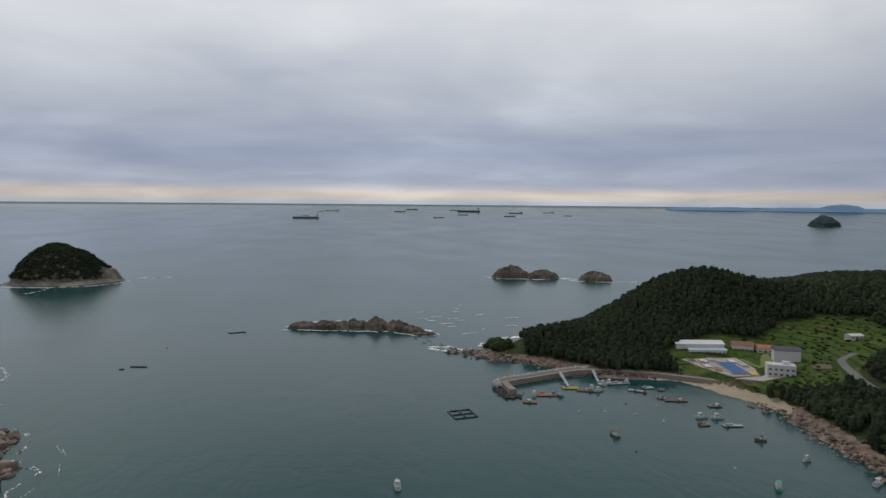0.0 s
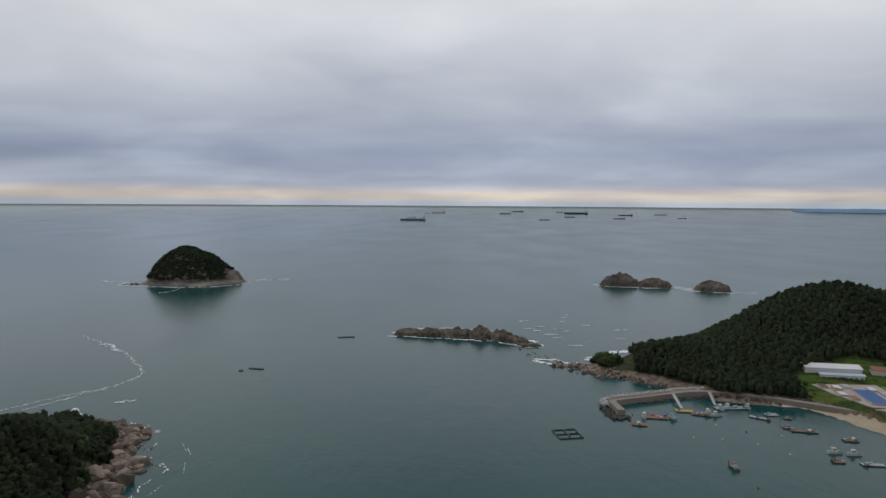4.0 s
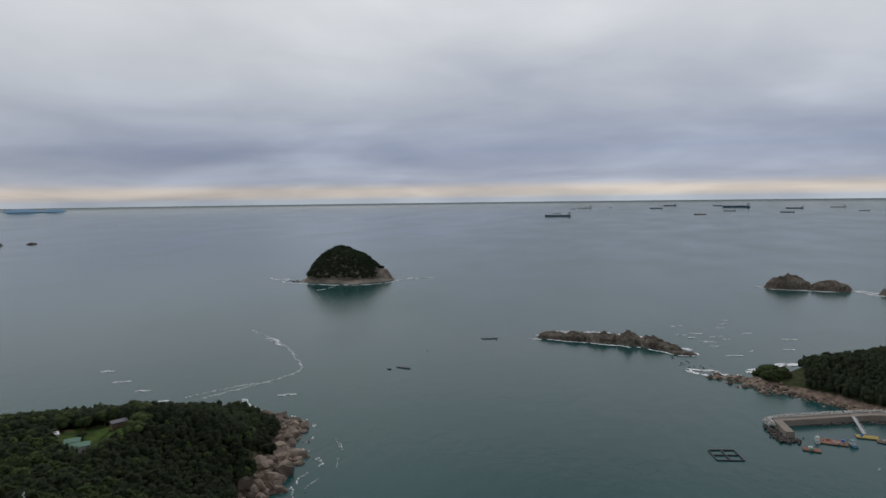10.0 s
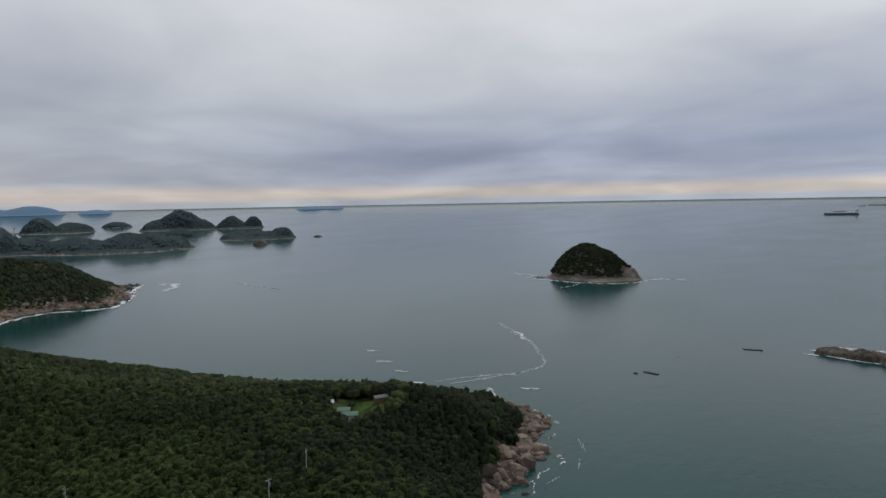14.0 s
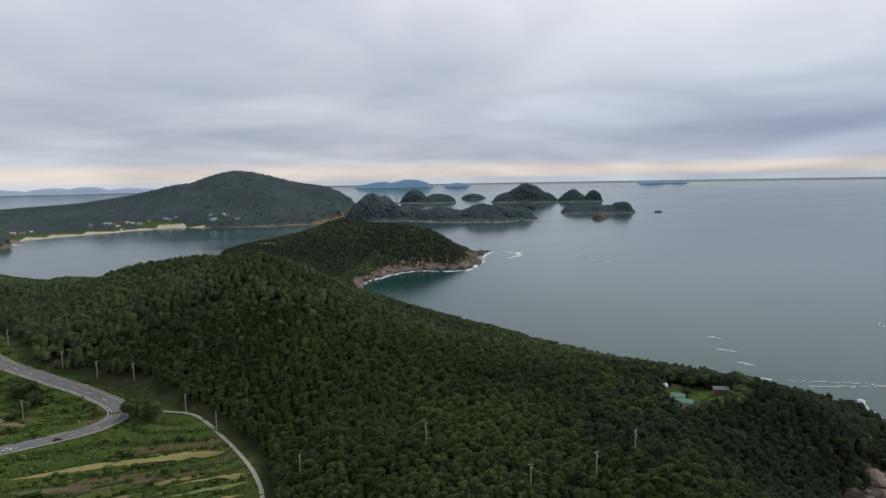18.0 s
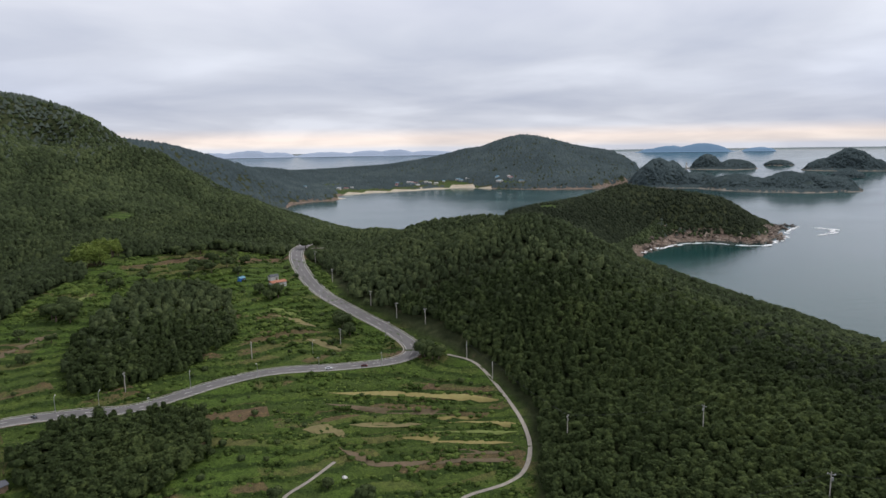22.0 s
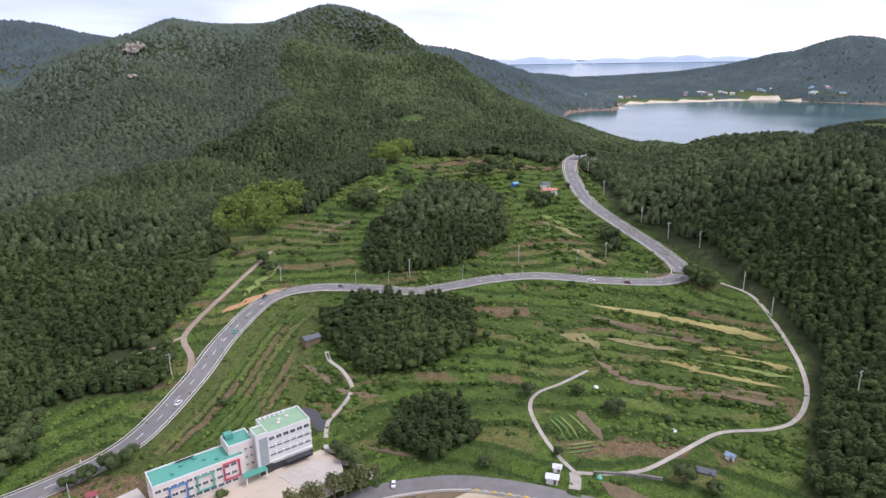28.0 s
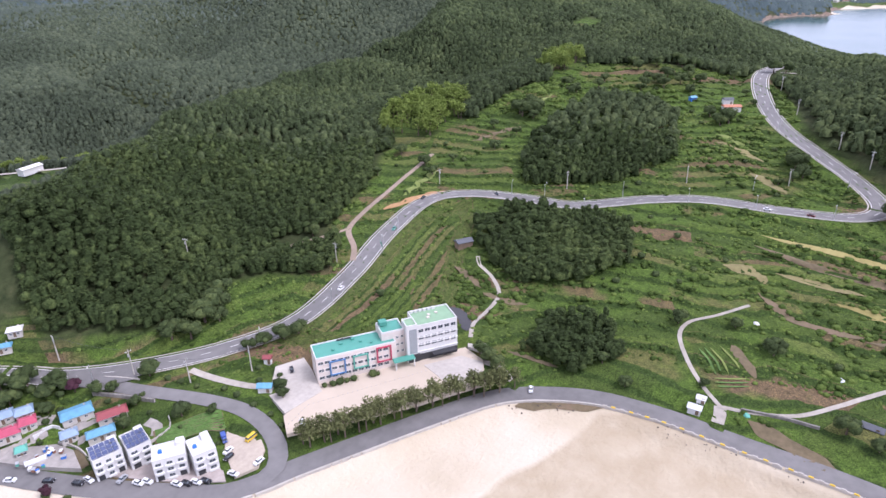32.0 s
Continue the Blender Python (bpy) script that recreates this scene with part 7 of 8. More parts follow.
for k in range(44):
    t = k / 43
    x, y = (-76.5 + t * 0, -125.5) if k == 0 else (np.interp(t, [0, 0.16, 1], [-76.5, -86.5, -136]), np.interp(t, [0, 0.16, 1], [-126.5, -129.5, -107.5]))
    st = thing("marker_stone", x, y, 7.3, 30, "small grey stone edging the school yard", "stone", "edging stones of the yard")
    shared("stone", "edgestone", lambda bm: add_box(bm, (0, 0, 0.06), (0.36, 0.26, 0.2), 0, 0.8), M["concrete"], st, (0, 0, 0), 0)

# trodden courts among the houses
for pts, w in (([(-24, -188), (-30, -186), (-36, -181)], 4.0), ([(-36, -173), (-41, -172), (-46, -171.5)], 3.2), ([(-37, -168), (-40, -166.5), (-43, -166)], 2.4), ([(-20, -181), (-27, -179.5), (-33, -178)], 3.0), ([(-53, -160), (-54, -156), (-52, -153)], 3.0)):
    tagged(ribbon("yard", [(x, y, 0) for x, y in pts], w, M["worn_yard"], 0.1, True, 1.5), "worn concrete courtyard between village houses", "yard", kind="structure")
tagged(ribbon("yard", [(-34, -158, 0), (-34.5, -162, 0), (-35, -166, 0)], 3.4, SOIL, 0.14, True, 1.5), "bare earth plot beside a guest house", "yard", kind="structure")

for k, (x, y, s) in enumerate([(-30, -197, 0.9), (-38, -191, 0.7), (-33, -199, 0.9), (-24, -201, 0.9), (-43, -189.5, 0.6), (-36, -185, 0.55), (-28, -205, 1.0), (-18, -196, 0.8), (-52, -178, 0.5), (-54, -168, 0.45)]):
    tree("oak", x, y, s, k, None, "leafy tree among the village houses", "village trees")


# ---- harbour ----
PIER_ARM = [(92, 353, 3.206), (91, 362, 3.206), (90, 372.6, 3.206)]
PIER = [(88.2, 370.5, 3.2), (99, 375, 3.2), (112, 380.2, 3.2), (130, 388, 3.2), (148, 393.5, 3.2), (168, 391, 3.2), (191, 382, 3.2), (212, 369, 3.3), (233, 355, 3.5), (246, 350, 4.0)]


def causeway(name, pts, width, top_mat, label):
    """A quay: deck with vertical sides down into the water."""
    L = spline(pts, 3.0)
    t = np.gradient(L[:, :2], axis=0); t /= np.linalg.norm(t, axis=1)[:, None]
    nrm = np.stack([-t[:, 1], t[:, 0]], 1)
    V, F = [], []
    for p, q in zip(L, nrm):
        for s, dz in ((-0.62, -6), (-0.5, 0), (0.5, 0), (0.62, -6)):
            V.append((p[0] + q[0] * s * width, p[1] + q[1] * s * width, p[2] + dz))
    for i in range(len(L) - 1):
        a = i * 4
        F += [(a + k, a + k + 1, a + k + 5, a + k + 4) for k in range(3)]
    F += [(0, 1, 2, 3), tuple(len(V) - k for k in (1, 2, 3, 4))]
    return tagged(new(name, mesh_from(name, V, F, [top_mat])), label, "pier", kind="structure")


causeway("pier", PIER, 3.8, colour("quay_concrete", (0.25, 0.215, 0.18), 0.9, vary=0.15), "pale concrete breakwater road curving round the harbour")
causeway("pier", PIER_ARM, 4.2, M["quay_concrete"], "short concrete arm closing the breakwater")
# parapet on the seaward side
L = spline(PIER[0:4], 3.0)
t_ = np.gradient(L[:, :2], axis=0); t_ /= np.linalg.norm(t_, axis=1)[:, None]
bmw = thing("parapet", 0, 0, 0, 0, "low concrete parapet on the breakwater", "wall", kind="structure")
for p, q in zip(L, t_):
    shared("parapet_block", "ppb", lambda bm: add_box(bm, (0, 0, 0.35), (3.1, 0.45, 0.8)), M["concrete"], bmw, (p[0] - q[1] * 1.7, p[1] + q[0] * 1.7, p[2]), math.atan2(q[1], q[0]))


# tetrapods
def tetra_mesh():
    bm = bmesh.new()
    for d in ((0, 0, 1), (0.94, 0, -0.33), (-0.47, 0.82, -0.33), (-0.47, -0.82, -0.33)):
        add_tube(bm, (0, 0, 0), Vector(d) * 1.25, 0.48, 0.30, 6)
    me = bpy.data.meshes.new("tetrapod"); bm.to_mesh(me); bm.free()
    me.materials.append(colour("tetrapod_concrete", (0.56, 0.54, 0.51), 0.9, vary=0.15))
    return me


TETRA = tetra_mesh()
g = random.Random(8)
L = spline([(86.5, 364), (86, 372), (94, 377.5), (108, 383.5), (126, 391.5), (142, 397), (154, 399)], 1.9)
for i, p in enumerate(L):
    for row in range(3):
        off = row * 1.7 - 0.6
        x, y = p[0] - off * 0.45 + g.uniform(-0.4, 0.4), p[1] + off * 0.85 + g.uniform(-0.4, 0.4)
        ob = new("tetrapod", TETRA)
        ob.matrix_basis = pose(x, y, 3.5 - row * 1.0 + g.uniform(-0.2, 0.3), g.uniform(0, 360), g.uniform(0, 360), g.uniform(0, 360))
        tagged(ob, "pale concrete tetrapod heaped against the breakwater", "tetrapod", "tetrapods along the breakwater")


# rocks round the pier head and along the shores: one pile
def rubble(line, n, spread, lo, hi, seed, material, label, zoff=0.0, sub=1):
    g = np.random.default_rng(seed)
    L = spline(line, 1.5)
    V, F = [], []
    bm = bmesh.new(); bmesh.ops.create_icosphere(bm, subdivisions=sub, radius=1.0); bm.verts.index_update()
    bv = np.array([v.co[:] for v in bm.verts]); bf = np.array([[q.index for q in f.verts] for f in bm.faces]); bm.free()
    c = L[g.integers(0, len(L), n)][:, :2] + g.normal(size=(n, 2)) * spread
    z = np.maximum(height(c[:, 0], c[:, 1]), -0.6) + zoff
    for i in range(n):
        s = lo + (hi - lo) * g.random() ** 2
        q = bv * (1 + 0.35 * (g.random((len(bv), 1)) - 0.5)) * s * (0.7 + 0.6 * g.random(3))
        for _ in range(9):
            # broken faces
            nv = g.normal(size=3); nv /= np.linalg.norm(nv)
            q = q - np.maximum(0, q @ nv - s * (0.5 + 0.3 * g.random()))[:, None] * nv
        a = g.random() * TAU
        q = np.stack([q[:, 0] * math.cos(a) - q[:, 1] * math.sin(a), q[:, 0] * math.sin(a) + q[:, 1] * math.cos(a), q[:, 2] * 0.8], 1)
        F.append(bf + len(V) * len(bv)); V.append(q + (c[i, 0], c[i, 1], z[i] + s * 0.15))
    me = mesh_np("rocks", np.concatenate(V), np.concatenate(F).ravel(), 3, [material])
    return tagged(new("rocks", me), label, "rocks", kind="stuff")


DARKROCK = mat("wet_dark_rock", (0.06, 0.05, 0.042), 0.7, scale=0.5, vary=0.4, island=0.3)
WARMROCK = mat("warm_rock", (0.175, 0.135, 0.103), 0.9, scale=0.4, vary=0.5, second=(0.30, 0.238, 0.187), island=0.4, bump=0.4)
rubble([(95, 350), (90, 347), (86, 352), (86, 364)], 110, 1.8, 0.6, 1.6, 1, DARKROCK, "dark boulders round the pier head", 0.8)
rubble([(106, 374), (130, 383), (150, 388), (168, 386), (190, 377)], 160, 1.2, 0.5, 1.3, 2, DARKROCK, "dark boulders under the quay", 0.6)
rubble([(70, 470), (79, 460), (95, 444), (107, 432)], 170, 4.5, 0.8, 3.0, 3, WARMROCK, "warm brown shore rocks at the point")
rubble([(107, 432), (125, 419), (146, 400)], 160, 3.0, 0.5, 1.8, 4, WARMROCK, "brown rocks along the shore")
rubble([(225, 318), (229, 300), (227, 280), (225, 255), (224, 235), (232, 195)], 420, 3.2, 0.6, 2.2, 5, WARMROCK, "tumbled pale brown rocks along the bay's shore")
rubble([(-139, 224), (-137, 240), (-150, 249), (-142, 265), (-158, 283), (-160, 296), (-168, 309), (-192, 322)], 170, 3.5, 0.8, 2.4, 6, WARMROCK, "broken brown rocks below the headland")
rubble([(-143, 224), (-142, 242), (-152, 252), (-147, 267), (-161, 285), (-164, 298), (-172, 312), (-195, 322)], 150, 3.0, 1.8, 5.6, 36, WARMROCK, "big blocky brown rocks of the headland", -0.5, 2)
rubble([(-130, 238), (-136, 262), (-152, 284), (-162, 312)], 60, 3.5, 0.6, 1.8, 16, DARKROCK, "dark wet rocks at the headland's foot", -0.3)
rubble([(-747, 208), (-781, 234), (-834, 281), (-838, 335), (-815, 372), (-860, 420), (-920, 440), (-963, 476)], 420, 6.0, 1.5, 5.0, 7, WARMROCK, "brown rocks along the far headland")
rubble([(-975, 500), (-990, 478)], 30, 5, 2.0, 4.5, 17, DARKROCK, "dark reef off the far headland")
rubble([(-126, -84), (-132, -80), (-139, -73)], 60, 1.8, 0.12, 0.42, 21, DARKROCK, "dark stones and weed on the beach", 0.0)
rubble([(-146, -48), (-149, -30), (-150, -10)], 40, 0.9, 0.12, 0.35, 22, DARKROCK, "dark weed stones below the sea wall", 0.0)
rubble([(62, 470), (52, 494), (68, 488), (46, 508)], 46, 4.0, 0.5, 1.7, 8, DARKROCK, "dark reef rocks awash off the point")
PALEROCK = mat("hill_rock", (0.26, 0.23, 0.19), 0.9, scale=0.4, vary=0.4, second=(0.38, 0.34, 0.29), bump=0.5)
rubble([(-586, -742), (-602, -734)], 40, 5.0, 2.0, 6.0, 41, PALEROCK, "pale rock outcrop in the hillside wood", 4.5)
rubble([(-526, -656), (-521, -662)], 14, 3.0, 1.5, 4.0, 42, PALEROCK, "small pale outcrop in the hillside wood", 3.5)
rubble([(-487, 885), (-470, 884)], 24, 4.0, 1.0, 2.4, 9, DARKROCK, "dark reef beside the wooded island", 0.2)
rubble([(-137, 274), (-132, 276)], 6, 0.8, 0.5, 1.2, 18, DARKROCK, "dark rock awash off the headland", 0.2)


# ---- boats and rafts ----
def hull(bm, L, W, H):
    rows = []
    for k in range(9):
        t = k / 8
        w = W / 2 * (1 - max(0, (t - 0.55) / 0.45) ** 2.2) * (0.86 + 0.14 * min(1, t * 4))
        sheer = H * (1 + 0.45 * t * t)
        x = (t - 0.5) * L
        rows.append([bm.verts.new(p) for p in ((x, -w, sheer), (x, -w * 0.8, 0.0), (x, 0, -0.25), (x, w * 0.8, 0.0), (x, w, sheer))])
    for a, b in zip(rows, rows[1:]):
        for i in range(4):
            bm.faces.new((a[i], a[i + 1], b[i + 1], b[i]))
    bm.faces.new(rows[0][::-1])
    return rows


def boat(x, y, rz, L=9.0, W=2.8, paint=None, label="white fishing boat moored in the harbour", cabin=0.0, deck=None):
    ob = thing("boat", x, y, 0.05, rz, label, "boat", "boats in the harbour")
    bm = bmesh.new(); hull(bm, L, W, 0.9)
    part("hull", bm, paint or WHITE, ob)
    bm = bmesh.new()
    n = 8
    top = []
    for k in range(n + 1):
        t = k / n
        w = (W / 2 * (1 - max(0, (t - 0.55) / 0.45) ** 2.2)) * 0.95
        top.append(((t - 0.5) * L, w, 0.72 + 0.3 * t * t))
    vs = [bm.verts.new((a, -b, c)) for a, b, c in top] + [bm.verts.new((a, b, c)) for a, b, c in top[::-1] if b > 1e-4]
    bmesh.ops.remove_doubles(bm, verts=vs, dist=1e-4)
    bm.faces.new([v for v in bm.verts])
    part("deck", bm, deck or colour("boat_deck", (0.25, 0.33, 0.30), 0.7), ob)
    box("wheelhouse", (-L * 0.12 + cabin, 0, 1.75), (L * 0.22, W * 0.6, 1.7), WHITE, ob, taper=0.92)
    box("windscreen", (-L * 0.12 + cabin + L * 0.108, 0, 2.1), (0.08, W * 0.5, 0.6), GLASS, ob)
    box("side_window", (-L * 0.12 + cabin, 0, 2.1), (L * 0.15, W * 0.595, 0.5), GLASS, ob)
    box("roof", (-L * 0.12 + cabin, 0, 2.65), (L * 0.26, W * 0.66, 0.1), paint or WHITE, ob)
    bm = bmesh.new(); add_tube(bm, (-L * 0.2, 0, 2.6), (-L * 0.2, 0, 4.2), 0.05)
    part("mast", bm, METAL, ob)
    box("engine_box", (-L * 0.4, 0, 1.1), (L * 0.1, W * 0.4, 0.7), METAL, ob)
    for k, c in ((0.2, TEAL), (0.3, RUST)):
        box("fish_box", (L * k, 0.2 * (1 if k > 0.25 else -1), 1.1), (0.8, 0.9, 0.5), c, ob)
    return ob


def raft(x, y, rz, L, W, planks=WOOD, label="floating work raft of weathered planks", clutter=0, n=None):
    ob = thing("raft", x, y, 0.1, rz, label, "raft", "rafts in the harbour")
    for s in (-1, 1):
        box("float", (0, s * W * 0.38, 0.1), (L, W * 0.18, 0.5), DARK, ob)
    n = n or max(4, int(L / 1.1))
    for k in range(n):
        shared("plank", ("plank", round(W, 1), round(L / n, 2), planks.name), lambda bm: add_box(bm, (0, 0, 0.42), (L / n * 0.88, W, 0.12)), planks, ob, ((k + 0.5) * L / n - L / 2, 0, 0))
    g = random.Random(int(x * 7 + y))
    for k in range(clutter):
        c = g.choice([WHITE, BLUE, RUST, TEAL, METAL, VINYL])
        s = g.uniform(0.7, 1.7)
        box("crate", (g.uniform(-0.4, 0.4) * L, g.uniform(-0.3, 0.3) * W, 0.5 + s * 0.3), (s, s * 0.8, s * 0.6), c, ob, rz=g.random())
    return ob


def fish_farm(x, y, rz, s=12.0, cells=2, label="square floating frame of black pipes"):
    ob = thing("fish_farm", x, y, 0.15, rz, label, "fish farm")
    for k in range(cells + 1):
        o = (k / cells - 0.5) * s
        bm = bmesh.new(); add_tube(bm, (-s / 2, o, 0.1), (s / 2, o, 0.1), 0.35); part("float_pipe", bm, DARK, ob)
        bm = bmesh.new(); add_tube(bm, (o, -s / 2, 0.12), (o, s / 2, 0.12), 0.35); part("float_pipe", bm, DARK, ob)
    return ob


fish_farm(56.5, 321, 12, 12.5)
raft(111, 350.5, -8, 13, 7, RUST, "rust-red raft loaded between two boats", 7)
boat(104, 351, 80, 7.5, 2.6, label="small white boat tied to a raft")
boat(119, 350, 100, 9, 2.8, BLUEROOF, "pale blue boat tied to a raft")
raft(98, 337.5, -12, 8, 4.5, RUST, "brown wooden raft lying alone", 2)
raft(130, 362, -8, 10, 5, colour("yellow_planks", (0.40, 0.30, 0.07), 0.85, vary=0.25), "raft with yellow planks by the quay", 1)
raft(138, 356, -20, 11, 5, WOOD, "dark wooden raft by the quay", 5)
boat(143, 360, 60, 8, 2.6, label="white boat beside a dark raft")
boat(146, 355, 10, 7, 2.4, label="white boat beside a dark raft")
raft(160, 369, 5, 20, 5, METAL, "grey pontoon crowded with gear", 12)
boat(153, 369, 95, 8, 2.8, label="white boat at the pontoon")
boat(158, 371, 95, 7, 2.6, label="white boat at the pontoon")
boat(170, 371, 85, 7, 2.4, label="white boat at the pontoon")
raft(169, 352, -35, 11, 3, colour("pale_planks", (0.38, 0.36, 0.32), 0.85, vary=0.2), "narrow pale plank pontoon", 2)
raft(178, 358, 0, 7, 4, METAL, "small grey raft with gear", 4)
raft(184, 352, -10, 4, 3, WOOD, "tiny raft in the harbour", 1)
raft(183, 332, -10, 13, 4, WOOD, "dark raft frame with planks", 3)
raft(177, 338, 0, 5, 4, METAL, "small raft with a winch", 3)
raft(200, 320, -5, 7, 4, WOOD, "wooden raft with gear", 4)
boat(183, 303, 0, 7, 2.5, label="white skiff moored in the bay")
boat(191, 301, 0, 7.5, 2.5, label="white skiff moored in the bay")
raft(178, 292, 0, 5, 4, WOOD, "small dark wooden raft", 3)
raft(192, 289, -5, 10, 3, METAL, "long grey steel pontoon", 4)
boat(194, 269, 170, 5.5, 2.2, RUST, "small rust-red wooden boat")
boat(126, 283, 100, 8, 2.7, RUST, "brown fishing boat with green gear on deck", deck=TEAL)
boat(170, 221, 60, 9, 2.8, TEAL, "green-grey work boat moored in the bay")
boat(17, 238, 92, 9, 2.7, WHITE, "white fishing boat at anchor")
boat(213, 219, 30, 8, 2.6, WHITE, "white boat by the rocks")
raft(218, 221, -20, 8, 4, RUST, "brown landing raft by the rocks", 2)
boat(200, 244, 10, 4.5, 1.8, WHITE, "small pale skiff near the rocks")
raft(-104, 550, 20, 14, 2.5, DARK, "dark floating barge adrift", 0)
raft(-148, 439, -10, 11, 2.2, DARK, "dark floating log raft", 0)
raft(-157, 433, 5, 3, 1.6, DARK, "dark float near a log raft", 0)
for k, (x, y) in enumerate([(121, 320), (135, 318), (150, 312), (168, 325), (160, 300), (185, 310), (140, 340), (163, 240), (-146, 495), (-97, 545), (-112, 551), (128, 262), (152, 330)]):
    by = thing("buoy", x, y, 0.0, 0, "small pale mooring buoy", "buoy", "mooring buoys")
    bm = bmesh.new(); bmesh.ops.create_uvsphere(bm, u_segments=10, v_segments=7, radius=0.55)
    part("float", bm, VINYL if k < 8 else DARK, by)
    bm = bmesh.new(); add_tube(bm, (0, 0, 0.4), (0, 0, 1.1), 0.05)
    part("ring", bm, METAL, by)
# gangways
for (a, b) in (((131, 386, 3.3), (130, 366, 0.7)), ((155, 391, 3.3), (152, 373, 0.7))):
    gw = thing("gangway", 0, 0, 0, 0, "sloping steel gangway down to a pontoon", "gangway", "gangways")
    gw.matrix_basis = Matrix.Identity(4)
    d = Vector(b) - Vector(a)
    n_ = Vector((-d.y, d.x, 0)).normalized()
    bm = bmesh.new()
    q = [Vector(a) - n_ * 0.8, Vector(b) - n_ * 0.8, Vector(b) + n_ * 0.8, Vector(a) + n_ * 0.8]
    vs = [bm.verts.new(p) for p in q] + [bm.verts.new(p - Vector((0, 0, 0.25))) for p in q]
    bm.faces.new(vs[:4]); bm.faces.new(vs[7:3:-1])
    for i in range(4):
        bm.faces.new((vs[i], vs[4 + i], vs[4 + (i + 1) % 4], vs[(i + 1) % 4]))
    part("walkway", bm, METAL, gw)
    for s in (-0.8, 0.8):
        bm = bmesh.new(); add_tube(bm, Vector(a) + n_ * s + Vector((0, 0, 1)), Vector(b) + n_ * s + Vector((0, 0, 1)), 0.06)
        part("handrail", bm, METAL, gw)


# harbour buildings
def hall(x, y, z, rz, w, d, h, roof, label, rise=1.6, floors=2, bays=8, wall=WHITE, flat=False):
    ob = thing("building", x, y, z, rz, label, "building", "buildings behind the harbour")
    box("wall", (0, 0, h / 2 - 0.5), (w, d, h + 1.0), wall, ob)
    if flat:
        parapet_roof(ob, -w / 2, w / 2, -d / 2, d / 2, h, roof, 0.5, wall)
        box("roof_hut", (w * 0.2, d * 0.1, h + 1.0), (w * 0.25, d * 0.3, 2.0), wall, ob)
    else:
        bm = bmesh.new(); add_prism(bm, (0, 0, h), (w + 1, d + 1), rise)
        part("roof", bm, roof, ob)
    for f in range(floors):
        for k in range(bays):
            window(ob, -w / 2 + (k + 0.5) * w / bays, -d / 2, 1.6 + f * 3.0, round(w / bays * 0.6, 1), 1.3)
    box("door", (0, -d / 2 - 0.03, 1.1), (1.6, 0.1, 2.2), DARK, ob)
    return ob


hall(243, 418, 8.5, -8, 34, 13, 6, colour("white_metal_roof", (0.70, 0.70, 0.69), 0.5), "long white fish hall with a pale metal roof", 1.6, 1, 9)
hall(245, 408, 8.0, -8, 26, 5, 3.5, colour("pale_blue_roof", (0.45, 0.55, 0.62), 0.5), "low annex with a pale blue roof", 0.8, 1, 8)
hall(272, 409, 9.5, -20, 14, 8, 5, colour("clay_tile_roof", (0.27, 0.12, 0.085), 0.75, vary=0.2), "house with a clay tile roof and pale walls", 2.0, 1, 5, CREAM)
hall(284, 401, 9.8, -20, 10, 7, 4, colour("terracotta_roof", (0.40, 0.17, 0.10)), "low house with a terracotta roof", 1.8, 1, 3, CREAM)
hall(262, 352, 7.5, -25, 16, 9, 7, colour("pale_roof", (0.60, 0.60, 0.60)), "white two-storey house with a flat roof by the shore", 0, 2, 5, flat=True)
hall(284, 378, 10.5, 160, 16, 8, 7, colour("slate_roof", (0.09, 0.095, 0.11)), "white house with a grey tiled roof", 2.2, 2, 5)
hall(352, 400, None, 0, 10, 6, 3, WHITE, "small white farmhouse in the fields", 1.2, 1, 3)
# fish tanks and pool
slab("pavement", FARM_TERRACE, 7.0, colour("tank_concrete", (0.40, 0.35, 0.30), 0.9, vary=0.15), "concrete terrace of the fish farm", "terrace", 1.2)
tank = thing("tank", 242, 372, 7.0, -9, "long blue-covered fish tank", "tank")
box("basin", (0, 0, 0.4), (11.5, 29, 1.0), M["concrete"], tank)
box("water_cover", (0, 0, 0.95), (10.5, 28, 0.12), colour("tank_blue", (0.01, 0.09, 0.28), 0.4), tank, "deep blue tank cover")
for k, (x, y, c, lab) in enumerate([(230, 386, RUST, "brown fish tank"), (228.5, 378, WHITE, "pale fish tank"), (231, 370, RUST, "brown fish tank"), (233, 391, VINYL, "pale fish tank"), (240, 394, METAL, "grey fish tank"), (252, 388, WHITE, "long white cover"), (254, 378, METAL, "grey cover"), (226, 394, SOIL, "brown yard basin"), (247.5, 357, YELLOW, "ochre shed row")]):
    tk = thing("tank", x, y, 7.0, -9, lab + " on the terrace", "tank", "fish tanks")
    box("basin", (0, 0, 0.4), (4.5, 7.5, 1.1), M["concrete"], tk)
    box("cover", (0, 0, 1.0), (4.0, 7.0, 0.1), c, tk)
slab("yard", [(262, 396), (285, 398), (272, 374), (260, 370), (260, 384)], 0, LIMECROP, "mown lawn behind the fish farm", "lawn", 1.0, follow=0.5)
slab("pavement", [(232, 352), (246, 345), (262, 346), (270, 352), (264, 362), (252, 354)], 0, M["concrete"], "concrete yard at the end of the quay road", "pavement", 1.0, follow=0.3)
tagged(ribbon("road", [(x, y, 0) for x, y in COAST_ROAD], 4.6, M["asphalt"], 0.3, True), "grey coast road above the bay", "road", kind="structure")
slab("field", [(300, 358), (292, 345), (284, 350), (288, 360)], 0, SOIL, "bare brown field plot", "field", 0.3, follow=0.4)


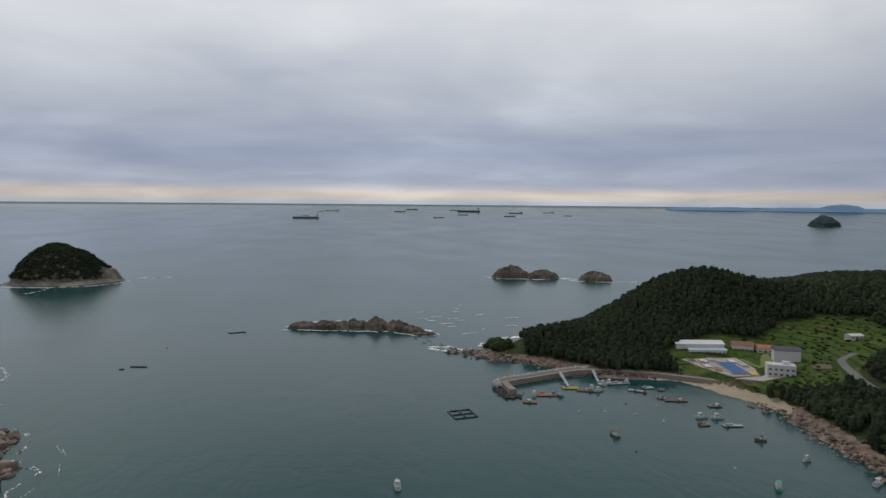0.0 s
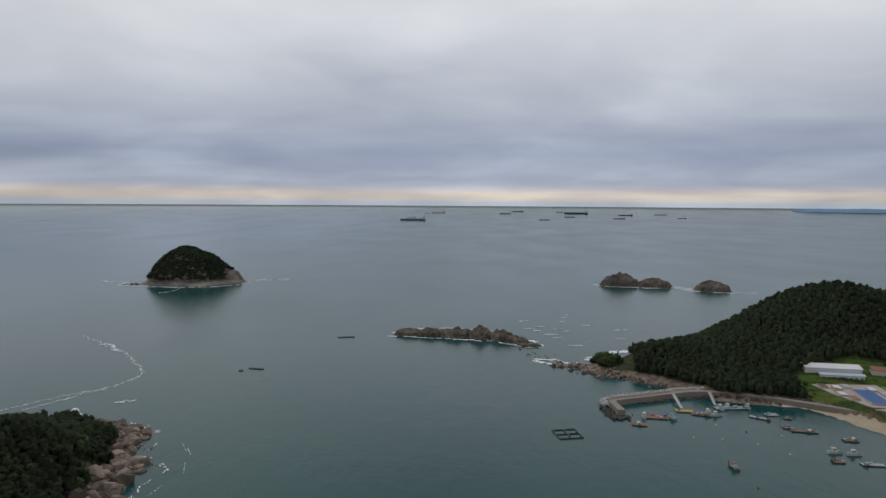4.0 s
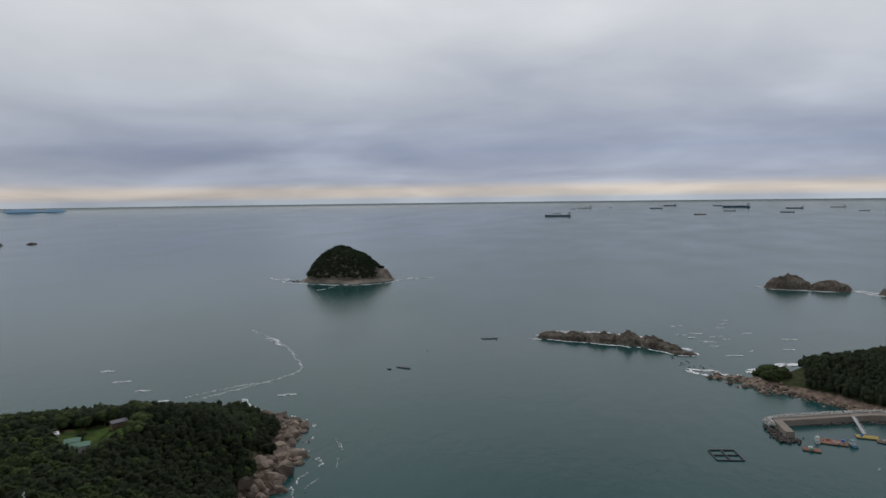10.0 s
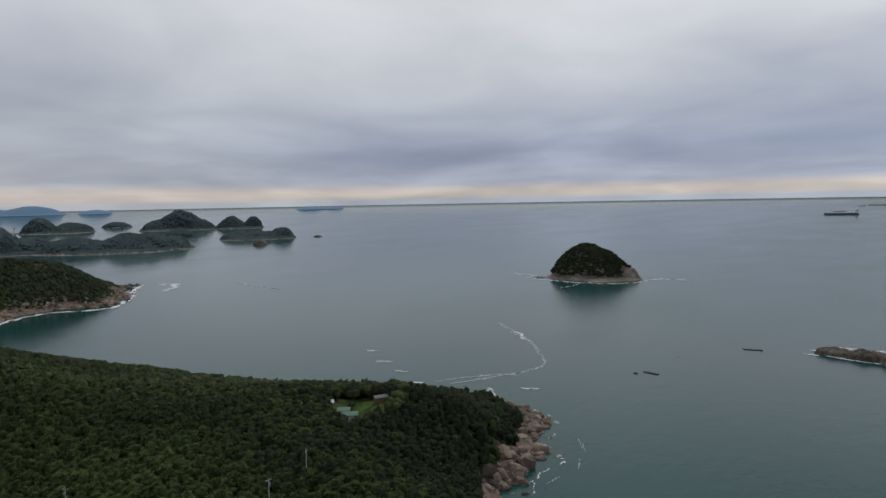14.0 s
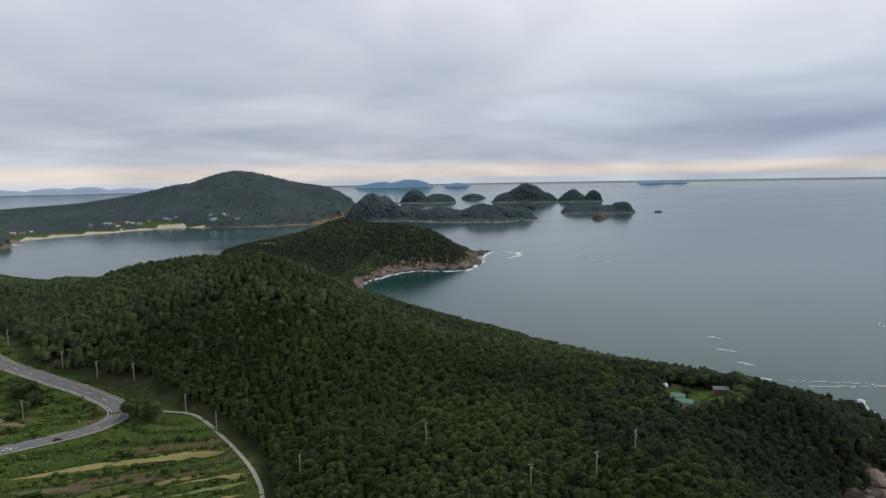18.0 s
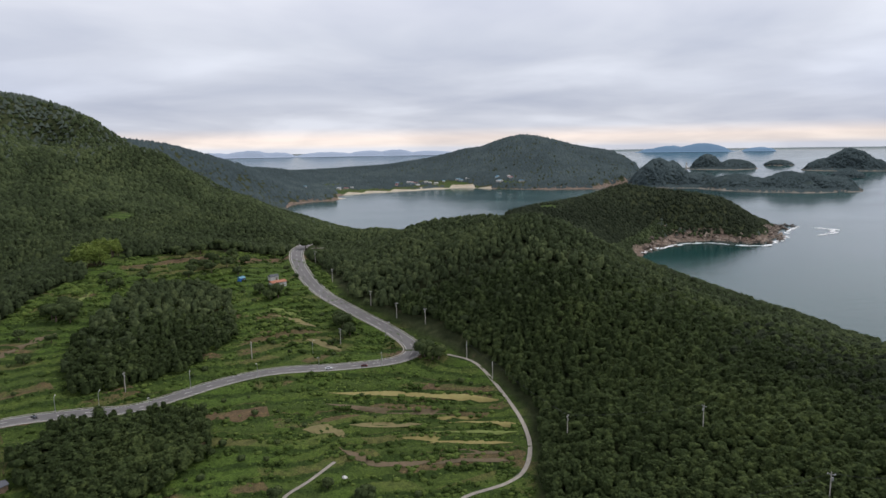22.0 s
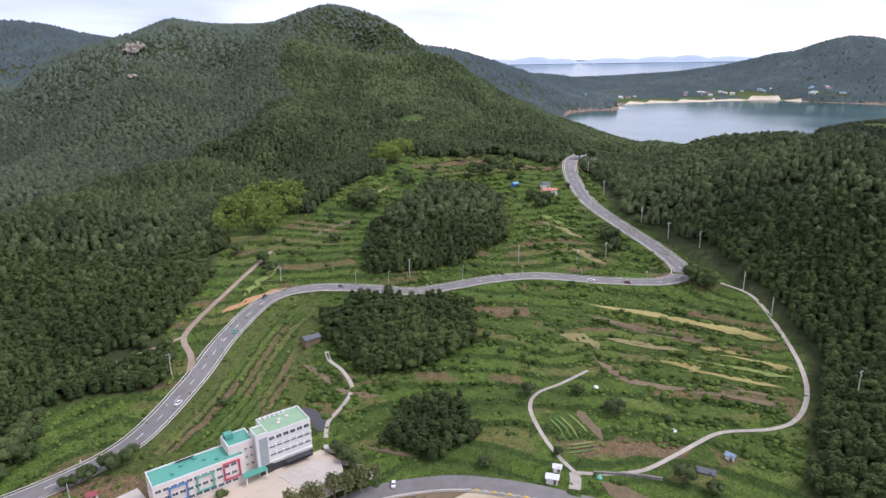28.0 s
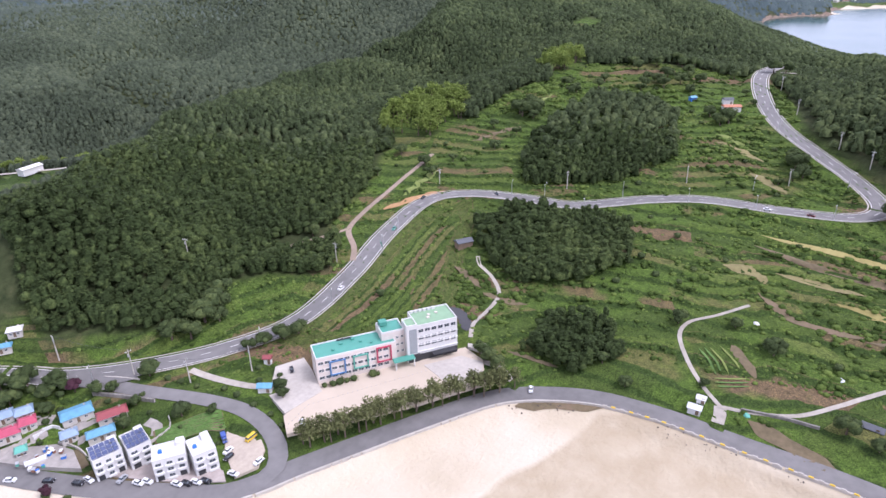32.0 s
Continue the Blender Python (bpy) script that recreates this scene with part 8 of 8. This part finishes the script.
# ---- ships at anchor on the horizon ----
def ship(az, d, length, heading, paint, label):
    x, y, k = far(az, d)
    ob = thing("ship", x, y, float(sea_level(np.array(x), np.array(y))) - 0.5, heading, label, "ship", "ships at anchor")
    Ls = length * k
    W, H = Ls * 0.15, Ls * 0.062
    bm = bmesh.new()
    rows = []
    for i in range(9):
        t = i / 8
        w = W / 2 * (1 - max(0, (t - 0.8) / 0.2) ** 2)
        x_ = (t - 0.5) * Ls
        rows.append([bm.verts.new(p) for p in ((x_, -w, H * (1 + 0.2 * max(0, t - 0.85) / 0.15)), (x_, -w * 0.9, 0), (x_, w * 0.9, 0), (x_, w, H * (1 + 0.2 * max(0, t - 0.85) / 0.15)))])
    for a, b in zip(rows, rows[1:]):
        for i in range(4):
            bm.faces.new((a[i], a[(i + 1) % 4], b[(i + 1) % 4], b[i]))
    bm.faces.new(rows[0][::-1])
    part("hull", bm, paint, ob)
    box("bridge", (-Ls * 0.42, 0, H + Ls * 0.05), (Ls * 0.07, W * 0.9, Ls * 0.10), WHITE, ob)
    box("funnel", (-Ls * 0.46, 0, H + Ls * 0.085), (Ls * 0.03, W * 0.3, Ls * 0.06), DARK, ob)
    for i in range(4):
        box("hatch", (-Ls * 0.27 + i * Ls * 0.18, 0, H + Ls * 0.008), (Ls * 0.13, W * 0.7, Ls * 0.016), METAL, ob)
    bm = bmesh.new(); add_tube(bm, (Ls * 0.44, 0, H), (Ls * 0.44, 0, H + Ls * 0.08), Ls * 0.004, n=5)
    part("mast", bm, METAL, ob)
    return ob


SLATE = colour("ship_slate", (0.10, 0.12, 0.16), 0.6)
OXIDE = colour("ship_red", (0.22, 0.07, 0.06), 0.6)
NAVY = colour("ship_navy", (0.05, 0.09, 0.16), 0.6)
for az, d, ln, hd, pt in [(4.98, 4250, 168, 8, SLATE), (2.7, 7300, 155, 6, WHITE), (3.7, 6900, 60, 5, NAVY), (0.5, 7700, 40, 0, SLATE), (-3.3, 6900, 125, -4, SLATE), (-4.4, 8600, 150, -2, NAVY), (-6.8, 4560, 75, -6, OXIDE), (-8.1, 8400, 100, -6, SLATE),
                          (-9.5, 7300, 260, -8, NAVY), (-9.0, 5550, 90, -8, SLATE), (-13.2, 5150, 90, -12, NAVY), (-13.7, 6570, 140, -12, SLATE), (-16.6, 7100, 130, -14, WHITE), (-18.3, 5600, 70, -16, SLATE), (5.1, 5000, 70, 8, WHITE), (2.5, 7800, 60, 2, NAVY)]:
    ship(az, d, ln, hd + 180 * (pt is not OXIDE), pt, {"ship_slate": "slate grey cargo ship at anchor", "ship_red": "red-brown cargo ship at anchor", "ship_navy": "dark blue cargo ship at anchor"}.get(pt.name, "pale cargo ship at anchor"))

# lighthouse and houses on the far shore
x, y, k = far(71.0, 2040)
lh = thing("lighthouse", x, y, float(sea_level(np.array(x), np.array(y))) + 54, 0, "white lighthouse on a wooded headland", "lighthouse")
bm = bmesh.new(); add_tube(bm, (0, 0, -4), (0, 0, 15), 3.2, 2.2, 14); part("tower", bm, WHITE, lh)
bm = bmesh.new(); add_tube(bm, (0, 0, 15), (0, 0, 18), 1.8, 1.6, 12); part("lantern", bm, GLASS, lh)
bm = bmesh.new(); add_tube(bm, (0, 0, 18), (0, 0, 20), 2.0, 0.2, 12); part("cap", bm, WHITE, lh)
box("house", (12, 0, 1), (14, 8, 6), colour("old_plaster", (0.52, 0.49, 0.44)), lh)
g = random.Random(12)
for k in range(34):
    az, d = g.choice([(100.6, 1900), (97.5, 1960), (95.0, 2010), (93.5, 2030), (103, 1800), (90.8, 2040), (86, 2010)])
    az += g.uniform(-1.2, 1.2); d += g.uniform(0, 90)
    x, y = -math.sin(radians(az)) * d, math.cos(radians(az)) * d
    if coast_in(np.array([x]), np.array([y]))[0] < 55:
        continue
    small_house(x, y, g.uniform(60, 120), g.uniform(10, 20), g.uniform(8, 12), g.choice([WHITE, GREYBLUE, REDROOF, WHITE, BLUEROOF]), "village house behind the far beach", g.uniform(4, 8), 2.0)


# ---- foam on the sea ----
def foam_patch(V, F, x, y, L, W, rz, g, z=0.06, big=1.0):
    """A ragged streak of foam, of small broken pieces."""
    n = max(3, int(L / 1.1))
    c, s = math.cos(rz), math.sin(rz)
    for i in range(n):
        t = (i + 0.5) / n - 0.5
        px, py = t * L + g.normal() * 0.5, g.normal() * W * 0.35 * (1 - abs(t))
        r = big * (0.35 + 0.6 * g.random()) * min(1.5, 0.4 + W * 0.25)
        k = len(V)
        m = 7
        zz = z + 0.3 * g.random()
        for j in range(m):
            a = j * TAU / m
            q = r * (0.5 + 0.7 * g.random())
            ux, uy = px + math.cos(a) * q * 1.7, py + math.sin(a) * q * 0.6
            V.append((x + ux * c - uy * s, y + ux * s + uy * c, zz))
        F.append(tuple(range(k, k + m)))


def foam(name, specs, seed, label, z=0.06, big=1.0):
    g = np.random.default_rng(seed)
    V, F = [], []
    for s in specs:
        if name == "surf" and g.random() < 0.42:
            continue
        foam_patch(V, F, *s, g, z, big)
    return tagged(new("foam", mesh_from("foam", V, F, [FOAM])), label, "foam", kind="stuff")


def along(line, W, gap=3.0, jitter=1.0, seed=3):
    g = np.random.default_rng(seed)
    L = spline(line, gap)
    out = []
    for a, b in zip(L, L[1:]):
        out.append((a[0] + g.normal() * jitter, a[1] + g.normal() * jitter, gap * 1.5, W, math.atan2(b[1] - a[1], b[0] - a[0])))
    return out


foam("line", along([(-337, 539), (-320, 524), (-300, 510), (-278, 490), (-258, 470), (-241, 447), (-226, 428), (-221, 415), (-222, 403), (-226, 390), (-234, 372), (-242, 356), (-250, 340)], 1.5, 2.2, 0.5) + along([(-300, 510), (-285, 496), (-270, 482)], 5, 3, 1.5, 5) + along([(-225, 384), (-240, 372), (-252, 356), (-262, 338)], 1.2, 2.2, 0.4, 9), 1, "white foam line winding across the sea")
foam("line", along([(-224, 347), (-216, 338), (-205, 330), (-196, 327)], 2.5, 2.2, 0.8), 2, "foam drifting off the headland")
foam("surf", along([(-68, 572), (-50, 576), (-28, 576), (0, 572), (20, 568), (40, 560), (62, 545), (70, 528)], 2.5, 3, 1.6) + along([(-60, 588), (-30, 592), (0, 596), (20, 588), (45, 575)], 3, 6, 3.0, 7) + along([(-64, 557), (-40, 554), (-14, 549), (10, 545), (36, 534), (52, 521), (66, 522)], 1.5, 3, 0.8, 8), 3, "surf breaking round the low sea rocks", big=2.4)
foam("surf", along([(190, 945), (210, 922), (245, 914), (275, 908), (300, 912), (316, 884), (345, 872), (370, 866), (395, 866)], 2.5, 4, 1.2) + along([(295, 925), (310, 915), (325, 905)], 3, 4, 1.5, 3), 4, "surf round the grey sea rocks", big=3.6)
foam("surf", along([(-500, 900), (-488, 872), (-440, 862), (-400, 858), (-360, 866), (-332, 890), (-318, 930), (-312, 960)], 2.0, 4, 1.0) + along([(-310, 950), (-290, 955), (-270, 960)], 2, 5, 2, 4) + along([(-500, 900), (-520, 905), (-545, 915)], 2, 5, 2, 6) + along([(-395, 850), (-392, 825), (-400, 800)], 1.2, 3, 0.8, 2), 5, "surf and foam streaks round the wooded island", big=3.2)
foam("surf", along([(62, 470), (56, 480), (70, 478), (84, 468), (100, 486), (115, 496)], 3.0, 2.5, 1.5) + along([(110, 490), (125, 505), (135, 515)], 5, 3, 2, 4), 6, "surf breaking at the harbour point", big=2.6)
foam("surf", along([(-128, 232), (-133, 250), (-131, 266), (-148, 282), (-150, 298), (-156, 312), (-180, 326)], 1.0, 2.5, 0.8) + along([(-124, 246), (-122, 268), (-130, 284), (-144, 305)], 0.3, 7, 2, 4), 7, "surf at the foot of the headland")
foam("surf", along([(-975, 505), (-960, 500), (-930, 470), (-870, 440), (-810, 392), (-790, 360), (-815, 300), (-770, 228), (-735, 205)], 3.0, 4, 2.0) + along([(-960, 520), (-930, 530), (-900, 520), (-880, 490)], 5, 5, 4, 4) + along([(-850, 600), (-800, 590), (-740, 590)], 1.2, 6, 1, 5), 8, "surf round the far headland", big=3.6)
_g = np.random.default_rng(33)
foam("flecks", [(x, y, 4 + 8 * _g.random(), 2.0, _g.random() * 0.6) for x, y in [p for p in [(70, 590), (80, 575), (90, 600), (62, 600), (100, 640), (85, 560), (98, 590), (110, 548), (75, 610), (120, 620), (140, 560), (95, 530), (150, 600), (105, 660), (110, 680), (60, 640), (-270, 330), (-300, 345), (-330, 360), (-120, 272), (-118, 240), (-360, 380), (-200, 360)] if not (-140 < p[0] < 0 and p[1] < 300)]], 9, "scattered foam flecks on the sea", big=2.0)
